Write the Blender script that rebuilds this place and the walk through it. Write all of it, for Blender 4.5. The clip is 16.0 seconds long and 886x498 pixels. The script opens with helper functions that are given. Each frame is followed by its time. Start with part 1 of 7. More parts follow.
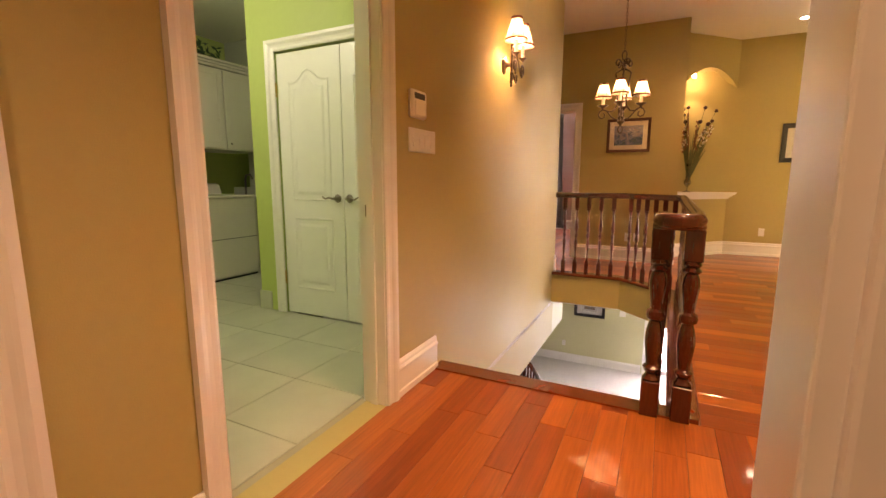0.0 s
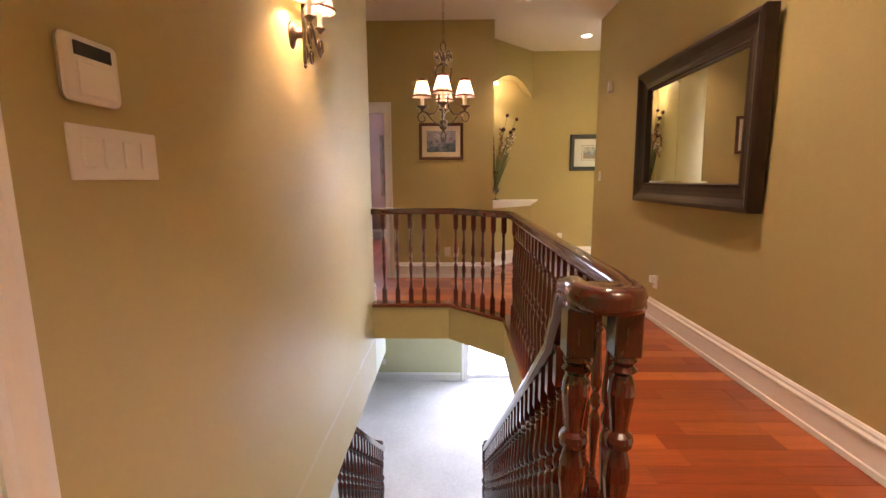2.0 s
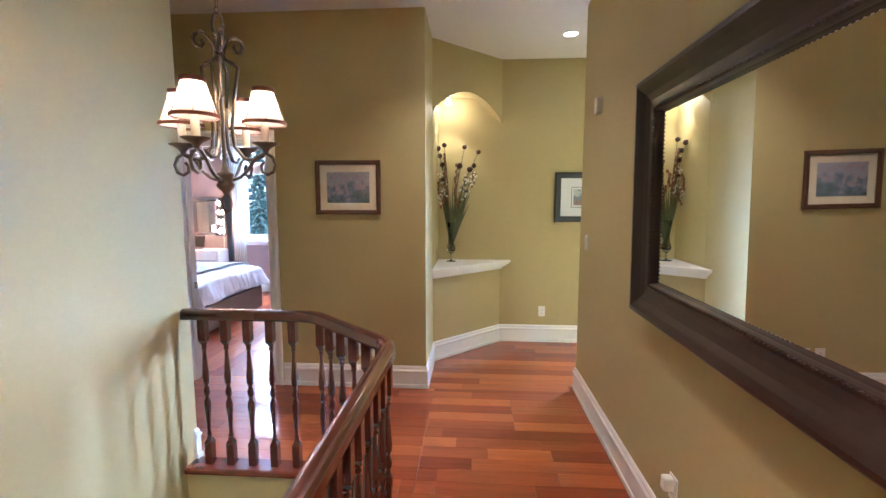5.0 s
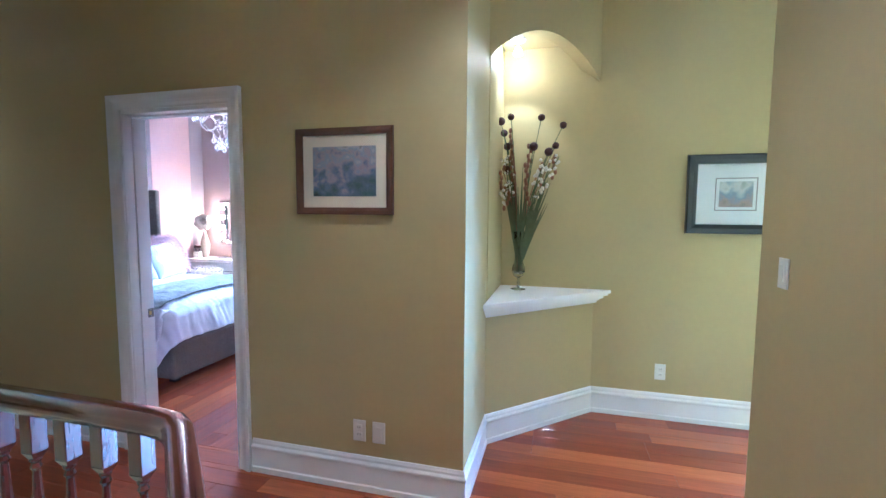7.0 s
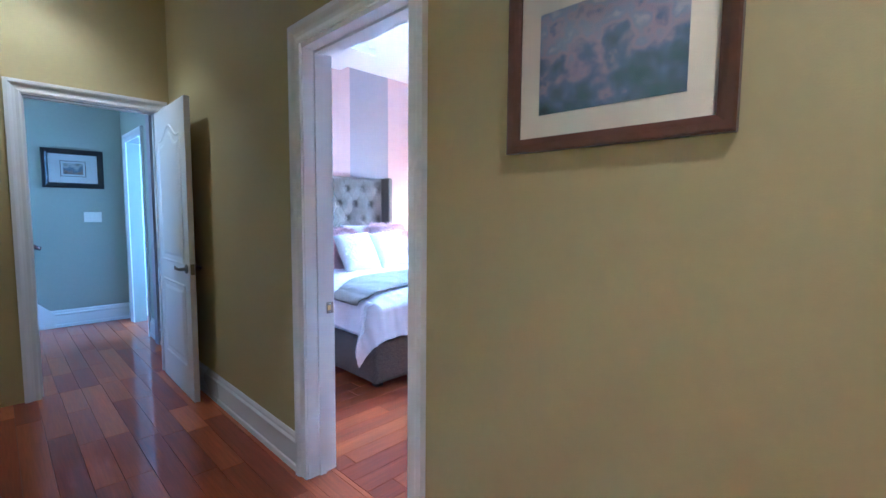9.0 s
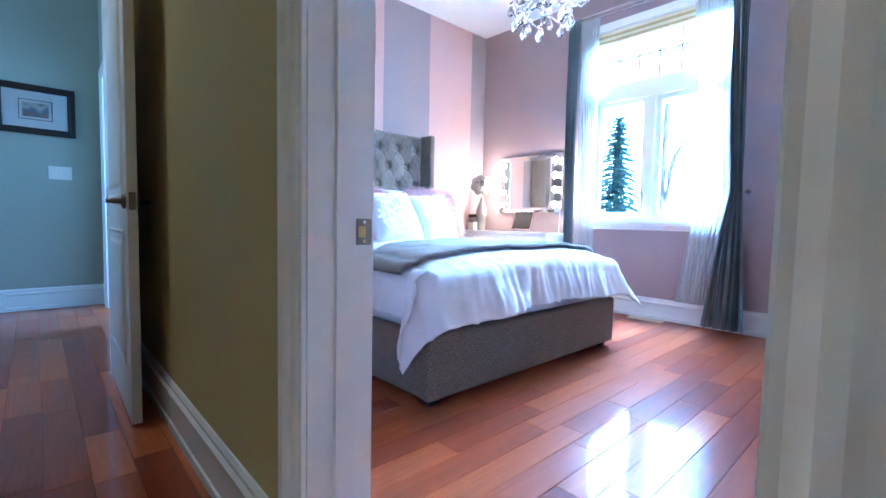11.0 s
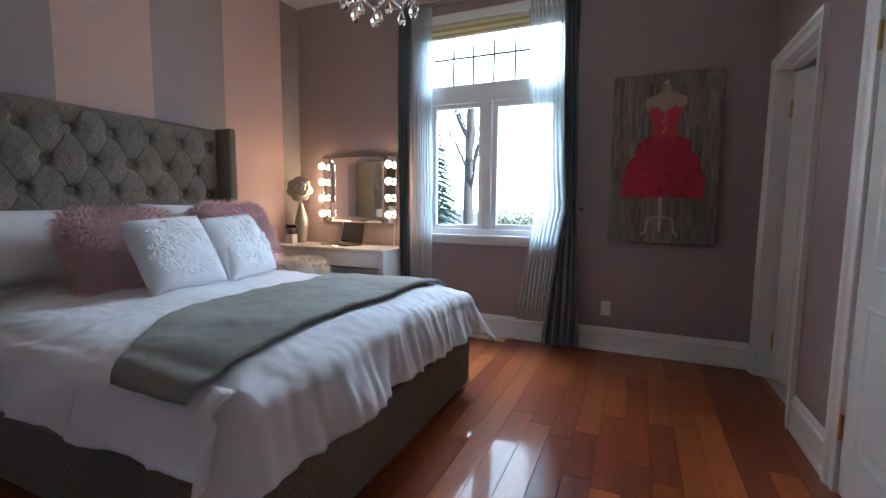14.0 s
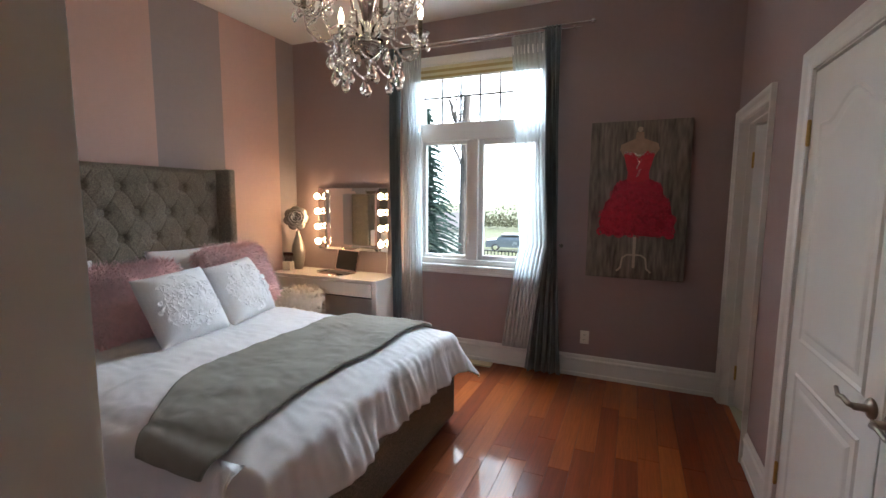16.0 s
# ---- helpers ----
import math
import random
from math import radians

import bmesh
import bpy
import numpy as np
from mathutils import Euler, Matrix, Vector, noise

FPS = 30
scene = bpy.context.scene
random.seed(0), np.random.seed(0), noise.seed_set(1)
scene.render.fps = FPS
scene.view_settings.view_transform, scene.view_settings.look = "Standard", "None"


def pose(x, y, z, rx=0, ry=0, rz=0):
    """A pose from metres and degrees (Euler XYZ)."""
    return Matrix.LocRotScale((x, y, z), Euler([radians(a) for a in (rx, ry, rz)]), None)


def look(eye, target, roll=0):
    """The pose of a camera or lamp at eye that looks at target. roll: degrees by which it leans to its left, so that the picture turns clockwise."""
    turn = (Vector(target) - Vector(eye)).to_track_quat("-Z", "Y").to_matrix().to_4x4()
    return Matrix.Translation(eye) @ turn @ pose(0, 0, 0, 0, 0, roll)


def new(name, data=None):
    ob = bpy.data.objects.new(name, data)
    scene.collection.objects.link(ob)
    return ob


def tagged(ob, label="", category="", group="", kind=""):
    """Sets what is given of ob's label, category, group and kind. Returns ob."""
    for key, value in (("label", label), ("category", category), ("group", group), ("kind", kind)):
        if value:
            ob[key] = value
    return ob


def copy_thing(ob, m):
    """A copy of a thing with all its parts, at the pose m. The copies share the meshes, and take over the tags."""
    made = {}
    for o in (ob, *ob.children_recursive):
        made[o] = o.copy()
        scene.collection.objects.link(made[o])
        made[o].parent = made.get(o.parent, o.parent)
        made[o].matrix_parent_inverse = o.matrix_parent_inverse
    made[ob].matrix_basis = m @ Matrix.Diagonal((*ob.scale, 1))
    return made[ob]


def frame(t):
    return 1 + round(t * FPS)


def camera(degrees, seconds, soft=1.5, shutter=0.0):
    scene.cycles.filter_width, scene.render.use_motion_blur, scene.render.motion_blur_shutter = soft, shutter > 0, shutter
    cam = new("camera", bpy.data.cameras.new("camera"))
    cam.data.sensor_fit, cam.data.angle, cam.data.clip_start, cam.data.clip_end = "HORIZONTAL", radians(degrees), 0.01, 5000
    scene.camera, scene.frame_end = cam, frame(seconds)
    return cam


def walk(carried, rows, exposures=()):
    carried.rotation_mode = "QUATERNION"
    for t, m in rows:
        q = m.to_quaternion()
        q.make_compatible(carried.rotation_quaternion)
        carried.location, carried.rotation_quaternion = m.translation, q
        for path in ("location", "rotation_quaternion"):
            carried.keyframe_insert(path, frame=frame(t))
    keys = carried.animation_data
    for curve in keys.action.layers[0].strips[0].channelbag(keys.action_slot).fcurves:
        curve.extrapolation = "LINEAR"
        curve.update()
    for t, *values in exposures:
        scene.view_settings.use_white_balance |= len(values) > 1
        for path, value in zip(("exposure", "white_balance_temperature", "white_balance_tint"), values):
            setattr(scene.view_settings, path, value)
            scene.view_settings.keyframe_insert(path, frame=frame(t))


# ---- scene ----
cam = camera(90.3, 16.0)
PATH = [
    (0, (0.68, 0.834, 1.089), (-0.2, 2.604, 0.782), 0.1),
    (0.5, (0.462, 1.039, 1.096), (-0.185, 2.905, 0.783), 0.3),
    (1, (0.332, 1.264, 1.136), (-0.01, 3.21, 0.829), 0.0),
    (1.5, (0.282, 1.552, 1.181), (0.143, 3.522, 0.867), -0.0),
    (2, (0.336, 1.83, 1.228), (0.294, 3.805, 0.917), -0.3),
    (2.5, (0.512, 2.136, 1.293), (0.501, 4.112, 0.982), -0.4),
    (3, (0.709, 2.455, 1.344), (0.695, 4.431, 1.036), -0.4),
    (3.5, (0.854, 2.74, 1.427), (0.836, 4.719, 1.134), -0.4),
    (4, (1.033, 3.047, 1.482), (1.002, 5.028, 1.21), -0.2),
    (4.5, (1.162, 3.376, 1.514), (1.083, 5.361, 1.283), -0.1),
    (5, (1.217, 3.741, 1.577), (1.083, 5.725, 1.359), -0.0),
    (5.2, (1.259, 3.898, 1.574), (1.101, 5.881, 1.366), 0.2),
    (7.5, (1.271, 5.56, 1.453), (0.558, 7.423, 1.304), 0.5),
    (8, (1.093, 5.843, 1.421), (0.122, 7.584, 1.261), 0.7),
    (8.5, (0.887, 6.093, 1.354), (-0.331, 7.671, 1.195), 0.7),
    (9, (0.674, 6.286, 1.306), (-0.723, 7.709, 1.141), 0.5),
    (9.2, (0.57, 6.348, 1.267), (-0.874, 7.721, 1.1), 0.6),
    (11.3, (-0.527, 6.987, 0.846), (-1.992, 8.343, 0.728), 1.3),
    (11.5, (-0.59, 7.032, 0.847), (-2.018, 8.428, 0.739), 1.3),
    (12, (-0.75, 7.133, 0.835), (-2.023, 8.672, 0.732), 1.1),
    (12.5, (-0.854, 7.24, 0.877), (-1.97, 8.894, 0.746), 0.8),
    (13, (-0.919, 7.328, 0.933), (-1.899, 9.064, 0.773), 0.7),
    (13.5, (-0.951, 7.381, 1.046), (-1.804, 9.182, 0.873), 0.6),
    (14, (-0.937, 7.368, 1.152), (-1.737, 9.191, 0.958), 0.6),
    (14.5, (-0.915, 7.348, 1.27), (-1.706, 9.173, 1.061), 0.5),
    (15, (-0.882, 7.318, 1.371), (-1.671, 9.143, 1.151), 0.5),
    (15.5, (-0.853, 7.28, 1.454), (-1.641, 9.105, 1.239), 0.4),
    (16, (-0.798, 7.231, 1.514), (-1.586, 9.055, 1.29), 0.4),
]
EXPOSURES = [(0.0, 3.15, 9300, 42), (1.5, 3.15, 7050, 36), (3.0, 3.2, 5900, 22), (5.0, 3.35, 4700, 18), (7.5, 3.5, 3750, 10), (9.0, 3.62, 3750, 8), (11.5, 3.2, 3850, 2),
             (12.5, 2.3, 4100, 0), (14.0, 1.4, 5100, 2), (16.0, 1.45, 6000, 6)]
walk(cam, [(t, look(eye, target, roll)) for t, eye, target, roll in PATH], EXPOSURES)

# ---- daylight ----
world = bpy.data.worlds.new("sky")
scene.world = world
world.use_nodes = True
sky = world.node_tree.nodes.new("ShaderNodeTexSky")
sky.sky_type, sky.sun_disc = "NISHITA", False
sky.sun_elevation, sky.sun_rotation = radians(43), radians(101)
world.node_tree.nodes["Background"].inputs[1].default_value = 0.15
world.node_tree.links.new(sky.outputs[0], world.node_tree.nodes["Background"].inputs[0])
sun_data = bpy.data.lights.new("sun", "SUN")
sun_data.energy, sun_data.angle, sun_data.color = 4.0, radians(2), (1.0, 0.96, 0.90)
sun = new("sun", sun_data)
sun.matrix_world = look((20, -4, 19), (0, 0, 0))


def lamp(name, kind, energy, color, m, size=0.03, size_y=0.0, spot=60, blend=0.5, spread=180):
    data = bpy.data.lights.new(name, kind)
    data.energy, data.color = energy, color
    if kind == "AREA":
        data.shape, data.size, data.size_y, data.spread = "RECTANGLE", size, size_y, radians(spread)
    else:
        data.shadow_soft_size = size
    if kind == "SPOT":
        data.spot_size, data.spot_blend = radians(spot), blend
    ob = new(name, data)
    ob.matrix_world = m
    return ob


WARM, DAY = (1.0, 0.74, 0.48), (0.80, 0.90, 1.0)
HALL_TOP, BED_TOP, LOW = 3.06, 3.13, -2.8
# area lamps added at openings and out of view, standing in for daylight
lamp("side_window_light", "AREA", 2.0, (0.66, 0.82, 1.0), look((3.12, 8.66, 1.30), (-0.45, 5.4, 0.7)), 0.34, 1.7, spread=46)
lamp("patio_light", "AREA", 13, (0.60, 0.80, 1.0), look((1.6, 10.44, -1.75), (1.2, 4.0, -1.7)), 1.9, 2.0)
# added lamp by the unseen vestibule opening
lamp("stair_room_light", "AREA", 2.1, (0.92, 0.95, 1.0), look((-4.6, 5.1, 1.9), (-4.6, 9, 3.6)), 1.2, 1.4)
# added lamp that whitens the far doorway; no window is built behind it
lamp("far_room_light", "AREA", 8, (0.60, 0.80, 1.0), look((-5.0, 9.1, 1.5), (-5.0, 5, 1.0)), 0.9, 1.4)
# unseen point lamp added to brighten the laundry, without a fixture
lamp("laundry_light", "POINT", 5.2, (0.78, 1.0, 0.84), pose(-2.3, 2.1, 2.45), 0.12)
# added lamp outside, above the view through the window, boosts the sky's light
lamp("bedroom_sky_light", "AREA", 80, (0.80, 0.90, 1.0), look((-2.15, 12.0, 3.35), (-2.15, 9.6, 0.4)), 1.7, 1.0)

# ---- materials ----


def mat(name, color, rough=0.5, metal=0.0, var=0.10, scale=6.0, bump=0.0, bscale=80.0, coat=0.0, sheen=0.0,
        stretch=(1, 1, 1), random_amount=0.0, second=None, blotch=1.3):
    """Principled surface with two scales of colour variation and a fine relief, in world metres or per piece."""
    m = bpy.data.materials.new(name)
    m.use_nodes = True
    nt, b = m.node_tree, m.node_tree.nodes["Principled BSDF"]
    N, L = nt.nodes.new, nt.links.new
    tc = N("ShaderNodeTexCoord")
    mp = N("ShaderNodeMapping")
    mp.inputs["Scale"].default_value = stretch
    L(tc.outputs["Object"], mp.inputs[0])
    vec = mp.outputs[0]
    info = N("ShaderNodeObjectInfo")
    if random_amount or second:
        add = N("ShaderNodeVectorMath")
        mul = N("ShaderNodeMath")
        mul.operation, mul.inputs[1].default_value = "MULTIPLY", 37.0
        L(info.outputs["Random"], mul.inputs[0])
        L(vec, add.inputs[0])
        L(mul.outputs[0], add.inputs[1])
        vec = add.outputs[0]
    n1, n2 = N("ShaderNodeTexNoise"), N("ShaderNodeTexNoise")
    n1.inputs["Scale"].default_value, n1.inputs["Detail"].default_value = scale, 8
    n2.inputs["Scale"].default_value, n2.inputs["Detail"].default_value = blotch, 3
    L(vec, n1.inputs[0]), L(vec, n2.inputs[0])
    mix = N("ShaderNodeMath")
    mix.operation = "ADD"
    L(n1.outputs[0], mix.inputs[0]), L(n2.outputs[0], mix.inputs[1])
    mr = N("ShaderNodeMapRange")
    mr.inputs[1].default_value, mr.inputs[2].default_value = 0.6, 1.4
    mr.inputs[3].default_value, mr.inputs[4].default_value = 1 - var, 1 + var
    L(mix.outputs[0], mr.inputs[0])
    base = N("ShaderNodeMix")
    base.data_type = "RGBA"
    base.inputs[6].default_value = (*color, 1)
    base.inputs[7].default_value = (*(second or color), 1)
    skew = N("ShaderNodeMath")
    skew.operation, skew.inputs[1].default_value = "POWER", 1.5
    L(info.outputs["Random"], skew.inputs[0]), L(skew.outputs[0], base.inputs[0])
    vm = N("ShaderNodeVectorMath")
    vm.operation = "SCALE"
    L(base.outputs[2], vm.inputs[0]), L(mr.outputs[0], vm.inputs["Scale"])
    L(vm.outputs[0], b.inputs["Base Color"])
    rr = N("ShaderNodeMapRange")
    rr.inputs[1].default_value, rr.inputs[2].default_value = 0.3, 0.7
    rr.inputs[3].default_value, rr.inputs[4].default_value = max(rough * 0.85, 0.02), min(rough * 1.15, 1)
    L(n2.outputs[0], rr.inputs[0]), L(rr.outputs[0], b.inputs["Roughness"])
    b.inputs["Metallic"].default_value = metal
    b.inputs["Coat Weight"].default_value = coat
    b.inputs["Coat Roughness"].default_value = 0.06
    b.inputs["Sheen Weight"].default_value = sheen
    if bump:
        nb = N("ShaderNodeTexNoise")
        nb.inputs["Scale"].default_value, nb.inputs["Detail"].default_value = bscale, 4
        L(vec, nb.inputs[0])
        bp = N("ShaderNodeBump")
        bp.inputs["Strength"].default_value, bp.inputs["Distance"].default_value = bump, 0.004
        L(nb.outputs[0], bp.inputs["Height"]), L(bp.outputs[0], b.inputs["Normal"])
    return m


def glow(name, color, strength, base=(0.8, 0.8, 0.8)):
    m = bpy.data.materials.new(name)
    m.use_nodes = True
    b = m.node_tree.nodes["Principled BSDF"]
    b.inputs["Base Color"].default_value = (*base, 1)
    b.inputs["Emission Color"].default_value = (*color, 1)
    b.inputs["Emission Strength"].default_value = strength
    return m


def clear(name, color=(1, 1, 1), rough=0.0, ior=1.45, thin=False):
    m = bpy.data.materials.new(name)
    m.use_nodes = True
    b = m.node_tree.nodes["Principled BSDF"]
    b.inputs["Base Color"].default_value = (*color, 1)
    b.inputs["Roughness"].default_value, b.inputs["IOR"].default_value = rough, ior
    b.inputs["Transmission Weight"].default_value = 1.0
    return m


def cloth_through(name, color, through_color, amount, clear_part=0.0):
    """Cloth that lets light through: diffuse mixed with translucent and, for sheers, plain gaps."""
    m = bpy.data.materials.new(name)
    m.use_nodes = True
    nt = m.node_tree
    N, L = nt.nodes.new, nt.links.new
    b, out = nt.nodes["Principled BSDF"], nt.nodes["Material Output"]
    b.inputs["Base Color"].default_value, b.inputs["Roughness"].default_value = (*color, 1), 0.9
    tr, mx = N("ShaderNodeBsdfTranslucent"), N("ShaderNodeMixShader")
    tr.inputs[0].default_value, mx.inputs[0].default_value = (*through_color, 1), amount
    L(b.outputs[0], mx.inputs[1]), L(tr.outputs[0], mx.inputs[2])
    last = mx
    if clear_part:
        tp, m2 = N("ShaderNodeBsdfTransparent"), N("ShaderNodeMixShader")
        wave = N("ShaderNodeTexNoise")
        wave.inputs["Scale"].default_value = 900
        mr = N("ShaderNodeMapRange")
        mr.inputs[1].default_value, mr.inputs[2].default_value = 0.3, 0.7
        mr.inputs[3].default_value, mr.inputs[4].default_value = clear_part * 0.7, clear_part * 1.3
        L(wave.outputs[0], mr.inputs[0]), L(mr.outputs[0], m2.inputs[0])
        L(last.outputs[0], m2.inputs[1]), L(tp.outputs[0], m2.inputs[2])
        last = m2
    L(last.outputs[0], out.inputs[0])
    return m


M = {}
M["wall"] = mat("hall_paint", (0.455, 0.375, 0.155), 0.62, var=0.03, scale=30, bump=0.12, bscale=260)
# even grey-green, cooler than the hall walls
M["vestibule"] = mat("grey_green_paint", (0.36, 0.375, 0.31), 0.62, var=0.03, scale=30, bump=0.12, bscale=260)
M["bar_dark"] = mat("dark_glazing_bar", (0.10, 0.10, 0.10), 0.5, var=0.1)
M["green"] = mat("green_paint", (0.40, 0.52, 0.17), 0.6, var=0.03, scale=30, bump=0.12, bscale=260)
M["low_wall"] = mat("lower_paint", (0.56, 0.55, 0.33), 0.6, var=0.03, scale=30)
M["mauve"] = mat("mauve_paint", (0.35, 0.268, 0.268), 0.6, var=0.03, scale=30, bump=0.12, bscale=260)
M["pink"] = mat("pink_stripe_paint", (0.62, 0.43, 0.39), 0.55, var=0.03, scale=30)
M["grey_stripe"] = mat("grey_stripe_paint", (0.36, 0.31, 0.315), 0.55, var=0.03, scale=30)
M["ceiling"] = mat("ceiling_paint", (0.80, 0.78, 0.76), 0.8, var=0.02, scale=40, bump=0.1, bscale=200)
M["trim"] = mat("white_trim_paint", (0.80, 0.79, 0.77), 0.32, var=0.02, scale=20)
M["plank"] = mat("red_cherry_plank", (0.208, 0.039, 0.011), 0.36, var=0.28, scale=16, stretch=(0.35, 7, 7), bump=0.015, bscale=60,
                 coat=0.75, second=(0.44, 0.122, 0.028), blotch=2.5)
M["plank"].node_tree.nodes["Principled BSDF"].inputs["Specular IOR Level"].default_value = 0.14
M["slab"] = mat("dark_joint", (0.11, 0.026, 0.010), 0.5, var=0.1)
M["rail"] = mat("mahogany_varnish", (0.066, 0.014, 0.008), 0.20, var=0.30, scale=20, stretch=(6, 6, 0.8), coat=0.7)
M["nosing"] = mat("stained_edge_board", (0.15, 0.032, 0.012), 0.22, var=0.3, scale=14, coat=0.6)
M["carpet"] = mat("pale_carpet", (0.57, 0.56, 0.53), 0.95, var=0.20, scale=38, bump=1.0, bscale=420, sheen=0.3)
M["tile"] = mat("pale_floor_tile", (0.50, 0.52, 0.43), 0.35, var=0.09, scale=5, second=(0.45, 0.47, 0.39), blotch=3)
M["grout"] = mat("tile_grout", (0.36, 0.35, 0.26), 0.8)
M["door"] = mat("white_door_paint", (0.80, 0.80, 0.78), 0.34, var=0.02, scale=15)
M["pewter"] = mat("brushed_pewter", (0.23, 0.20, 0.17), 0.32, 1.0, var=0.12, scale=40)
M["bronze"] = mat("antique_bronze", (0.17, 0.132, 0.092), 0.28, 1.0, var=0.35, scale=40)
M["brass"] = mat("hinge_brass", (0.55, 0.38, 0.14), 0.3, 1.0, var=0.15, scale=40)
M["chrome"] = mat("polished_chrome", (0.78, 0.77, 0.76), 0.06, 1.0, var=0.02)
M["mirror"] = mat("mirror_glass", (0.90, 0.91, 0.90), 0.004, 1.0, var=0.0)
M["espresso"] = mat("dark_brown_frame", (0.026, 0.011, 0.008), 0.34, var=0.35, scale=25, coat=0.0)
M["brown_frame"] = mat("walnut_frame", (0.10, 0.036, 0.016), 0.3, var=0.3, scale=30, coat=0.3)
M["black_frame"] = mat("black_frame", (0.012, 0.012, 0.014), 0.3, var=0.2, scale=30, coat=0.3)
M["mount"] = mat("cream_mount", (0.72, 0.60, 0.42), 0.85, var=0.03)
M["white_mount"] = mat("white_mount", (0.80, 0.80, 0.78), 0.85, var=0.02)
M["plastic"] = mat("white_plastic", (0.78, 0.76, 0.70), 0.35, var=0.02)
M["dark_plastic"] = mat("dark_plastic", (0.02, 0.02, 0.022), 0.3, var=0.05)
M["glass"] = clear("window_glass", (1, 1, 1), 0.0, 1.1)
M["crystal"] = clear("crystal", (1, 0.98, 0.96), 0.0, 1.55)
M["vase_glass"] = clear("vase_glass", (0.72, 0.76, 0.76), 0.0, 1.45)
M["shade"] = cloth_through("cream_lamp_shade", (0.88, 0.82, 0.72), (0.97, 0.92, 0.82), 0.65)
M["shade_trim"] = mat("shade_braid", (0.22, 0.085, 0.040), 0.8, var=0.2, scale=60)
M["candle"] = mat("cream_candle_sleeve", (0.80, 0.74, 0.62), 0.5, var=0.03)
M["bulb"] = glow("lit_bulb", (1.0, 0.76, 0.48), 12.0)
M["vanity_bulb"] = glow("lit_globe_bulb", (1.0, 0.60, 0.29), 24.0)
M["downlight"] = glow("lit_downlight", (1.0, 0.86, 0.68), 5.0)
M["sheer"] = cloth_through("white_sheer", (0.78, 0.80, 0.80), (0.85, 0.90, 0.92), 0.55, 0.45)
M["drape"] = mat("slate_drape", (0.120, 0.150, 0.165), 0.85, var=0.15, scale=40, sheen=0.3, bump=0.2, bscale=500)
M["linen"] = mat("white_cotton", (0.82, 0.82, 0.84), 0.85, var=0.03, scale=30, bump=0.25, bscale=350, sheen=0.2)
M["throw"] = mat("grey_fleece_throw", (0.26, 0.25, 0.213), 0.95, var=0.14, scale=14, bump=0.5, bscale=500, sheen=0.15)
M["tweed"] = mat("charcoal_tweed", (0.205, 0.180, 0.146), 0.95, var=0.30, scale=160, bump=0.8, bscale=420, sheen=0.1)


def add_weave(m, amount=0.55):
    """Crossed slubby threads that darken and lighten a cloth."""
    nt, b = m.node_tree, m.node_tree.nodes["Principled BSDF"]
    N, L = nt.nodes.new, nt.links.new
    tc, src = N("ShaderNodeTexCoord"), b.inputs["Base Color"].links[0].from_socket
    total = N("ShaderNodeMath")
    total.operation = "ADD"
    for k, st in enumerate(((80, 80, 460), (440, 440, 70))):
        mp, n = N("ShaderNodeMapping"), N("ShaderNodeTexNoise")
        mp.inputs["Scale"].default_value = st
        n.inputs["Scale"].default_value, n.inputs["Detail"].default_value = 1.0, 3
        L(tc.outputs["Object"], mp.inputs[0]), L(mp.outputs[0], n.inputs[0]), L(n.outputs[0], total.inputs[k])
    mr, vm = N("ShaderNodeMapRange"), N("ShaderNodeVectorMath")
    mr.inputs[1].default_value, mr.inputs[2].default_value = 0.72, 1.28
    mr.inputs[3].default_value, mr.inputs[4].default_value = 1 - amount, 1 + amount
    vm.operation = "SCALE"
    L(total.outputs[0], mr.inputs[0]), L(src, vm.inputs[0]), L(mr.outputs[0], vm.inputs["Scale"])
    L(vm.outputs[0], b.inputs["Base Color"])


add_weave(M["tweed"], 0.7)
M["pink_fur"] = mat("dusty_pink_fur", (0.92, 0.64, 0.65), 0.9, var=0.2, scale=30, sheen=0.4)
M["white_fur"] = mat("cream_fur", (0.80, 0.72, 0.60), 0.9, var=0.12, scale=30, sheen=0.4)
M["white_gloss"] = mat("white_lacquer", (0.78, 0.75, 0.70), 0.2, var=0.02)
M["canvas_edge"] = mat("canvas_edge", (0.16, 0.13, 0.11), 0.8, var=0.3, scale=20)


# ---- mesh helpers ----


def B():
    return bmesh.new()


def part(name, bm, material, parent=None, label="", smooth=False):
    me = bpy.data.meshes.new(name)
    bmesh.ops.recalc_face_normals(bm, faces=bm.faces)
    bm.to_mesh(me)
    bm.free()
    me.materials.append(material)
    if smooth:
        me.polygons.foreach_set("use_smooth", [True] * len(me.polygons))
    ob = new(name, me)
    ob.parent = parent
    if label:
        ob["label"] = label
    return ob


def again(ob, parent, m):
    """Another piece on the same mesh."""
    o = new(ob.name.split(".")[0], ob.data)
    o.parent = parent
    o.matrix_local = m
    if "label" in ob:
        o["label"] = ob["label"]
    return o


def thing(name, label, category, group="", kind="", at=(0, 0, 0), rz=0.0):
    e = new(name)
    e.empty_display_size = 0.1
    e.matrix_world = pose(*at, 0, 0, rz)
    return tagged(e, label, category, group, kind)


def box(bm, x0, x1, y0, y1, z0, z1, bev=0.0, seg=2):
    r = bmesh.ops.create_cube(bm, size=1.0, matrix=Matrix.Translation(((x0 + x1) / 2, (y0 + y1) / 2, (z0 + z1) / 2))
                              @ Matrix.Diagonal((abs(x1 - x0), abs(y1 - y0), abs(z1 - z0), 1)))
    if bev:
        es = list({e for v in r["verts"] for e in v.link_edges})
        bmesh.ops.bevel(bm, geom=es, offset=bev, segments=seg, affect="EDGES", profile=0.5)
    return bm


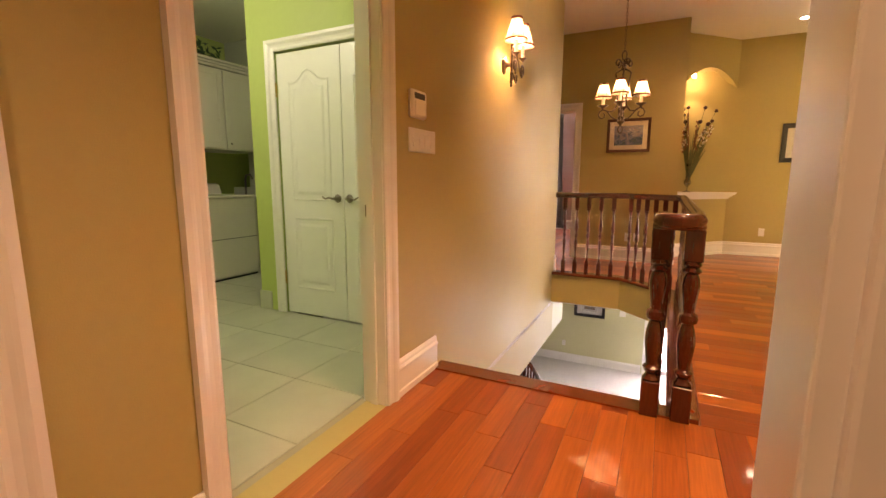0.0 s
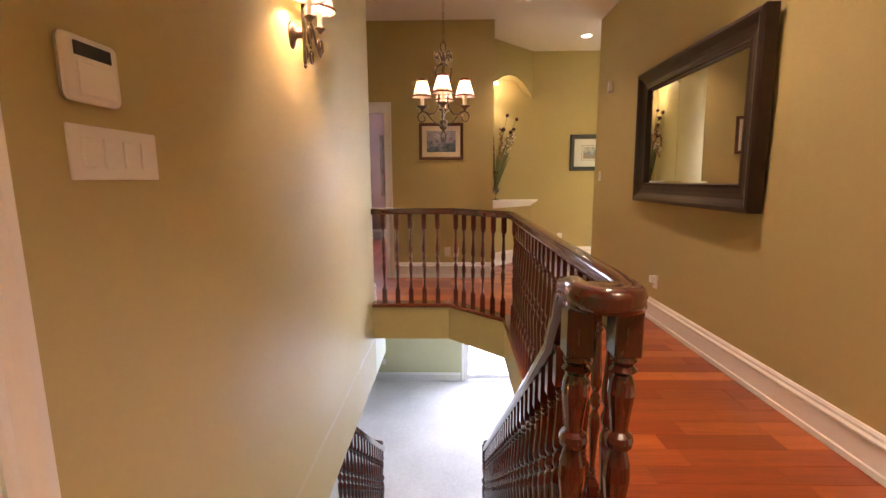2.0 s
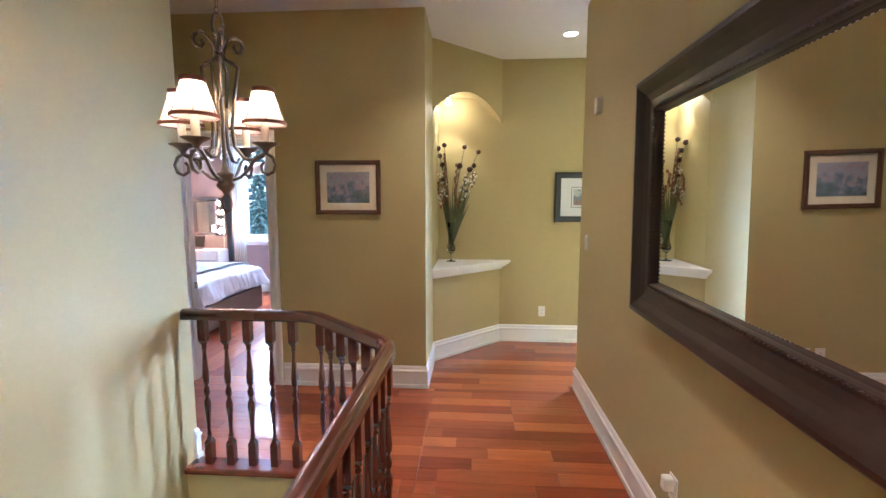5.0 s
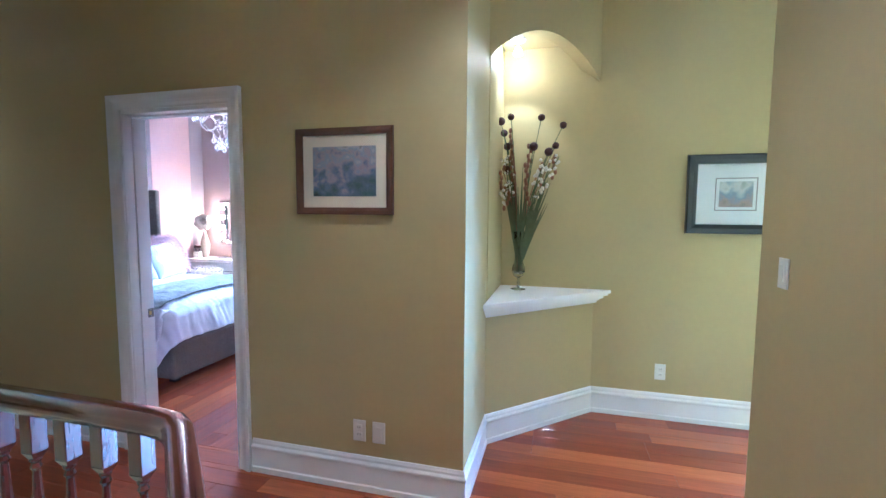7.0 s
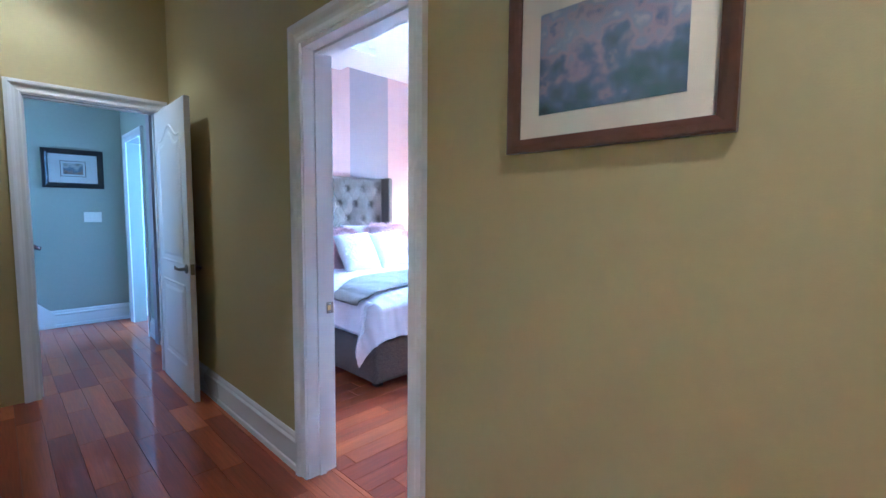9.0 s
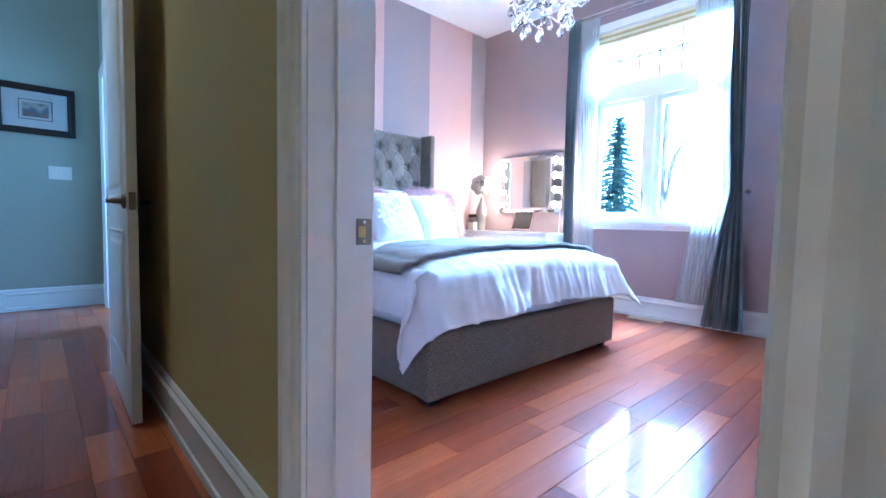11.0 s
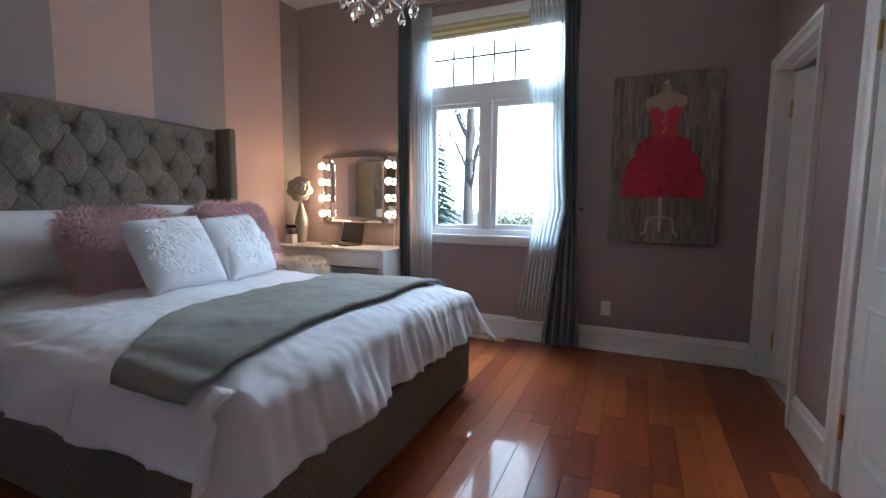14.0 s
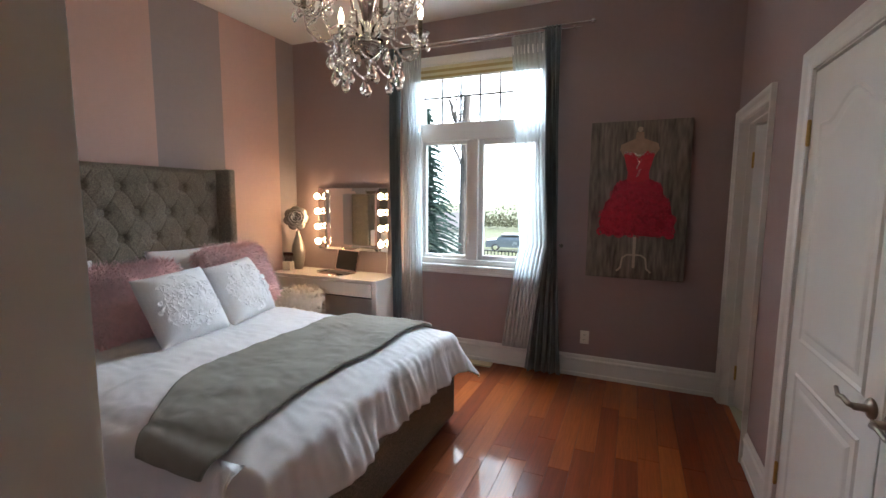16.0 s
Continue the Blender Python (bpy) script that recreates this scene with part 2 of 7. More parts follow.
def prism(bm, pts, z0, z1):
    """A solid from a plan outline."""
    lo = [bm.verts.new((x, y, z0)) for x, y in pts]
    hi = [bm.verts.new((x, y, z1)) for x, y in pts]
    bm.faces.new(lo[::-1]), bm.faces.new(hi)
    n = len(pts)
    for i in range(n):
        bm.faces.new((lo[i], lo[(i + 1) % n], hi[(i + 1) % n], hi[i]))
    return bm


def rings(bm, loops, closed=True, cap=True):
    """Skin over a row of equal vertex loops."""
    vs = [[bm.verts.new(p) for p in loop] for loop in loops]
    n = len(vs[0])
    for a, b in zip(vs, vs[1:]):
        for i in range(n if closed else n - 1):
            bm.faces.new((a[i], a[(i + 1) % n], b[(i + 1) % n], b[i]))
    if cap and closed:
        bm.faces.new(vs[0][::-1]), bm.faces.new(vs[-1])
    return bm


def lathe(bm, prof, seg=14, at=(0, 0, 0), cap=True):
    """Turned shape from (radius, height) pairs."""
    x0, y0, z0 = at
    return rings(bm, [[(x0 + r * math.cos(2 * math.pi * k / seg), y0 + r * math.sin(2 * math.pi * k / seg), z0 + z)
                       for k in range(seg)] for r, z in prof], cap=cap)


def sweep(bm, path, prof, closed=False, up=(0, 0, 1)):
    """Profile (side, up) carried along a path, kept upright."""
    path = [Vector(p) for p in path]
    n, loops = len(path), []
    for i, p in enumerate(path):
        a = path[i - 1] if i or closed else None
        b = path[(i + 1) % n] if i < n - 1 or closed else None
        d1 = (p - a).normalized() if a is not None else None
        d2 = (b - p).normalized() if b is not None else None
        d = ((d1 or d2) + (d2 or d1)).normalized()
        side = d.cross(Vector(up)).normalized()
        if d1 is not None and d2 is not None:
            side = side / max(0.35, abs(side.dot(d1.cross(Vector(up)).normalized())))
        u = side.cross(d).normalized()
        loops.append([p + side * s + u * h for s, h in prof])
    if closed:
        loops.append(loops[0])
    return rings(bm, loops, cap=not closed)


def tube(bm, path, r, seg=8, taper=None):
    path = [Vector(p) for p in path]
    n, loops, u = len(path), [], None
    for i, p in enumerate(path):
        d = (path[min(i + 1, n - 1)] - path[max(i - 1, 0)]).normalized()
        if u is None:
            u = d.orthogonal().normalized()
        u = (u - d * u.dot(d)).normalized()
        v, rr = d.cross(u), r * (taper(i / max(1, n - 1)) if taper else 1)
        loops.append([p + (u * math.cos(2 * math.pi * k / seg) + v * math.sin(2 * math.pi * k / seg)) * rr for k in range(seg)])
    return rings(bm, loops)


def ball(bm, c, r, seg=10, ring_n=6, sz=1.0):
    bmesh.ops.create_uvsphere(bm, u_segments=seg, v_segments=ring_n, radius=r, matrix=Matrix.Translation(c) @ Matrix.Diagonal((1, 1, sz, 1)))
    return bm


def clip(poly, a, b, c):
    """The part of a plan outline where a*x + b*y <= c."""
    out = []
    for i, p in enumerate(poly):
        q = poly[(i + 1) % len(poly)]
        dp, dq = a * p[0] + b * p[1] - c, a * q[0] + b * q[1] - c
        if dp <= 0:
            out.append(p)
        if (dp < 0) != (dq < 0) and dp != dq:
            t = dp / (dp - dq)
            out.append((p[0] + t * (q[0] - p[0]), p[1] + t * (q[1] - p[1])))
    return out


def structure(name, label, category="wall"):
    return thing(name, label, category, kind="structure")


def solid(name, boxes, material, label, category="wall", extra=()):
    bm = B()
    for b in boxes:
        box(bm, *b)
    for pts, z0, z1 in extra:
        prism(bm, pts, z0, z1)
    return tagged(part(name, bm, material), label, category, kind="structure")


def bands(a0, a1, z0, z1, holes):
    """Rectangles (a0, a1, z0, z1) of a wall face round its openings (a0, a1, z0, z1)."""
    out, at = [], a0
    for h0, h1, b, t in sorted(holes):
        if h0 > at:
            out.append((at, h0, z0, z1))
        if b > z0:
            out.append((h0, h1, z0, b))
        if t < z1:
            out.append((h0, h1, t, z1))
        at = h1
    if at < a1:
        out.append((at, a1, z0, z1))
    return out


def wall_y(name, x0, x1, ya, yb, z0, z1, material, label, holes=()):
    return solid(name, [(a, b, ya, yb, c, d) for a, b, c, d in bands(x0, x1, z0, z1, holes)], material, label)


def wall_x(name, y0, y1, xa, xb, z0, z1, material, label, holes=()):
    return solid(name, [(xa, xb, a, b, c, d) for a, b, c, d in bands(y0, y1, z0, z1, holes)], material, label)


BASE = [(0, 0), (0.020, 0), (0.020, 0.030), (0.014, 0.036), (0.014, 0.135), (0.020, 0.142), (0.020, 0.152), (0.011, 0.163), (0.011, 0.176),
        (0.005, 0.190), (0, 0.192)]


def baseboard(path, label="tall white moulded baseboard along the painted wall"):
    """Skirting along a path whose left side is the room."""
    bm = sweep(B(), [(x, y, 0.003) for x, y in path], [(-s, h) for s, h in BASE])
    return tagged(part("baseboard", bm, M["trim"]), label, "baseboard", kind="structure")


CAS = [(0, 0), (0, 0.012), (0.010, 0.015), (0.026, 0.013), (0.042, 0.016), (0.052, 0.022), (0.062, 0.026), (0.082, 0.026), (0.082, 0)]


def casing(name, axis, at, out, a0, a1, top, label, bottom=0.0):
    """Moulded trim on a wall face, up one side of an opening, across and down the other. out: +1 or -1, the side that it stands on."""
    bm = B()
    seq = [(a0, bottom, -1, 0), (a0, top, -1, 1), (a1, top, 1, 1), (a1, bottom, 1, 0)]
    loops = []
    for a, z, sa, sz in seq:
        loop = []
        for w, d in CAS:
            p, q, r = a + sa * w, z + sz * w, at + out * d
            loop.append((r, p, q) if axis == "x" else (p, r, q))
        loops.append(loop)
    rings(bm, loops)
    return tagged(part(name, bm, M["trim"]), label, "door casing", kind="structure")


def lining(name, axis, w0, w1, a0, a1, top, label, t=0.02):
    """Jamb boards that line an opening through a wall."""
    bm = B()
    for p, q, z0, z1 in ((a0, a0 + t, 0, top), (a1 - t, a1, 0, top), (a0 + t, a1 - t, top - t, top)):
        if axis == "x":
            box(bm, w0, w1, p, q, z0, z1)
        else:
            box(bm, p, q, w0, w1, z0, z1)
    m = (a0 + a1) / 2
    c = (w0 + w1) / 2
    for p, q, z0, z1 in ((a0 + t, a0 + t + 0.011, 0, top - t), (a1 - t - 0.011, a1 - t, 0, top - t), (a0 + t, a1 - t, top - t - 0.011, top - t)):
        if axis == "x":
            box(bm, c - 0.018, c + 0.018, p, q, z0, z1)
        else:
            box(bm, p, q, c - 0.018, c + 0.018, z0, z1)
    return tagged(part(name, bm, M["trim"]), label, "door frame", kind="structure")


# ---- plan, in metres ----
WX, RX, FY = -0.462, 2.085, 7.30          # stair wall, mirror wall, far wall of the hall
EDGE_Y, RAIL_X, RAIL_Y = 3.07, 0.855, 6.14  # landing edge and the guard round the stair well
BX0, BX1, BY0, BY1 = -4.22, -0.138, 7.444, 11.08   # bedroom
LX0, LY0, LY1 = -4.3, 0.9, 3.45
DW = (-1.243, -0.465, 0.0, 2.06)          # bedroom doorway

wall_x("wall_stair", -0.7, 6.20, WX - 0.12, WX, -0.80, HALL_TOP, M["wall"], "khaki painted wall beside the stairs with a wall lamp",
       [(0.30, 1.146, -0.003, 2.06), (1.645, 2.515, -0.003, 2.06)])
solid("wall_stair_beam", [(WX - 0.12, WX, 6.20, 6.83, -0.80, -0.36)], M["low_wall"], "painted beam below the upper floor", "beam")
wall_y("wall_passage", -3.36, WX - 0.12, 6.08, 6.20, 0, HALL_TOP, M["wall"], "khaki painted wall of the side passage")
wall_x("wall_mirror", -0.7, 7.36, RX, RX + 0.14, 0, HALL_TOP, M["wall"], "khaki painted wall that carries the large mirror")
wall_y("wall_back_of_opening", RX + 0.14, 4.3, 7.22, 7.36, 0, HALL_TOP, M["wall"], "khaki painted wall round the corner")
wall_y("wall_hall_far", -3.36, 0.835, FY, BY0, 0, HALL_TOP, M["wall"], "khaki painted wall with a framed picture and the bedroom doorway", [DW])
wall_x("wall_niche_side", BY0, 8.75, 0.715, 0.835, 0, HALL_TOP, M["wall"], "khaki painted return wall at the corner niche")
wall_y("wall_niche_far", 0.835, 4.3, 8.62, 8.75, 0, HALL_TOP, M["wall"], "olive painted wall with a black framed picture", [(2.85, 4.05, 0.2, 2.35)])
wall_x("wall_opening_end", 7.36, 8.62, 4.18, 4.3, 0, HALL_TOP, M["wall"], "painted end wall round the corner")
wall_y("wall_hall_near", WX, RX, -0.82, -0.7, 0, HALL_TOP, M["wall"], "khaki painted wall behind the landing")
wall_y("wall_stub", 0.82, RX, 1.28, 1.40, 0, HALL_TOP, M["wall"], "short khaki wall end beside the landing")
wall_x("wall_door_end", 6.08, BY0, -3.48, -3.36, 0, HALL_TOP, M["wall"], "khaki painted wall with an open doorway", [(6.45, 7.21, -0.003, 2.06)])
solid("ceiling_hall", [(-3.48, 4.3, -0.82, 8.75, HALL_TOP, HALL_TOP + 0.1)], M["ceiling"], "white painted hall ceiling with recessed lights", "ceiling")

# corner niche: diagonal wall below the ledge and an arched head above it
NA, NB = (0.835, 7.94), (1.52, 8.62)
dn = Vector((NB[0] - NA[0], NB[1] - NA[1], 0))
dl = dn.length
dn.normalize()
dp = Vector((-dn.y, dn.x, 0))
bm = B()
prism(bm, [NA, NB, (NB[0] - 0.13, NB[1]), (NA[0], NA[1] + 0.13)], 0, 0.83)
tagged(part("wall_niche_lower", bm, M["wall"]), "olive painted diagonal wall below the niche ledge", "wall", kind="structure")
bm = B()
N_ARCH = 24
front, back = [], []
for i in range(N_ARCH + 1):
    s = i / N_ARCH
    z = 2.40 + 0.25 * math.sin(math.pi * s) ** 0.8
    p = Vector((NA[0], NA[1], 0)) + dn * dl * s
    q = p + dp * 0.10
    front.append((p, z)), back.append((q, z))
for a, b, c, d in zip(front, front[1:], back, back[1:]):
    for loop in (((a[0], a[1]), (b[0], b[1]), (b[0], HALL_TOP), (a[0], HALL_TOP)), ((c[0], c[1]), (d[0], d[1]), (d[0], HALL_TOP), (c[0], HALL_TOP)),
                 ((a[0], a[1]), (b[0], b[1]), (d[0], d[1]), (c[0], c[1]))):
        bm.faces.new([bm.verts.new((v.x, v.y, z)) for v, z in loop])
bmesh.ops.remove_doubles(bm, verts=bm.verts, dist=0.0005)
tagged(part("wall_niche_arch", bm, M["wall"]), "olive painted arched head over the corner niche", "wall", kind="structure")
NICHE_LAMP = (0.957, 8.40)
lamp("niche_spot", "SPOT", 2.4, (1.0, 0.80, 0.50), look((*NICHE_LAMP, 2.555), (*NICHE_LAMP, 0.9)), 0.015, spot=84, blend=0.35)
lamp("niche_bulb", "POINT", 0.4, (1.0, 0.80, 0.50), pose(*NICHE_LAMP, 2.545), 0.02)

# stair well: edge boards, fascia, soffit
WELL = [(WX, 6.09), (0.30, 6.09), (0.80, 5.60), (0.78, EDGE_Y)]
bm = B()
EDGE = [(-0.055, -0.030), (0.060, -0.030), (0.074, -0.022), (0.078, -0.010), (0.074, 0.004), (0.060, 0.010), (-0.055, 0.010)]
sweep(bm, [(RAIL_X - 0.015, EDGE_Y - 0.05, 0.0), (RAIL_X, 5.63, 0.0), (0.325, RAIL_Y, 0.0), (WX, RAIL_Y, 0.0)], [(-s, h) for s, h in EDGE])
tagged(part("trim_well_edge", bm, M["nosing"]), "dark red stained wood edge board round the stair well", "edge board", kind="structure")
bm = B()
sweep(bm, [(WX, EDGE_Y - 0.02, 0.0), (RAIL_X - 0.05, EDGE_Y - 0.02, 0.0)], [(-s, h) for s, h in EDGE])
tagged(part("trim_landing_nosing", bm, M["nosing"]), "dark red stained wood nosing at the top step", "nosing", kind="structure")
bm = B()
for (x0, y0), (x1, y1) in zip(WELL, WELL[1:]):
    dv = Vector((x1 - x0, y1 - y0, 0)).normalized()
    nv = Vector((-dv.y, dv.x, 0)) * 0.10
    prism(bm, [(x0, y0), (x1, y1), (x1 + nv.x, y1 + nv.y), (x0 + nv.x, y0 + nv.y)], -0.36, -0.031)
tagged(part("wall_well_fascia", bm, M["wall"]), "khaki painted fascia of the stair well", "fascia", kind="structure")
solid("ceiling_lower", [(-4.2, WX, 3.1, 10.3, -0.40, -0.36), (0.90, 4.3, 3.1, 10.3, -0.40, -0.36), (WX, 0.90, 6.20, 10.3, -0.40, -0.36)], M["ceiling"],
      "white ceiling of the lower room", "ceiling", extra=[([(0.31, 6.2), (0.9, 5.6), (0.9, 6.2)], -0.40, -0.36)])

# lower room
solid("floor_lower", [(-4.2, 4.3, 2.9, 10.4, LOW - 0.1, LOW)], M["carpet"], "pale carpet in the lower room", "carpet")
wall_y("wall_lower_far", -4.2, 4.3, 10.25, 10.4, LOW, -0.36, M["low_wall"], "pale olive wall of the lower room with a patio door", [(0.60, 2.60, LOW, LOW + 2.06)])
wall_x("wall_lower_left", 2.9, 10.4, -4.32, -4.2, LOW, -0.36, M["low_wall"], "pale olive lower wall")
wall_x("wall_lower_right", 2.9, 10.4, 4.3, 4.42, LOW, -0.36, M["low_wall"], "pale olive lower wall")
wall_y("wall_lower_near", -4.2, 4.3, 2.78, 2.9, LOW, -0.36, M["low_wall"], "pale olive lower wall")
solid("wall_lower_block", [(-0.56, -0.40, 7.0, 7.15, -0.62, -0.36)], M["low_wall"], "small painted ceiling block in the lower room", "beam")
bm = B()
sweep(bm, [(0.50, 10.25, LOW), (-4.2, 10.25, LOW)], [(-s, h * 0.9) for s, h in BASE])
tagged(part("baseboard", bm, M["trim"]), "white baseboard in the lower room", "baseboard", kind="structure")

# laundry room shell
wall_y("wall_laundry_near", LX0, WX - 0.12, LY0 - 0.12, LY0, 0, 2.75, M["green"], "green painted laundry wall")
wall_x("wall_laundry_left", LY0, 5.2, LX0 - 0.12, LX0, 0, 2.75, M["green"], "green painted laundry wall behind the appliances")
wall_y("wall_laundry_closet", -2.36, WX - 0.12, LY1, LY1 + 0.12, 0, 2.75, M["green"], "green painted laundry wall with closet doors", [(-2.07, -0.83, -0.003, 2.06)])
wall_x("wall_laundry_nook", LY1 + 0.12, 5.2, -2.36, -2.24, 0, 2.75, M["green"], "green painted wall end in the laundry")
wall_y("wall_laundry_far", LX0, -2.36, 5.08, 5.2, 0, 2.75, M["green"], "green painted laundry wall")
solid("wall_laundry_lining", [(WX - 0.124, WX - 0.121, LY0, 1.56, 0, 2.75), (WX - 0.124, WX - 0.121, 2.60, LY1, 0, 2.75), (WX - 0.124, WX - 0.121, 1.56, 2.60, 2.15, 2.75)],
      M["green"], "green painted inner face of the laundry wall")
solid("ceiling_laundry", [(LX0, WX - 0.12, LY0, 5.2, 2.75, 2.85)], M["ceiling"], "white laundry ceiling", "ceiling")
solid("closet_back", [(-2.2, -0.7, 4.0, 4.1, 0, 2.7)], M["trim"], "plain back of the laundry closet")

# bedroom shell
WIN = (-2.75, -1.52, 0.90, 2.74)
wall_y("wall_bed_window", BX0 - 0.12, BX1 + 0.12, BY1, BY1 + 0.16, 0, BED_TOP, M["mauve"], "mauve painted bedroom wall with the window", [WIN])
C1, C2 = (10.22, 10.98, -0.003, 2.06), (7.99, 9.58, -0.003, 2.06)
wall_x("wall_bed_closets", BY0, BY1, BX1, BX1 + 0.12, 0, BED_TOP, M["mauve"], "mauve painted bedroom wall with two doorways", [C1, C2])
wall_x("wall_bed_head", BY0 - 0.1, BY1, BX0 - 0.12, BX0, 0, BED_TOP, M["grey_stripe"], "grey and pink striped bedroom wall behind the bed")
bm = B()
for y0, y1 in ((7.74, 8.34), (8.946, 9.548), (10.165, 10.83)):
    box(bm, BX0, BX0 + 0.003, y0, y1, 0.19, BED_TOP - 0.002)
tagged(part("trim_pink_stripes", bm, M["pink"]), "broad dusty pink painted stripes", "wall stripe", kind="structure")
solid("wall_bed_lining", [(BX0, DW[0] - 0.095, BY0, BY0 + 0.004, 0, BED_TOP), (DW[1] + 0.095, BX1, BY0, BY0 + 0.004, 0, BED_TOP), (DW[0] - 0.095, DW[1] + 0.095, BY0, BY0 + 0.004, 2.155, BED_TOP)],
      M["mauve"], "mauve painted inner face of the doorway wall")
solid("ceiling_bedroom", [(BX0 - 0.12, BX1 + 0.12, BY0, BY1 + 0.16, BED_TOP, BED_TOP + 0.1)], M["ceiling"], "white bedroom ceiling", "ceiling")
solid("wall_ensuite", [(1.2, 1.3, 8.86, 11.3, 0, 2.6), (BX1 + 0.12, 1.2, 11.2, 11.3, 0, 2.6), (BX1 + 0.12, 1.3, 8.76, 8.86, 0, 2.6), (BX1 + 0.12, 1.3, 8.76, 11.3, 2.6, 2.7)], M["trim"],
      "plain pale walls beyond the side doorway")
solid("floor_ensuite", [(BX1 + 0.0, 1.2, 8.86, 11.2, -0.1, -0.005)], M["tile"], "pale floor beyond the side doorway", "floor")

# room behind the open passage door
wall_x("wall_vestibule_far", 4.9, 7.5, -5.82, -5.70, 0, HALL_TOP, M["vestibule"], "grey-green wall with a black framed picture")
wall_y("wall_vestibule_side", -5.70, -3.48, 7.38, 7.5, 0, HALL_TOP, M["vestibule"], "grey-green wall with a doorway to a bright room", [(-5.42, -4.70, -0.003, 2.06)])
# opening added out of view to let daylight into the vestibule
wall_y("wall_vestibule_near", -5.82, -3.48, 4.78, 4.9, 0, HALL_TOP, M["vestibule"], "grey-green wall with a window opening, added out of view", [(-5.2, -4.0, 1.0, 2.4)])
wall_x("wall_vestibule_inner", 4.9, 6.08, -3.48, -3.36, 0, HALL_TOP, M["vestibule"], "grey-green wall of the stair room")
solid("ceiling_vestibule", [(-5.82, -3.48, 4.78, 9.4, HALL_TOP, HALL_TOP + 0.1)], M["ceiling"], "white ceiling", "ceiling")
solid("wall_far_room", [(-5.82, -5.7, 7.5, 9.4, 0, HALL_TOP), (-4.4, -4.33, 7.5, 9.4, 0, HALL_TOP), (-5.7, -4.4, 9.3, 9.4, 0, HALL_TOP)], M["trim"], "white walls of the bright far room")

# trim
casing("door_casing_1", "x", WX, 1, 1.645, 2.515, 2.06, "white moulded casing of the laundry doorway")
lining("door_frame_1", "x", WX - 0.13, WX + 0.002, 1.63, 2.53, 2.075, "white jamb of the laundry doorway")
casing("door_casing_2", "x", WX, 1, 0.30, 1.146, 2.06, "white moulded casing of a hall door")
lining("door_frame_2", "x", WX - 0.12, WX + 0.002, 0.285, 1.161, 2.075, "white jamb of a hall door")
casing("door_casing_3", "y", FY, -1, DW[0] + 0.015, DW[1] - 0.015, 2.06, "white moulded casing of the bedroom doorway")
casing("door_casing_4", "y", BY0 + 0.004, 1, DW[0] + 0.004, DW[1] - 0.004, 2.06, "white moulded casing inside the bedroom")
lining("door_frame_3", "y", FY - 0.002, BY0 + 0.006, DW[0], DW[1], 2.06, "white jamb of the bedroom doorway")
casing("door_casing_5", "x", -3.36, 1, 6.45, 7.20, 2.06, "white moulded casing of the passage doorway")
lining("door_frame_4", "x", -3.48, -3.358, 6.435, 7.225, 2.075, "white jamb of the passage doorway")
casing("door_casing_6", "y", 7.38, -1, -5.42, -4.70, 2.06, "white moulded casing of the far doorway")
casing("door_casing_7", "x", BX1, -1, C1[0], C1[1] - 0.01, 2.06, "white moulded casing of the side doorway")
lining("door_frame_5", "x", BX1 - 0.002, BX1 + 0.13, C1[0] - 0.015, C1[1] + 0.005, 2.075, "white jamb of the side doorway")
casing("door_casing_8", "x", BX1, -1, C2[0], C2[1], 2.06, "white moulded casing of the closet doors")
lining("door_frame_6", "x", BX1 - 0.002, BX1 + 0.13, C2[0] - 0.015, C2[1] + 0.015, 2.075, "white jamb of the closet doors")
casing("door_casing_9", "y", LY1, -1, -2.07, -0.83, 2.06, "white moulded casing of the laundry closet")
casing("door_casing_10", "y", 10.25, -1, 0.60, 2.60, LOW + 2.06, "white casing of the patio door", LOW)
bm = B()
box(bm, 0.796, 0.822, 1.265, 1.415, 0, 2.15, 0.004)
box(bm, 0.820, 0.91, 1.255, 1.282, 0, 2.15, 0.006)
box(bm, 0.820, 0.91, 1.398, 1.425, 0, 2.15, 0.006)
tagged(part("trim_wall_end", bm, M["trim"]), "white moulded casing on the wall end", "casing", kind="structure")

baseboard([(WX, 1.563), (WX, 1.228)])
baseboard([(WX, EDGE_Y - 0.04), (WX, 2.597)])
baseboard([(RX, 1.40), (RX, 7.36), (RX + 1.0, 7.36)])
baseboard([(4.18, 8.62), (NB[0], NB[1]), NA, (0.835, FY), (DW[1] + 0.077, FY)])
baseboard([(DW[0] - 0.077, FY), (-3.36, FY)])
baseboard([(-3.36, 6.20), (WX, 6.20), (WX, 6.17)])
baseboard([(BX1, BY1), (BX0, BY1), (BX0, BY0 + 0.004)])
baseboard([(BX1, C2[1] + 0.092), (BX1, C1[0] - 0.092)])
baseboard([(-5.70, 7.38), (-5.70, 4.9)])
baseboard([(-3.48, 7.38), (-4.61, 7.38)])

# ---- stairs and guard ----
RISE, RUN, STEPS = 0.187, 0.236, 15
stairs = thing("staircase", "carpeted straight staircase that goes down to the lower room", "stairs")
for k in range(1, STEPS):
    bm = box(B(), WX + 0.002, 0.76, EDGE_Y + (k - 1) * RUN, EDGE_Y + k * RUN + 0.025, -k * RISE - 0.19, -k * RISE, 0.012)
    part("step", bm, M["carpet"], stairs)
bm = B()
lo = [(EDGE_Y, -0.05), (EDGE_Y + 14 * RUN, -14 * RISE), (EDGE_Y + 14 * RUN, LOW), (EDGE_Y + 13 * RUN, LOW), (EDGE_Y, -0.42)]
rings(bm, [[(x, y, z) for y, z in lo] for x in (0.745, 0.785)])
part("stringer", bm, M["trim"], stairs)

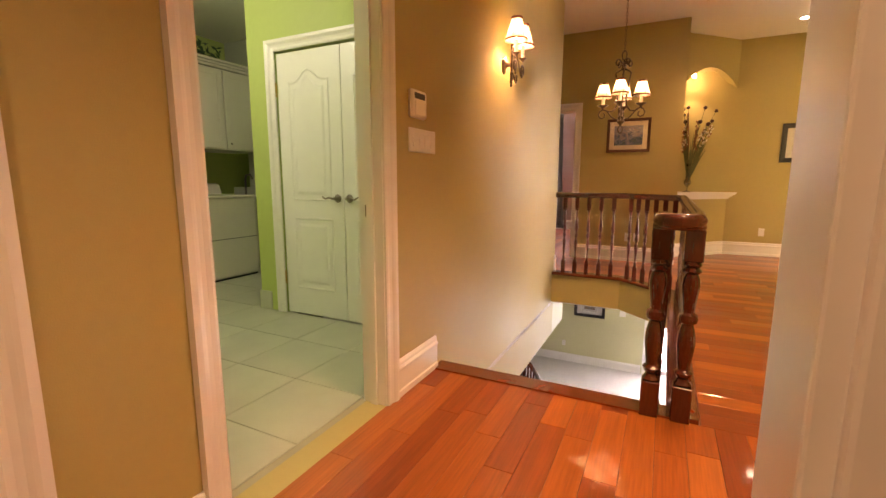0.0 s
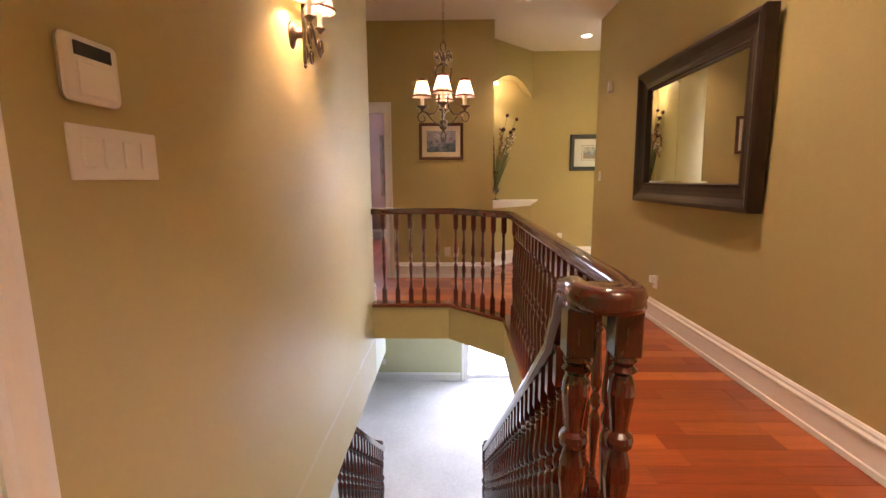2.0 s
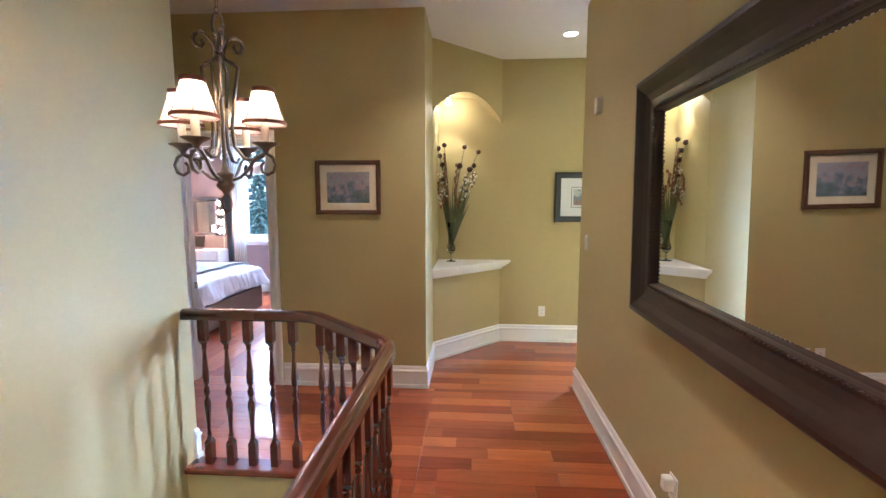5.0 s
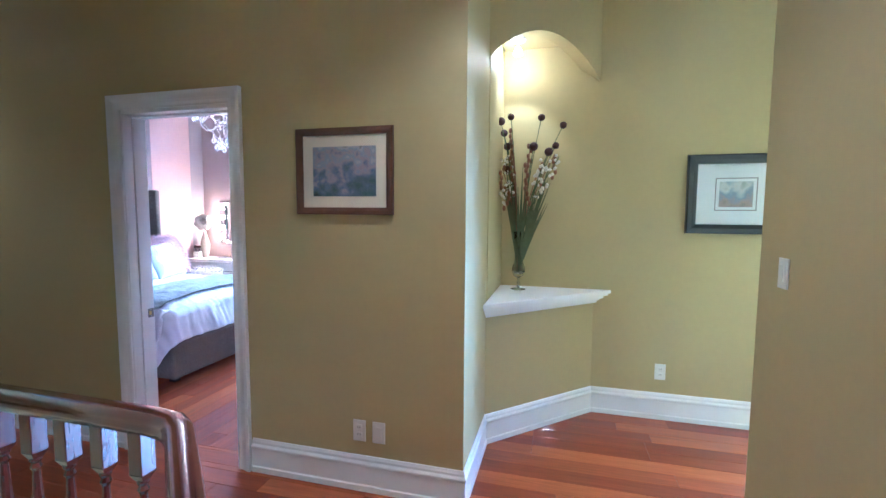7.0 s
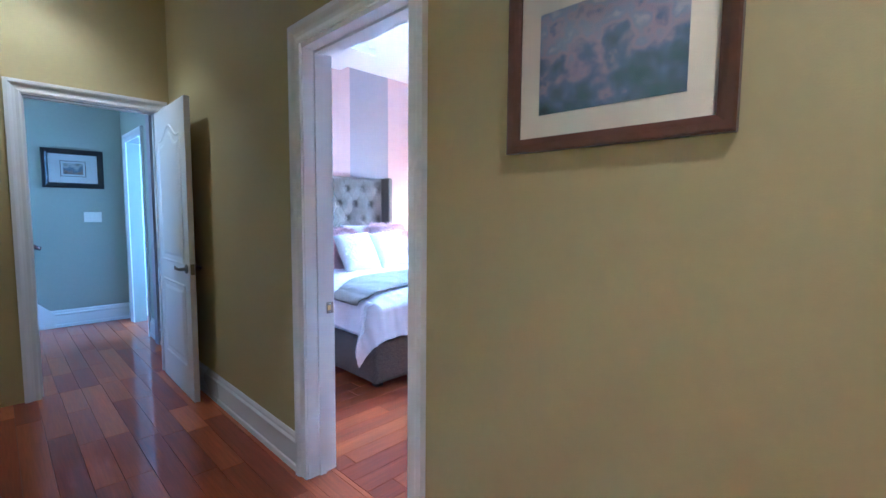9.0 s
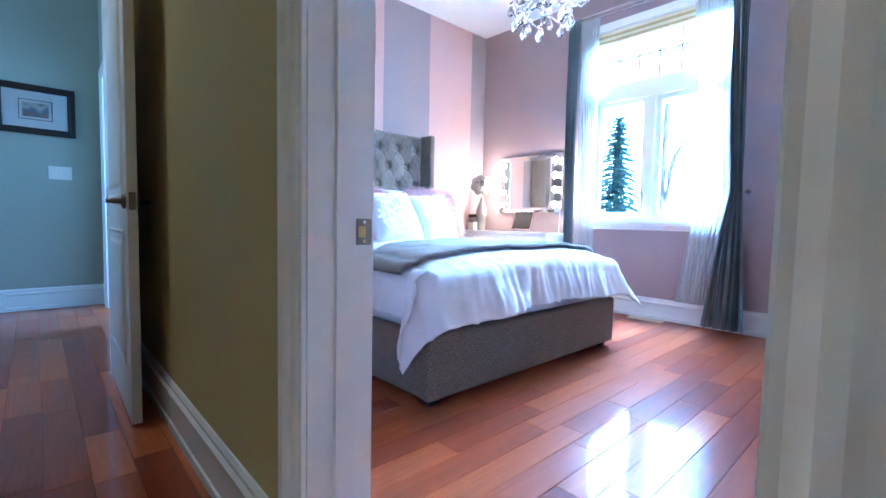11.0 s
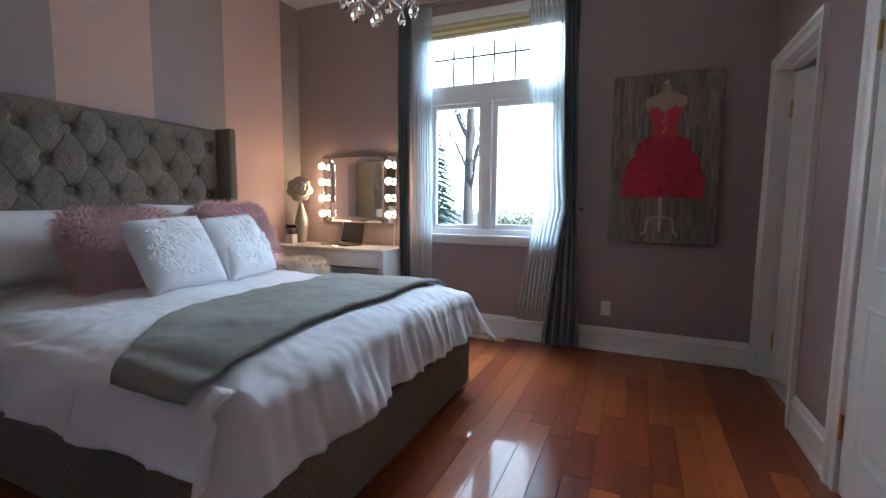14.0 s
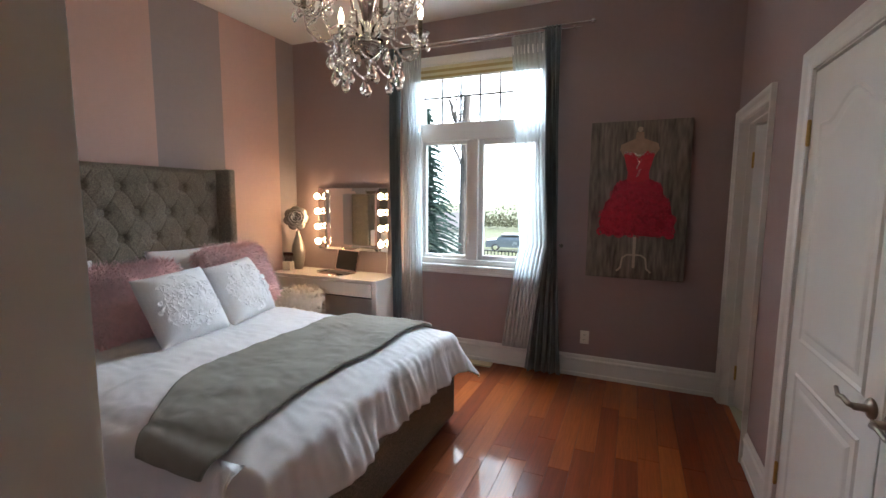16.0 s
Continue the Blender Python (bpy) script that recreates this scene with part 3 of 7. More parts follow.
RAILP = [(-0.032, 0.0), (-0.034, 0.016), (-0.030, 0.024), (-0.033, 0.034), (-0.028, 0.050), (-0.014, 0.059), (0.014, 0.059), (0.028, 0.050), (0.033, 0.034),
         (0.030, 0.024), (0.034, 0.016), (0.032, 0.0)]


def baluster_mesh(h, r=0.0205, sq=0.0225, top=0.125, bot=0.135):
    """Turned spindle with square ends."""
    bm = B()
    box(bm, -sq, sq, -sq, sq, 0, bot, 0.002, 1)
    box(bm, -sq, sq, -sq, sq, h - top, h, 0.002, 1)
    for z0, z1 in ((bot, bot + 0.022), (h - top, h - top - 0.022)):
        rings(bm, [[(q * x, q * y, z) for x, y in ((-1, -1), (1, -1), (1, 1), (-1, 1))] for q, z in ((sq, z0), (sq * 0.55, z1))])
    bot, u = bot + 0.015, h - top - bot - 0.030
    half = [(0.60, 0.0), (0.80, 0.018), (0.55, 0.035), (0.75, 0.055), (0.48, 0.075), (0.52, 0.12), (0.80, 0.27), (0.98, 0.35), (0.90, 0.40), (0.52, 0.435), (0.55, 0.45), (0.82, 0.475)]
    prof = half + [(0.90, 0.5)] + [(a, 1 - b) for a, b in reversed(half)]
    lathe(bm, [(r * a, bot + u * b) for a, b in prof], 10)
    return bm


def newel_mesh(h):
    bm = B()
    box(bm, -0.040, 0.040, -0.040, 0.040, 0, 0.17, 0.004, 1)
    box(bm, -0.038, 0.038, -0.038, 0.038, h - 0.14, h, 0.004, 1)
    u = h - 0.31
    prof = [(0.034, 0), (0.045, 0.015), (0.034, 0.04), (0.030, 0.06), (0.040, 0.085), (0.046, 0.11), (0.030, 0.135), (0.034, 0.20), (0.044, 0.34), (0.041, 0.42), (0.028, 0.50),
            (0.043, 0.52), (0.047, 0.55), (0.043, 0.58), (0.028, 0.60), (0.033, 0.68), (0.043, 0.80), (0.040, 0.86), (0.030, 0.90), (0.046, 0.925), (0.032, 0.95), (0.044, 0.975), (0.036, 1.0)]
    lathe(bm, [(r * 0.88, 0.17 + u * b) for r, b in prof], 16)
    return bm


guard = thing("guard_rail", "polished mahogany balustrade with turned spindles round the stair well", "railing")
ZT = 0.895
NL, NR = (0.685, 3.015), (0.815, 3.015)
arc = [(0.75 + 0.068 * math.cos(a), 2.995 - 0.075 * math.sin(a), ZT) for a in [math.pi * k / 10 for k in range(11)]]
path = [(WX + 0.004, RAIL_Y, ZT), (0.24, RAIL_Y, ZT), (0.31, RAIL_Y - 0.01, ZT), (0.37, RAIL_Y - 0.045, ZT), (0.80, 5.70, ZT), (0.84, 5.64, ZT), (0.852, 5.57, ZT), (0.826, 3.12, ZT)] + arc
SL = RISE / RUN


def rail_z(y):
    return 0.445 - 0.031 - SL * (y - 3.6)


path += [(0.684, 3.07, ZT), (0.686, 3.13, ZT - 0.012), (0.69, 3.18, ZT - 0.06), (0.695, 3.22, ZT - 0.12), (0.70, 3.27, rail_z(3.27) + 0.06), (0.705, 3.36, rail_z(3.36))]
path += [(0.715, y, rail_z(y)) for y in (3.8, 4.8, 5.8, 6.45)]
path += [(0.715, 6.55, rail_z(6.5) - 0.02), (0.73, 6.66, rail_z(6.5) - 0.02), (0.80, 6.70, rail_z(6.5) - 0.02)]
part("handrail", sweep(B(), path, RAILP), M["rail"], guard, "polished dark red handrail with a turned-back end", smooth=True)
bm = B()
lathe(bm, [(0.10, ZT - 0.012), (0.105, ZT + 0.0), (0.10, ZT + 0.012), (0.106, ZT + 0.028), (0.098, ZT + 0.044), (0.07, ZT + 0.054)], 28, (0.75, 2.985, 0))
for v in bm.verts:
    v.co.y = 2.985 + (v.co.y - 2.985) * 0.72
part("rail_cap", bm, M["rail"], guard, smooth=True)
nm = part("newel_post", newel_mesh(ZT - 0.012), M["rail"], guard)
nm.matrix_local = pose(*NL, 0.0)
again(nm, guard, pose(*NR, 0.0))
bal = part("spindle", baluster_mesh(ZT - 0.008), M["rail"], guard)
spots = [(0.835 + (0.853 - 0.826) * (y - 3.1) / 2.5, y) for y in [3.17 + 0.1165 * k for k in range(21)]]
spots += [(0.80 + (0.37 - 0.80) * s, 5.70 + (RAIL_Y - 0.045 - 5.70) * s) for s in (0.02, 0.22, 0.42, 0.62, 0.82, 1.0)]
spots += [(0.325 - 0.134 * k, RAIL_Y) for k in range(1, 6)]
bal.matrix_local = pose(*spots[0], 0.009)
for x, y in spots[1:]:
    again(bal, guard, pose(x, y, 0.009))
sb = part("stair_spindle", baluster_mesh(0.84, bot=0.11, top=0.15), M["rail"], guard)
ys = [3.30 + k * RUN / 2 for k in range(27)]
sb.matrix_local = pose(0.715, ys[0], rail_z(ys[0]) - 0.83)
for y in ys[1:]:
    again(sb, guard, pose(0.715, y, rail_z(y) - 0.83))
low_n = part("lower_newel", newel_mesh(0.98), M["rail"], guard)
low_n.matrix_local = pose(0.715, 6.52, LOW)

guard2 = thing("stair_rail", "dark mahogany stair rail with turned spindles on the open lower side", "railing")
p2 = [(WX - 0.03, y, rail_z(y)) for y in (5.22, 5.8, 6.45)] + [(WX - 0.03, 6.55, rail_z(6.5) - 0.02), (WX - 0.06, 6.64, rail_z(6.5) - 0.02), (WX - 0.14, 6.66, rail_z(6.5) - 0.02), (WX - 0.18, 6.60, rail_z(6.5) - 0.02)]
part("handrail", sweep(B(), p2, RAILP), M["rail"], guard2, smooth=True)
for k, y in enumerate([4.75 + k * RUN / 2 for k in range(15)]):
    again(sb, guard2, pose(WX - 0.03, y, rail_z(y) - 0.83))
again(low_n, guard2, pose(WX - 0.05, 6.55, LOW))


# ---- doors and small fittings ----


def panel_loop(x0, x1, z0, z1, d, y, arch=0.0, n=14):
    pts = [(x0 + d, y, z0 + d), (x1 - d, y, z0 + d)]
    for k in range(n + 1):
        s = k / n
        x = x1 - d + (x0 - x1 + 2 * d) * s
        q = abs(2 * s - 1)
        hump = 0 if q > 0.75 else 0.5 + 0.5 * math.cos(math.pi * q / 0.75)
        pts.append((x, y, z1 - d - arch + arch * hump))
    return pts


def leaf(name, w, h, parent=None, t=0.036, tags=None):
    """Two-panel moulded door leaf, hinged at x = 0, its faces along y."""
    if parent is None:
        parent = tagged(thing(name, *tags), kind="structure")
    bm = box(B(), 0, w, -t / 2, t / 2, 0.008, h, 0.002, 1)
    slab = part("door_leaf", bm, M["door"], parent)
    e = 0.105 if w > 0.5 else 0.09
    for side in (-1, 1):
        for z0, z1, a in ((0.22, 0.80, 0.0), (0.93, h - 0.13, 0.085)):
            bm = B()
            y = side * t / 2
            rings(bm, [panel_loop(e, w - e, z0, z1, d, y + side * o, a) for d, o in ((0, -0.001), (0.010, 0.006), (0.022, 0.001), (0.05, 0.001), (0.066, 0.006), (0.075, 0.007))])
            part("door_panel", bm, M["door"], slab)
    return parent


def lever(parent, x, y, z, side, reach, material=None):
    """Lever handle on a round rose. side: -1 or 1 along y; reach: signed length of the lever along x."""
    bm = B()
    rings(bm, [[(x + r * math.cos(a), y + side * d, z + r * math.sin(a)) for a in [2 * math.pi * k / 18 for k in range(18)]] for r, d in
               ((0.030, 0.0), (0.032, 0.005), (0.026, 0.011), (0.012, 0.014), (0.011, 0.045))])
    s = 1 if reach > 0 else -1
    L = abs(reach)
    tube(bm, [(x, y + side * 0.04, z), (x + s * 0.015, y + side * 0.05, z), (x + s * L * 0.4, y + side * 0.052, z + 0.006), (x + s * L * 0.75, y + side * 0.05, z - 0.004),
              (x + s * L, y + side * 0.046, z + 0.012)], 0.0085, 10, lambda q: 1.1 - 0.4 * q)
    return part("lever_handle", bm, material or M["pewter"], parent, "dark pewter lever handle", smooth=True)


def hinge(parent, x, y, z, r=0.0075):
    bm = lathe(B(), [(r * 0.6, -0.055), (r, -0.05), (r, 0.05), (r * 0.6, 0.055)], 10, (x, y, z))
    box(bm, x - 0.028, x - 0.001, y - 0.002, y + 0.002, z - 0.045, z + 0.045)
    return part("hinge", bm, M["brass"], parent, "brass butt hinge")


def plate(name, label, category, w, h, m, toggles=0, sockets=False, group=""):
    """Wall plate; its face looks along -y of its pose."""
    e = thing(name, label, category, group)
    e.matrix_world = m
    part("cover", box(B(), -w / 2, w / 2, -0.006, 0.001, -h / 2, h / 2, 0.003), M["plastic"], e)
    for k in range(toggles):
        x = (k - (toggles - 1) / 2) * w / max(toggles + 0.6, 1.6)
        part("rocker", box(B(), x - 0.016, x + 0.016, -0.011, -0.005, -0.033, 0.033, 0.003), M["plastic"], e)
    if sockets:
        for z in (-0.02, 0.02):
            s = part("socket", box(B(), -0.016, 0.016, -0.009, -0.005, z - 0.014, z + 0.014, 0.003), M["plastic"], e)
            bm = B()
            for x in (-0.006, 0.006):
                box(bm, x - 0.0012, x + 0.0012, -0.0100, -0.0088, z - 0.004, z + 0.006)
            part("slot", bm, M["dark_plastic"], s)
    return e


def on_x(x, y, z, out):
    """Pose of a thing on a wall face that looks along +x or -x."""
    return pose(x, y, z, 0, 0, 90 * out)


plate("light_switch", "wide white light switch plate with four rockers", "light switch", 0.275, 0.118, on_x(WX, 2.885, 1.29, 1), 4)
th = thing("thermostat", "white rounded wall thermostat with a dark display", "thermostat")
th.matrix_world = on_x(WX, 2.815, 1.465, 1)
part("case", box(B(), -0.075, 0.075, -0.030, 0.001, -0.072, 0.065, 0.016, 3), M["plastic"], th, smooth=True)
part("display", box(B(), -0.055, 0.045, -0.0325, -0.029, 0.020, 0.048, 0.001, 1), M["dark_plastic"], th)
part("keypad_flap", box(B(), -0.050, 0.050, -0.0325, -0.029, -0.058, 0.010, 0.003), M["plastic"], th)
night = plate("wall_outlet", "white wall outlet with a plugged-in night light", "outlet", 0.072, 0.115, on_x(RX, 5.57, 0.35, -1), 0, True)
part("plug", box(B(), -0.022, 0.022, -0.05, -0.008, -0.005, 0.055, 0.008, 3), M["plastic"], night, smooth=True)
plate("wall_outlet", "white wall outlet above the baseboard", "outlet", 0.072, 0.115, pose(1.99, 8.619, 0.35), 0, True)
plate("wall_outlet", "white wall outlet below the picture", "outlet", 0.072, 0.115, pose(0.275, FY - 0.001, 0.33), 0, True, "outlets below the picture")
plate("wall_outlet", "white cable outlet below the picture", "outlet", 0.072, 0.115, pose(0.385, FY - 0.001, 0.33), 1, False, "outlets below the picture")
plate("wall_outlet", "white wall outlet on the mauve wall", "outlet", 0.072, 0.115, pose(-1.135, BY1 - 0.001, 0.35), 0, True)
plate("light_switch", "small white light switch near the wall end", "light switch", 0.072, 0.115, on_x(RX, 7.15, 1.26, -1), 1)
plate("light_switch", "white double light switch in the far room", "light switch", 0.16, 0.115, on_x(-5.70, 7.08, 1.22, 1), 3)
plate("light_switch", "white light switch on the lower wall", "light switch", 0.12, 0.115, pose(0.10, 10.249, LOW + 1.2), 2)
plate("wall_outlet", "white wall outlet on the lower wall", "outlet", 0.072, 0.115, pose(-1.05, 10.249, LOW + 0.4), 0, True)
det = thing("wall_sensor", "small white wall sensor box", "sensor")
det.matrix_world = on_x(RX, 6.90, 2.22, -1)
part("case", box(B(), -0.03, 0.03, -0.04, 0.001, -0.055, 0.055, 0.010, 2), M["plastic"], det)

# doors
ld = tagged(thing("door_1", "white two-panel laundry closet double door with pewter levers", "door", at=(-2.065, LY1 + 0.03, 0)), kind="structure")
leaf("", 0.612, 2.045, ld)
hinge(ld, -0.002, -0.03, 1.78), hinge(ld, -0.002, -0.03, 0.3)
lever(ld, 0.56, -0.018, 0.955, -1, -0.11)
ld2 = tagged(thing("door_2", "white two-panel laundry closet double door with pewter levers", "door", at=(-0.835, LY1 + 0.03, 0), rz=180), kind="structure")
leaf("", 0.612, 2.045, ld2)
lever(ld2, 0.56, 0.018, 0.955, 1, -0.11)
hd = tagged(thing("door_3", "closed white two-panel hall door", "door", at=(WX - 0.05, 0.305, 0), rz=90), kind="structure")
leaf("", 0.836, 2.045, hd)
fd = tagged(thing("door_4", "white two-panel door, wide open against the passage wall", "door", at=(-3.325, 7.205, 0), rz=-1.0), kind="structure")
leaf("", 0.79, 2.04, fd)
lever(fd, 0.735, -0.018, 0.915, -1, -0.11), lever(fd, 0.735, 0.018, 0.915, 1, -0.11)
part("latch_plate", box(B(), 0.789, 0.792, -0.012, 0.012, 0.88, 0.95), M["pewter"], fd)
cd = tagged(thing("door_5", "white two-panel bedroom closet double door with pewter levers", "door", at=(BX1 + 0.02, C2[1] - 0.004, 0), rz=-90), kind="structure")
leaf("", 0.788, 2.045, cd)
lever(cd, 0.735, -0.018, 0.92, -1, -0.12)
hinge(cd, 0.0, -0.026, 1.80), hinge(cd, 0.0, -0.026, 0.28)
cd2 = tagged(thing("door_6", "white two-panel bedroom closet double door with pewter levers", "door", at=(BX1 + 0.02, C2[0] + 0.004, 0), rz=90), kind="structure")
leaf("", 0.788, 2.045, cd2)
lever(cd2, 0.735, 0.018, 0.92, 1, -0.12)
ed = tagged(thing("door_7", "white side door standing ajar on brass hinges", "door", at=(BX1 + 0.10, C1[1] - 0.02, 0), rz=-62), kind="structure")
leaf("", 0.72, 2.03, ed)
hinge(ed, 0.0, -0.022, 1.80), hinge(ed, 0.0, -0.022, 0.26)
solid("closet_inside", [(0.52, 0.6, 7.5, 8.74, 0, 2.3)], M["trim"], "plain closet back")
# strike plates
for m, lab in ((pose(DW[0] + 0.022, 7.424, 0.835, 0, 0, 90), "bedroom"), (on_x(WX - 0.075, 2.5085, 0.95, 1) @ pose(0, 0, 0, 0, 0, 90), "laundry")):
    e = thing("strike_plate", "worn pewter strike plate in the %s door jamb" % lab, "strike plate")
    e.matrix_world = m
    part("lip", box(B(), -0.018, 0.020, -0.003, 0.002, -0.028, 0.028, 0.0015, 1), M["pewter"], e)
    part("hole", box(B(), -0.014, 0.003, -0.0036, -0.0028, -0.012, 0.012), M["brass"], e)
    for z in (-0.020, 0.020):
        part("screw", box(B(), -0.004, 0.004, -0.0042, -0.0028, z - 0.004, z + 0.004, 0.002), M["chrome"], e)

# patio door of the lower room
pd = tagged(thing("window_2", "white framed glass patio door in the lower room", "patio door", at=(0.60, 10.30, LOW)), kind="structure")
for x0, x1 in ((0, 0.98), (1.02, 2.0)):
    bm = B()
    for q in ((x0, x0 + 0.06, 0.02, 2.05), (x1 - 0.06, x1, 0.02, 2.05), (x0 + 0.06, x1 - 0.06, 0.02, 0.12), (x0 + 0.06, x1 - 0.06, 1.98, 2.05)):
        box(bm, q[0], q[1], -0.02, 0.02, q[2], q[3])
    part("sash", bm, M["trim"], pd)
    g = part("pane", box(B(), x0 + 0.06, x1 - 0.06, -0.003, 0.003, 0.12, 1.98), M["glass"], pd)
    g.visible_shadow = False


# ---- pictures and mirror ----


def frame_bars(bm, w, h, prof):
    """Mitred frame round w x h, profile as (inwards, outwards from the wall)."""
    loops = []
    for sx, sz in ((-1, -1), (1, -1), (1, 1), (-1, 1)):
        loops.append([(sx * (w / 2 - i), -d, sz * (h / 2 - i)) for i, d in prof])
    loops.append(loops[0])
    return rings(bm, loops, cap=False)


def picture_mat(name, cols, scale, seed):
    """A painted landscape: soft bands of colour, broken by noise."""
    m = bpy.data.materials.new(name)
    m.use_nodes = True
    nt, b = m.node_tree, m.node_tree.nodes["Principled BSDF"]
    N, L = nt.nodes.new, nt.links.new
    tc, n, mx, sp, ramp = N("ShaderNodeTexCoord"), N("ShaderNodeTexNoise"), N("ShaderNodeMath"), N("ShaderNodeSeparateXYZ"), N("ShaderNodeValToRGB")
    n.inputs["Scale"].default_value, n.inputs["Detail"].default_value = scale, 6
    n.noise_dimensions = "4D"
    n.inputs["W"].default_value = seed
    L(tc.outputs["Object"], n.inputs[0]), L(tc.outputs["Generated"], sp.inputs[0])
    mx.operation = "MULTIPLY_ADD"
    mx.inputs[1].default_value = 1.3
    L(n.outputs[0], mx.inputs[0])
    half = N("ShaderNodeMath")
    half.operation, half.inputs[1].default_value = "MULTIPLY_ADD", 0.55
    half.inputs[2].default_value = -0.42
    L(sp.outputs["Z"], half.inputs[0]), L(half.outputs[0], mx.inputs[2])
    el = ramp.color_ramp.elements
    for i, c in enumerate(cols):
        e = el[i] if i < 2 else el.new(0.5)
        e.color = (*c, 1)
    for i, e in enumerate(list(el)):
        e.position = i / (len(cols) - 1)
    L(mx.outputs[0], ramp.inputs[0]), L(ramp.outputs[0], b.inputs["Base Color"])
    b.inputs["Roughness"].default_value = 0.5
    return m


M["art_coast"] = picture_mat("coast_print", [(0.02, 0.03, 0.03), (0.03, 0.05, 0.05), (0.05, 0.10, 0.10), (0.09, 0.11, 0.15), (0.13, 0.16, 0.24), (0.34, 0.25, 0.27), (0.24, 0.26, 0.32), (0.42, 0.36, 0.37)], 24, 2.6)
M["art_hills"] = picture_mat("hill_print", [(0.08, 0.11, 0.10), (0.20, 0.22, 0.16), (0.35, 0.25, 0.19), (0.20, 0.26, 0.33), (0.60, 0.60, 0.55)], 14, 4.0)
M["picture_glass"] = clear("picture_glass", (1, 1, 1), 0.0, 1.45)


def framed(name, label, w, h, m, fw, frame_mat, mount_mat, art, aw, ah, inner_line=False, depth=0.022):
    e = thing(name, label, "picture")
    e.matrix_world = m
    bm = frame_bars(B(), w, h, [(0, 0), (0, depth * 0.9), (fw * 0.15, depth), (fw * 0.55, depth * 0.92), (fw * 0.8, depth * 0.7), (fw, depth * 0.6), (fw, 0.004)])
    part("frame", bm, frame_mat, e)
    part("mount", box(B(), -w / 2 + fw * 0.8, w / 2 - fw * 0.8, -0.006, -0.002, -h / 2 + fw * 0.8, h / 2 - fw * 0.8), mount_mat, e)
    if inner_line:
        part("mount_line", frame_bars(B(), aw + 0.05, ah + 0.05, [(0, 0.006), (0, 0.0075), (0.006, 0.0075), (0.006, 0.006)]), M["pewter"], e)
    part("print", box(B(), -aw / 2, aw / 2, -0.0072, -0.0062, -ah / 2, ah / 2), art, e)
    g = part("pane", box(B(), -w / 2 + fw * 0.8, w / 2 - fw * 0.8, -0.0105, -0.0085, -h / 2 + fw * 0.8, h / 2 - fw * 0.8), M["picture_glass"], e)
    g.visible_shadow = False
    return e


framed("picture", "coast print with a cream mount in a brown frame", 0.535, 0.435, pose(0.205, FY, 1.683, 0, 0, 0), 0.036, M["brown_frame"], M["mount"], M["art_coast"], 0.35, 0.25)
framed("picture", "small landscape print with a wide white mount in a black frame", 0.60, 0.53, pose(2.40, 8.62, 1.613), 0.062, M["black_frame"], M["white_mount"], M["art_hills"], 0.20, 0.17, True, 0.035)
framed("picture", "small landscape print in a black frame in the far room", 0.53, 0.42, on_x(-5.70, 6.93, 1.75, 1), 0.055, M["black_frame"], M["white_mount"], M["art_hills"], 0.17, 0.12, True, 0.03)
framed("picture", "small black framed picture on the lower wall", 0.62, 0.50, pose(-0.55, 10.25, LOW + 1.30), 0.06, M["black_frame"], M["white_mount"], M["art_hills"], 0.22, 0.18, True, 0.03)

mirror = thing("framed_mirror", "large mirror with a broad dark brown moulded frame", "mirror")
MW, MH = 1.66, 1.11
mirror.matrix_world = pose(RX - 0.012, 5.165, 1.585, 0, 0, -90.8) @ pose(0, 0, 0, 0.8)
FP = [(0, 0), (0, 0.070), (0.012, 0.082), (0.030, 0.084), (0.050, 0.074), (0.075, 0.056), (0.105, 0.046), (0.135, 0.042), (0.150, 0.048), (0.158, 0.044), (0.160, 0.030), (0.160, 0.010)]
part("frame", frame_bars(B(), MW, MH, FP), M["espresso"], mirror)
bm = B()
for k in range(2):
    n = 70 if k == 0 else 44
    for i in range(n):
        a = (i + 0.5) / n - 0.5
        for s in (-1, 1):
            c = (a * (MW - 0.31), -0.048, s * (MH / 2 - 0.152)) if k == 0 else (s * (MW / 2 - 0.152), -0.048, a * (MH - 0.31))
            bmesh.ops.create_icosphere(bm, subdivisions=1, radius=0.0055, matrix=Matrix.Translation(c))
part("beading", bm, M["espresso"], mirror)
bm = B()
w, h = MW - 0.31, MH - 0.31
loops = [[(sx * (w / 2 - i), -d, sz * (h / 2 - i)) for sx, sz in ((-1, -1), (1, -1), (1, 1), (-1, 1))] for i, d in ((0, 0.014), (0, 0.020), (0.024, 0.0235))]
rings(bm, loops)
part("mirror_glass", bm, M["mirror"], mirror)

# ---- niche ledge and vase ----
ledge = tagged(thing("niche_ledge", "white triangular moulded ledge in the corner niche", "ledge"), kind="structure")
bm = B()
for o, z0, z1 in ((0.085, 0.900, 0.925), (0.072, 0.884, 0.900), (0.050, 0.862, 0.884), (0.030, 0.846, 0.862), (0.018, 0.828, 0.846)):
    # front edge parallel to the diagonal, run out to the two walls
    c0 = -dp.x * o * 1.0 + NA[0], NA[1] - dp.y * o
    ya = c0[1] + (0.837 - c0[0]) * dn.y / dn.x
    xb = c0[0] + (8.618 - c0[1]) * dn.x / dn.y
    prism(bm, [(0.837, ya), (xb, 8.618), (0.837, 8.618)], z0, z1)
part("ledge_board", bm, M["trim"], ledge)
part("niche_back", box(B(), 0.835, 0.838, 7.96, 8.618, 0.93, 2.6), M["wall"], ledge)
dl_n = thing("niche_light", "small lit reflector bulb on a round ceiling plate in the niche", "spotlight", at=(*NICHE_LAMP, 0))
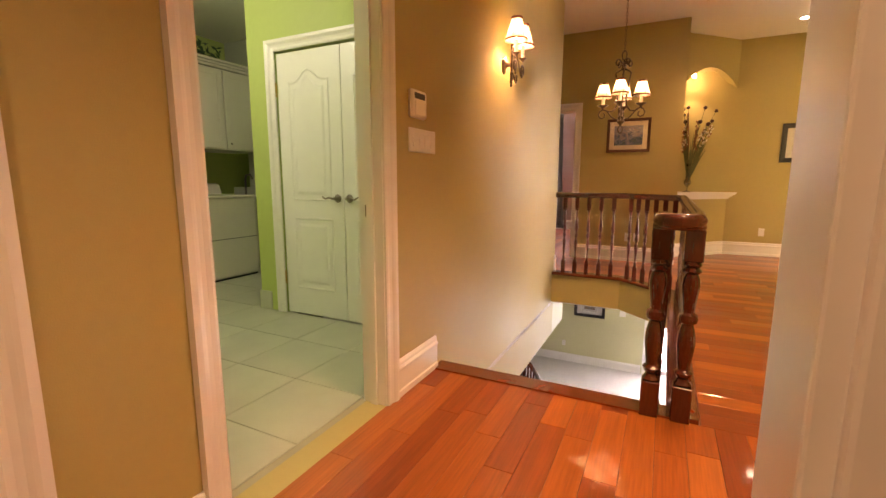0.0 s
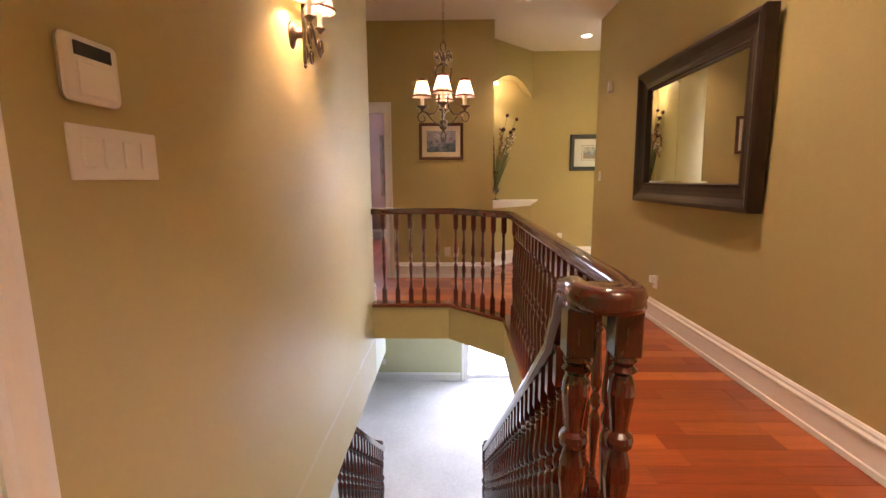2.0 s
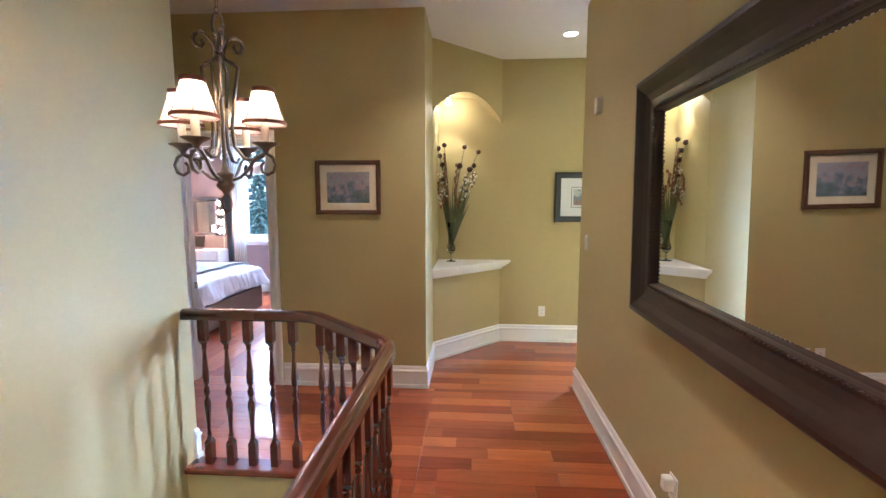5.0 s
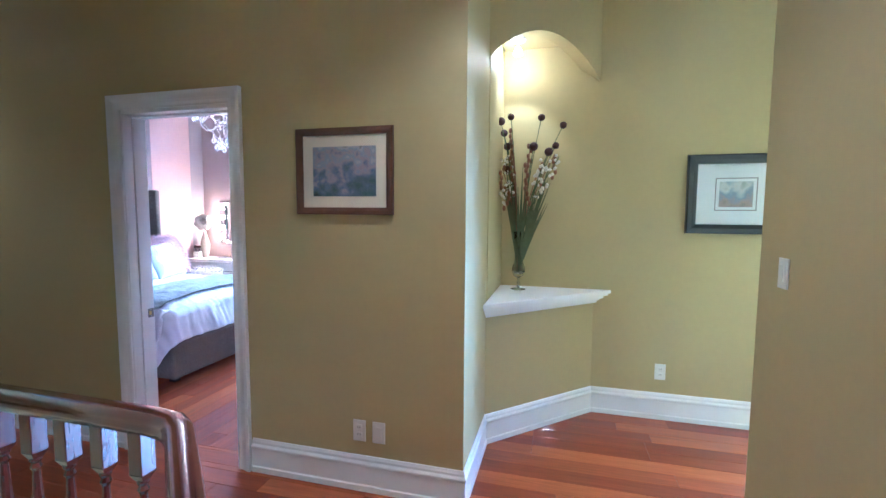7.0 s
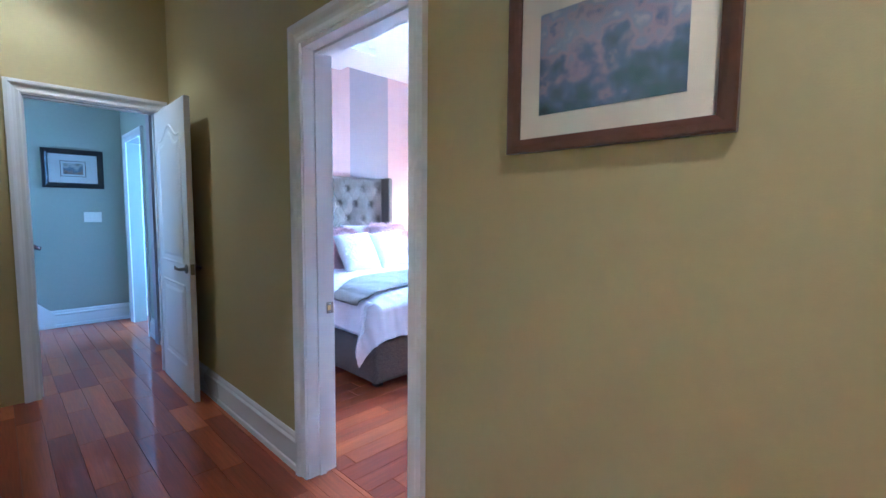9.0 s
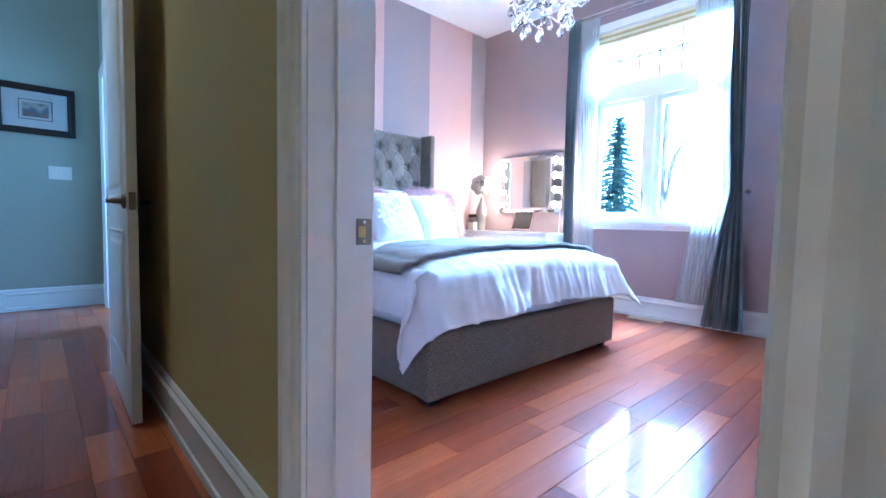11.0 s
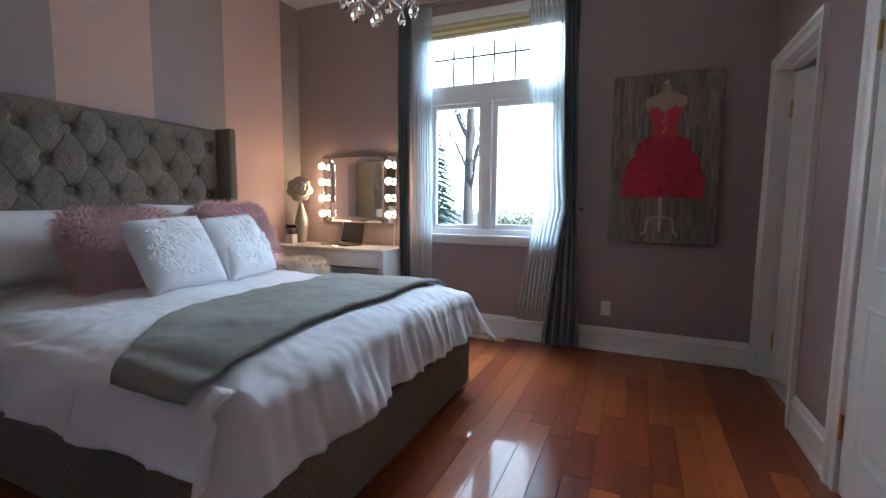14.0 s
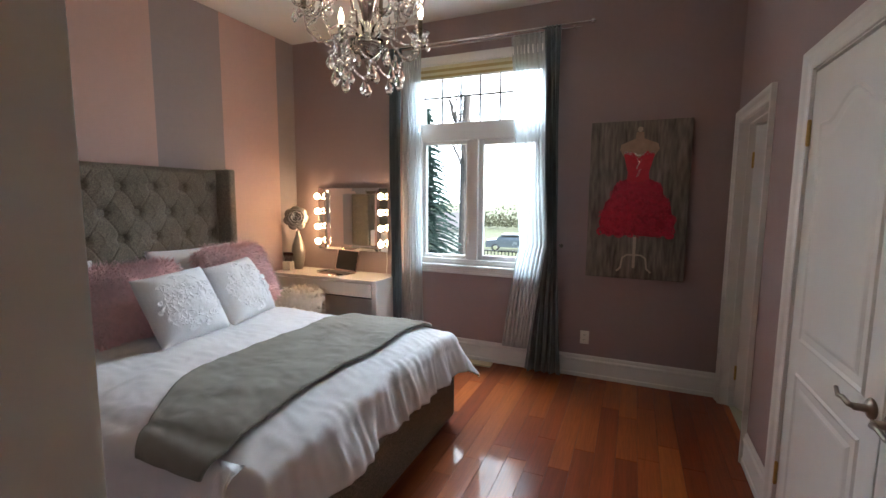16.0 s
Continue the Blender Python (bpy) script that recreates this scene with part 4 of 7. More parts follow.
part("ceiling_plate", lathe(B(), [(0.012, 2.646), (0.045, 2.650), (0.052, 2.658), (0.052, 2.669)], 20), M["trim"], dl_n, smooth=True)
part("holder", lathe(B(), [(0.010, 2.612), (0.013, 2.618), (0.013, 2.646)], 14), M["chrome"], dl_n, smooth=True)
part("bulb", lathe(B(), [(0.026, 2.562), (0.028, 2.570), (0.022, 2.595), (0.012, 2.613)], 16), M["bulb"], dl_n, "glowing reflector bulb", smooth=True)
solid("ceiling_niche", [], M["wall"], "olive painted top of the niche", "ceiling", extra=[([(0.836, 8.03), (1.43, 8.619), (0.836, 8.619)], 2.67, 2.70)])

vase = thing("flower_vase", "tall footed glass vase of dried stems and seed heads", "vase", at=(0.985, 8.46, 0.926))
part("glass", lathe(B(), [(0.055, 0.0), (0.056, 0.004), (0.012, 0.012), (0.008, 0.03), (0.014, 0.05), (0.008, 0.065), (0.011, 0.085), (0.035, 0.10), (0.048, 0.13), (0.046, 0.16), (0.030, 0.20),
                          (0.028, 0.25), (0.036, 0.33), (0.050, 0.42), (0.048, 0.42), (0.034, 0.33), (0.025, 0.25), (0.027, 0.20), (0.043, 0.16), (0.040, 0.13), (0.01, 0.115)], 24), M["vase_glass"], vase, smooth=True)
M["stem_green"] = mat("dried_green_stem", (0.11, 0.13, 0.055), 0.8, var=0.3, scale=30)
M["stem_brown"] = mat("dried_brown_stem", (0.22, 0.10, 0.05), 0.8, var=0.3, scale=30)
M["pod_dark"] = mat("dark_seed_pod", (0.06, 0.018, 0.012), 0.7, var=0.3, scale=60, bump=0.6, bscale=200)
M["pod_rust"] = mat("rust_seed_pod", (0.24, 0.11, 0.05), 0.7, var=0.3, scale=60, bump=0.6, bscale=200)
M["pod_cream"] = mat("cream_berry", (0.75, 0.70, 0.58), 0.6, var=0.1, scale=60)
rs = random.Random(5)
for k in range(30):
    kind = k % 3
    yaw = rs.uniform(-0.6, 1.0) + (0.9 if kind == 2 and k % 2 else -0.7 if kind == 2 else 0)
    lean = rs.uniform(0.05, 0.30) if kind != 2 else rs.uniform(0.18, 0.38)
    ln = rs.uniform(0.85, 1.28) if kind == 0 else rs.uniform(0.7, 1.15) if kind == 1 else rs.uniform(0.65, 1.0)
    sx = (1 if k % 2 else -0.55) * lean
    sy = -abs(rs.uniform(0.0, 0.18)) * (1 if k % 2 else 0.4)
    pts = [(0.012 * math.cos(k), 0.012 * math.sin(k), 0.12), (0.02 * sx / max(lean, 0.01), 0.01 * math.sin(k), 0.40)]
    for q in (0.5, 0.75, 1.0):
        pts.append((0.02 * sx / lean + sx * q ** 1.4 * ln * 0.8, sy * q ** 1.4, 0.40 + (ln - 0.4) * q + 0.0))
    stem = part("stem", tube(B(), pts, 0.0032, 6), M["stem_brown"] if kind == 1 else M["stem_green"], vase)
    tip = Vector(pts[-1])
    bm = B()
    if kind == 0:
        bmesh.ops.create_icosphere(bm, subdivisions=2, radius=rs.uniform(0.022, 0.032), matrix=Matrix.Translation(tip))
        part("seed_head", bm, M["pod_dark"], stem, smooth=True)
    elif kind == 1:
        for q in range(5):
            c = tip + Vector((rs.uniform(-0.02, 0.02), rs.uniform(-0.02, 0.02), -q * 0.035))
            ball(bm, c, 0.0125, 7, 5, 1.6)
        part("seed_head", bm, M["pod_rust"], stem, smooth=True)
    else:
        a, b = Vector(pts[-2]), tip
        for q in range(9):
            c = a.lerp(b, q / 8) + Vector((rs.uniform(-0.03, 0.03), rs.uniform(-0.02, 0.02), rs.uniform(-0.02, 0.02)))
            bmesh.ops.create_icosphere(bm, subdivisions=1, radius=0.0125, matrix=Matrix.Translation(c))
        tagged(part("berry_spray", bm, M["pod_cream"], stem, smooth=True), kind="stuff")
for k in range(30):
    a = rs.uniform(0, 6.28)
    top = Vector((0.16 * math.cos(a) + 0.05, -0.10 * abs(math.sin(a)), rs.uniform(0.6, 0.9)))
    bm = B()
    rings(bm, [[(s * 0.007 * w_ + c.x, c.y, c.z) for s in (-1, 1)] for c, w_ in ((Vector((0, 0, 0.13)), 0.6), (top * 0.5 + Vector((0, 0, 0.1)), 1.3), (top, 0.2))], closed=False)
    part("grass_blade", bm, M["stem_green"], vase)


# ---- lamps ----


def shade_part(parent, at, r0, r1, h, pleats=True):
    """Cream shade, open above and below, with dark braid and seams."""
    sh = part("shade", lathe(B(), [(r1, h), (r1 * 1.12, h * 0.8), (r0 * 0.80, h * 0.35), (r0, 0.0), (r0 - 0.0025, 0.0), (r0 * 0.80 - 0.0025, h * 0.35), (r1 * 1.12 - 0.0025, h * 0.8), (r1 - 0.0025, h)],
                             24, at, cap=False), M["shade"], parent, "glowing cream cloth shade", smooth=True)
    for r, z, t in ((r0, 0.0, 0.010), (r1, h - 0.014, 0.016)):
        part("braid", lathe(B(), [(r + 0.0005, z - 0.002), (r + 0.003, z), (r + 0.003, z + t), (r - 0.002, z + t), (r - 0.004, z)], 24, at, cap=False), M["shade_trim"], sh)
    for k in range(6):
        a = 2 * math.pi * k / 6
        c, s = math.cos(a), math.sin(a)
        tb = tube(B(), [(at[0] + c * (r + 0.0012), at[1] + s * (r + 0.0012), at[2] + z) for r, z in ((r0, 0.004), (r0 * 0.80, h * 0.35), (r1 * 1.12, h * 0.8), (r1, h - 0.006))], 0.0014, 5)
        part("seam", tb, M["shade_trim"], sh)
    return sh


def spiral(c, r0, turns, start, n=20, grow=0.45):
    """A scroll in the plane (out, up), from its eye outwards."""
    out = []
    for k in range(n + 1):
        q = k / n
        a = start + turns * 2 * math.pi * (1 - q)
        r = r0 * (grow + (1 - grow) * q)
        out.append((c[0] + r * math.cos(a), c[1] + r * math.sin(a)))
    return out


CH = (0.27, 5.39)
CH_TURN = math.radians(-91)
chand = thing("hall_chandelier", "bronze scrolled chandelier with four small cream shades on a chain", "chandelier", at=(CH[0], CH[1], 0))
bm = lathe(B(), [(0.006, 1.600), (0.012, 1.604), (0.014, 1.612), (0.026, 1.622), (0.034, 1.632), (0.034, 1.640), (0.028, 1.645), (0.028, 1.672), (0.034, 1.677), (0.020, 1.687), (0.012, 1.70), (0.007, 1.72), (0.007, 2.09), (0.020, 2.10), (0.022, 2.118), (0.010, 2.13), (0.007, 2.19)], 16)
part("stem", bm, M["bronze"], chand, smooth=True)
part("finial_ring", tube(B(), [(0.019 * math.cos(a), 0, 1.566 + 0.034 * math.sin(a)) for a in [2 * math.pi * k / 18 for k in range(19)]], 0.005, 8), M["bronze"], chand, smooth=True)
part("top_loop", tube(B(), [(0.020 * math.cos(a), 0, 2.225 + 0.040 * math.sin(a)) for a in [2 * math.pi * k / 22 for k in range(23)]], 0.006, 8), M["bronze"], chand, smooth=True)
zc = 2.27
lk = part("chain_link", tube(B(), [(0.008 * math.cos(a), 0, 0.018 * math.sin(a)) for a in [2 * math.pi * k / 14 for k in range(15)]], 0.0022, 6), M["bronze"], chand, smooth=True)
n_links = int((HALL_TOP - 0.03 - zc) / 0.031)
for k in range(n_links):
    m = pose(0, 0, zc + k * 0.031, 0, 0, 90 * (k % 2))
    if k == 0:
        lk.matrix_local = m
    else:
        again(lk, chand, m)
part("canopy", lathe(B(), [(0.008, HALL_TOP - 0.035), (0.03, HALL_TOP - 0.03), (0.06, HALL_TOP - 0.012), (0.065, HALL_TOP)], 20), M["bronze"], chand, smooth=True)


def radial(path2, ang):
    return [(r * math.cos(ang), r * math.sin(ang), z) for r, z in path2]


first = True
for k in range(4):
    a = CH_TURN + k * math.pi / 2
    arm = [(0.03, 1.655), (0.06, 1.665), (0.09, 1.69), (0.115, 1.725), (0.14, 1.748), (0.165, 1.755), (0.190, 1.740), (0.202, 1.712), (0.192, 1.684), (0.168, 1.674), (0.147, 1.687), (0.146, 1.710), (0.158, 1.722)]
    part("arm", tube(B(), radial(arm, a), 0.0065, 8), M["bronze"], chand, smooth=True)
    part("upper_scroll", tube(B(), radial([(0.010, 2.105), (0.018, 2.14), (0.034, 2.175), (0.058, 2.188), (0.078, 2.176), (0.085, 2.155), (0.075, 2.137), (0.058, 2.135), (0.050, 2.148), (0.058, 2.160)], a + 0.7), 0.0075, 8), M["bronze"], chand, smooth=True)
    part("side_strap", tube(B(), radial([(0.012, 2.105), (0.050, 2.085), (0.066, 2.070), (0.062, 2.045), (0.046, 1.95), (0.034, 1.85), (0.042, 1.78), (0.075, 1.735), (0.115, 1.732), (0.15, 1.750)], a + 0.15), 0.0070, 8), M["bronze"], chand, smooth=True)
    cx, cy = 0.165 * math.cos(a), 0.165 * math.sin(a)
    part("drip_cup", lathe(B(), [(0.008, 1.752), (0.012, 1.766), (0.022, 1.776), (0.048, 1.789), (0.049, 1.793), (0.02, 1.790)], 18, (cx, cy, 0)), M["bronze"], chand, smooth=True)
    part("candle_sleeve", lathe(B(), [(0.0145, 1.790), (0.0145, 1.885), (0.010, 1.89)], 14, (cx, cy, 0)), M["candle"], chand)
    part("bulb", lathe(B(), [(0.006, 1.89), (0.018, 1.915), (0.016, 1.94), (0.004, 1.975)], 12, (cx, cy, 0)), M["bulb"], chand, smooth=True)
    shade_part(chand, (cx, cy, 1.860), 0.076, 0.038, 0.130)
    lamp("chandelier_bulb", "POINT", 14.0, WARM, pose(CH[0] + cx, CH[1] + cy, 1.93), 0.018)

SC = (WX, 4.14, 1.94)
sconce = thing("wall_sconce", "two-arm antique bronze scrolled wall lamp with lit cream shades", "wall lamp")
sconce.matrix_world = on_x(*SC, 1)
bm = B()
rings(bm, [[(r * math.cos(a) * 0.75, -d, r * 1.15 * math.sin(a)) for a in [2 * math.pi * k / 24 for k in range(24)]] for r, d in ((0.056, 0), (0.058, 0.006), (0.05, 0.016), (0.03, 0.022), (0.016, 0.03), (0.014, 0.06))])
part("backplate", bm, M["bronze"], sconce, smooth=True)
part("bar", box(B(), -0.011, 0.011, -0.072, -0.058, -0.125, 0.20, 0.003), M["bronze"], sconce)
part("finial", lathe(B(), [(0.004, -0.158), (0.010, -0.148), (0.006, -0.138), (0.011, -0.125)], 10, (0, -0.065, 0)), M["bronze"], sconce)
for s in (-1, 1):
    pts = [(s * x, -0.065 - d, z) for x, d, z in ((0.005, 0.0, 0.18), (0.018, 0.02, 0.10), (0.035, 0.035, 0.03), (0.06, 0.05, -0.055), (0.082, 0.055, -0.085))]
    part("beaded_stem", tube(B(), pts, 0.0065, 8), M["bronze"], sconce, smooth=True)
    sp = spiral((0.088, -0.028), 0.042, 1.35, -1.9)
    part("scroll", tube(B(), [(s * x, -0.065 - 0.055, z) for x, z in sp], 0.006, 8), M["bronze"], sconce, smooth=True)
    sp = spiral((0.048, -0.098), 0.038, 1.1, 0.6)
    part("lower_scroll", tube(B(), [(s * x, -0.065 - 0.02, z) for x, z in sp], 0.005, 8), M["bronze"], sconce, smooth=True)
    c = (s * 0.085, -0.122, 0.030)
    part("drip_cup", lathe(B(), [(0.008, 0.0), (0.012, 0.01), (0.028, 0.022), (0.029, 0.026), (0.012, 0.024)], 16, c), M["bronze"], sconce, smooth=True)
    part("candle_sleeve", lathe(B(), [(0.013, 0.024), (0.013, 0.115), (0.009, 0.12)], 14, c), M["candle"], sconce)
    part("bulb", lathe(B(), [(0.006, 0.12), (0.016, 0.145), (0.014, 0.17), (0.004, 0.20)], 12, c), M["bulb"], sconce, smooth=True)
    shade_part(sconce, (c[0], c[1], 0.138), 0.080, 0.038, 0.155)
    w = sconce.matrix_world @ Vector((c[0], c[1], 0.205))
    lamp("sconce_bulb", "POINT", 12.5, (1.0, 0.66, 0.38), pose(w.x, w.y, w.z), 0.018)

# those at x 1.35, 1.25 and 0.55 are unseen, added to brighten the hall
for x, y, power in ((2.08, 7.93, 1.2), (1.13, 6.68, 9), (1.35, 2.0, 34), (1.25, 4.3, 17), (0.55, 0.3, 14), (-2.95, 6.5, 5.5)):
    e = thing("recessed_light", "round lit recessed ceiling light with a white ring, three of the six added", "downlight", "ceiling lights", at=(x, y, HALL_TOP))
    part("trim_ring", lathe(B(), [(0.055, -0.001), (0.058, -0.008), (0.074, -0.006), (0.078, 0.0)], 28, cap=False), M["trim"], e)
    part("lens", lathe(B(), [(0.056, -0.002), (0.056, 0.004)], 24), M["downlight"], e)
    lamp("recessed_beam", "SPOT", power, (1.0, 0.76, 0.48), look((x, y, HALL_TOP - 0.02), (x, y, 0)), 0.05, spot=108, blend=0.8)

# ---- laundry ----
washer = thing("washing_machine", "white top-loading washing machine against the green wall", "washing machine", at=(-3.55, 4.12, 0))
part("cabinet", box(B(), -0.66, 0.0, -0.345, 0.345, 0.02, 0.90, 0.02, 3), M["white_gloss"], washer)
part("lid", box(B(), -0.58, 0.012, -0.335, 0.335, 0.895, 0.925, 0.014, 3), M["white_gloss"], washer)
bm = B()
rings(bm, [[(x, y, z) for x, z in ((-0.66, 0.90), (-0.55, 0.90), (-0.60, 1.03), (-0.66, 1.05))] for y in (-0.335, 0.335)])
part("control_panel", bm, M["white_gloss"], washer)
part("front_seam", box(B(), 0.0, 0.003, -0.30, 0.33, 0.45, 0.456), M["dark_plastic"], washer)
part("lid_badge", lathe(B(), [(0.016, 0.925), (0.016, 0.929)], 14, (-0.05, 0.10, 0)), M["chrome"], washer)
part("plinth", box(B(), -0.64, -0.02, -0.33, 0.33, 0.0, 0.02), M["dark_plastic"], washer)
dryer = copy_thing(washer, pose(-3.55, 3.40, 0))
sinkc = thing("sink_cabinet", "white laundry sink cabinet with a chrome tap", "cabinet", at=(-3.62, 4.77, 0))
part("body", box(B(), -0.6, 0.0, -0.27, 0.27, 0.08, 0.86, 0.004), M["white_gloss"], sinkc)
part("counter", box(B(), -0.62, 0.02, -0.28, 0.28, 0.86, 0.90, 0.008), M["trim"], sinkc)
part("door", box(B(), 0.0, 0.018, -0.24, 0.24, 0.12, 0.82, 0.004), M["white_gloss"], sinkc)
part("tap", tube(B(), [(-0.45, 0, 0.90), (-0.45, 0, 1.10), (-0.43, 0, 1.15), (-0.36, 0, 1.16), (-0.32, 0, 1.10)], 0.013, 10), M["pewter"], sinkc, smooth=True)
for k in range(3):
    y = 3.36 + k * 0.585
    cab = thing("wall_cabinet", "cream painted shaker wall cabinet above the washer", "cabinet", "laundry wall cabinets", at=(-3.70, y, 1.42))
    part("body", box(B(), -0.58, 0.0, -0.29, 0.29, 0.0, 0.85, 0.002, 1), M["white_gloss"], cab)
    dr = part("door", box(B(), 0.0, 0.018, -0.285, 0.285, 0.01, 0.84, 0.003), M["white_gloss"], cab)
    bm = B()
    for q in ((-0.285, -0.22, 0.01, 0.84), (0.22, 0.285, 0.01, 0.84), (-0.22, 0.22, 0.01, 0.075), (-0.22, 0.22, 0.775, 0.84)):
        box(bm, 0.0175, 0.026, q[0], q[1], q[2], q[3], 0.003)
    part("door_rim", bm, M["white_gloss"], dr)
    part("knob", ball(B(), (0.036, -0.24, 0.07), 0.011), M["pewter"], dr, smooth=True)
cor = thing("cabinet_cornice", "cream moulded cornice along the cabinet tops", "cornice")
bm = B()
for o, z0, z1 in ((0.02, 2.272, 2.30), (0.04, 2.30, 2.325), (0.065, 2.325, 2.35)):
    box(bm, -4.28, -3.68 + o, 3.07, 4.84, z0, z1, 0.004)
part("moulding", bm, M["white_gloss"], cor)
M["leaf"] = mat("dark_green_leaf", (0.03, 0.075, 0.022), 0.55, var=0.4, scale=20)
gar = thing("leaf_garland", "dark green artificial leaf garland on the cabinet top", "plant", at=(-3.78, 3.75, 2.36))
bm = B()
rg = random.Random(3)
for k in range(260):
    y = rg.gauss(0, 0.28)
    c = Vector((rg.uniform(-0.08, 0.16), y, rg.uniform(0.0, 0.17) * max(0.2, 1 - abs(y))))
    d = Vector((rg.uniform(-1, 1), rg.uniform(-1, 1), rg.uniform(-0.5, 0.9))).normalized()
    s = d.orthogonal().normalized() * 0.013
    bm.faces.new([bm.verts.new(p) for p in (c, c + d * 0.035 + s, c + d * 0.085, c + d * 0.035 - s)])
part("leaves", bm, M["leaf"], gar)
part("stem", tube(B(), [(0.0, -0.5, 0.01), (0.03, -0.2, 0.04), (0.02, 0.2, 0.04), (0.05, 0.5, 0.01)], 0.006, 6), M["stem_brown"], gar)
bm = B()
box(bm, -2.362, -2.235, LY1 - 0.014, LY1 - 0.001, 0, 0.16, 0.003)
box(bm, -2.374, -2.361, LY1 - 0.014, 5.08, 0, 0.16, 0.003)
tagged(part("trim_laundry_base", bm, M["tile"]), "tiled skirting at the laundry wall end", "skirting", kind="structure")

# ---- room beyond the open passage door ----
hr = thing("wall_handrail", "short dark wooden handrail of the far stairs", "handrail")
part("rail", tube(B(), [(-5.64, 6.05, 1.02), (-5.64, 6.35, 1.02), (-5.64, 6.58, 0.90), (-5.64, 6.62, 0.885)], 0.022, 12), M["rail"], hr, smooth=True)
part("bracket", tube(B(), [(-5.70, 6.45, 0.92), (-5.66, 6.45, 0.93), (-5.64, 6.45, 0.955)], 0.006, 8), M["pewter"], hr)
st = thing("lower_step_side", "white stringer and dark edge of the far stairs", "stairs")
bm = B()
rings(bm, [[(x, y, z) for y, z in ((6.30, 0.003), (6.70, 0.003), (6.70, 0.16), (6.58, 0.28), (6.30, 0.45))] for x in (-5.695, -5.675)])
part("stringer", bm, M["trim"], st)
part("tread", box(B(), -5.67, -4.9, 6.10, 6.42, 0.003, 0.18, 0.01), M["carpet"], st)

# ---- bedroom: window and curtains ----
win = tagged(thing("window_1", "white framed window with a gridded transom over two casements", "window", at=(WIN[0], BY1 + 0.02, 0)), kind="structure")
WWID = WIN[1] - WIN[0]


def rect_frame(bm, x0, x1, z0, z1, w, y0, y1, bev=0.004):
    for q in ((x0, x0 + w, z0, z1), (x1 - w, x1, z0, z1), (x0 + w, x1 - w, z0, z0 + w), (x0 + w, x1 - w, z1 - w, z1)):
        box(bm, q[0], q[1], y0, y1, q[2], q[3], bev)
    return bm


fr = part("window_frame", rect_frame(B(), 0, WWID, 0.90, 2.74, 0.05, 0.0, 0.12), M["trim"], win)
MID = 0.578
bm = box(B(), 0.05, WWID - 0.05, 0.0, 0.11, 2.06, 2.22, 0.006)
part("transom_bar", bm, M["trim"], win)
part("mullion", box(B(), MID - 0.045, MID + 0.045, 0.0, 0.11, 0.95, 2.06, 0.006), M["trim"], win)
for x0, x1, w in ((0.05, MID - 0.045, 0.035), (MID + 0.045, WWID - 0.05, 0.045)):
    sash = part("sash", rect_frame(B(), x0, x1, 0.95, 2.06, w, 0.03, 0.08), M["trim"], win)
    g = part("pane", box(B(), x0 + w, x1 - w, 0.052, 0.058, 0.95 + w, 2.06 - w), M["glass"], sash)
    g.visible_shadow = False
g = part("pane", box(B(), 0.05, WWID - 0.05, 0.055, 0.06, 2.22, 2.69), M["glass"], win)
g.visible_shadow = False
for k in range(1, 6):
    x = 0.05 + (WWID - 0.10) * k / 6
    part("glazing_bar", box(B(), x - 0.0075, x + 0.0075, 0.050, 0.066, 2.22, 2.69), M["bar_dark"], win)
part("glazing_bar", box(B(), 0.05, WWID - 0.05, 0.051, 0.065, 2.456, 2.471), M["bar_dark"], win)
sill = B()
for z0, z1, o in ((0.862, 0.900, 0.045), (0.838, 0.862, 0.028), (0.815, 0.838, 0.018)):
    box(sill, -0.04, WWID + 0.04, -0.02 - o, 0.0, z0, z1, 0.006)
part("window_sill", sill, M["trim"], win)
part("crank_handle", tube(B(), [(0.16, 0.02, 0.965), (0.18, -0.01, 0.975), (0.26, -0.015, 0.970), (0.28, -0.015, 0.965)], 0.007, 8), M["trim"], win)
part("casement_lock", box(B(), MID - 0.05, MID - 0.035, -0.02, 0.0, 1.10, 1.20, 0.004), M["trim"], win)
blind = thing("window_blind", "banded cream and tan fabric blind, drawn up at the top", "blind", at=(WIN[0], BY1 - 0.03, 0))
M["blind_a"] = cloth_through("cream_blind", (0.72, 0.66, 0.50), (0.70, 0.62, 0.42), 0.4)
M["blind_b"] = cloth_through("tan_blind", (0.50, 0.40, 0.22), (0.45, 0.33, 0.14), 0.4)
part("cassette", box(B(), 0.0, WWID, -0.04, 0.04, 2.72, 2.80, 0.012), M["trim"], blind)
for z0, z1, k in ((2.69, 2.72, "blind_a"), (2.665, 2.69, "blind_b"), (2.640, 2.665, "blind_a"), (2.615, 2.640, "blind_b")):
    part("band", box(B(), 0.02, WWID - 0.02, -0.008, -0.004, z0, z1), M[k], blind)
part("bottom_bar", box(B(), 0.02, WWID - 0.02, -0.014, 0.002, 2.598, 2.616, 0.004), M["trim"], blind)

rod = thing("curtain_rod", "slim chrome curtain rod with ball ends", "curtain rod")
part("pole", tube(B(), [(-3.02, 10.95, 2.885), (-1.17, 10.95, 2.885)], 0.010, 12), M["chrome"], rod, smooth=True)
part("inner_pole", tube(B(), [(-2.98, 11.01, 2.875), (-1.25, 11.01, 2.875)], 0.007, 10), M["chrome"], rod, smooth=True)
for x in (-3.03, -1.16):
    part("finial", ball(B(), (x, 10.95, 2.885), 0.020, 14, 8), M["chrome"], rod, smooth=True)
for x in (-2.9, -1.30):
    part("bracket", tube(B(), [(x, BY1, 2.88), (x, 10.95, 2.872)], 0.006, 8), M["chrome"], rod)


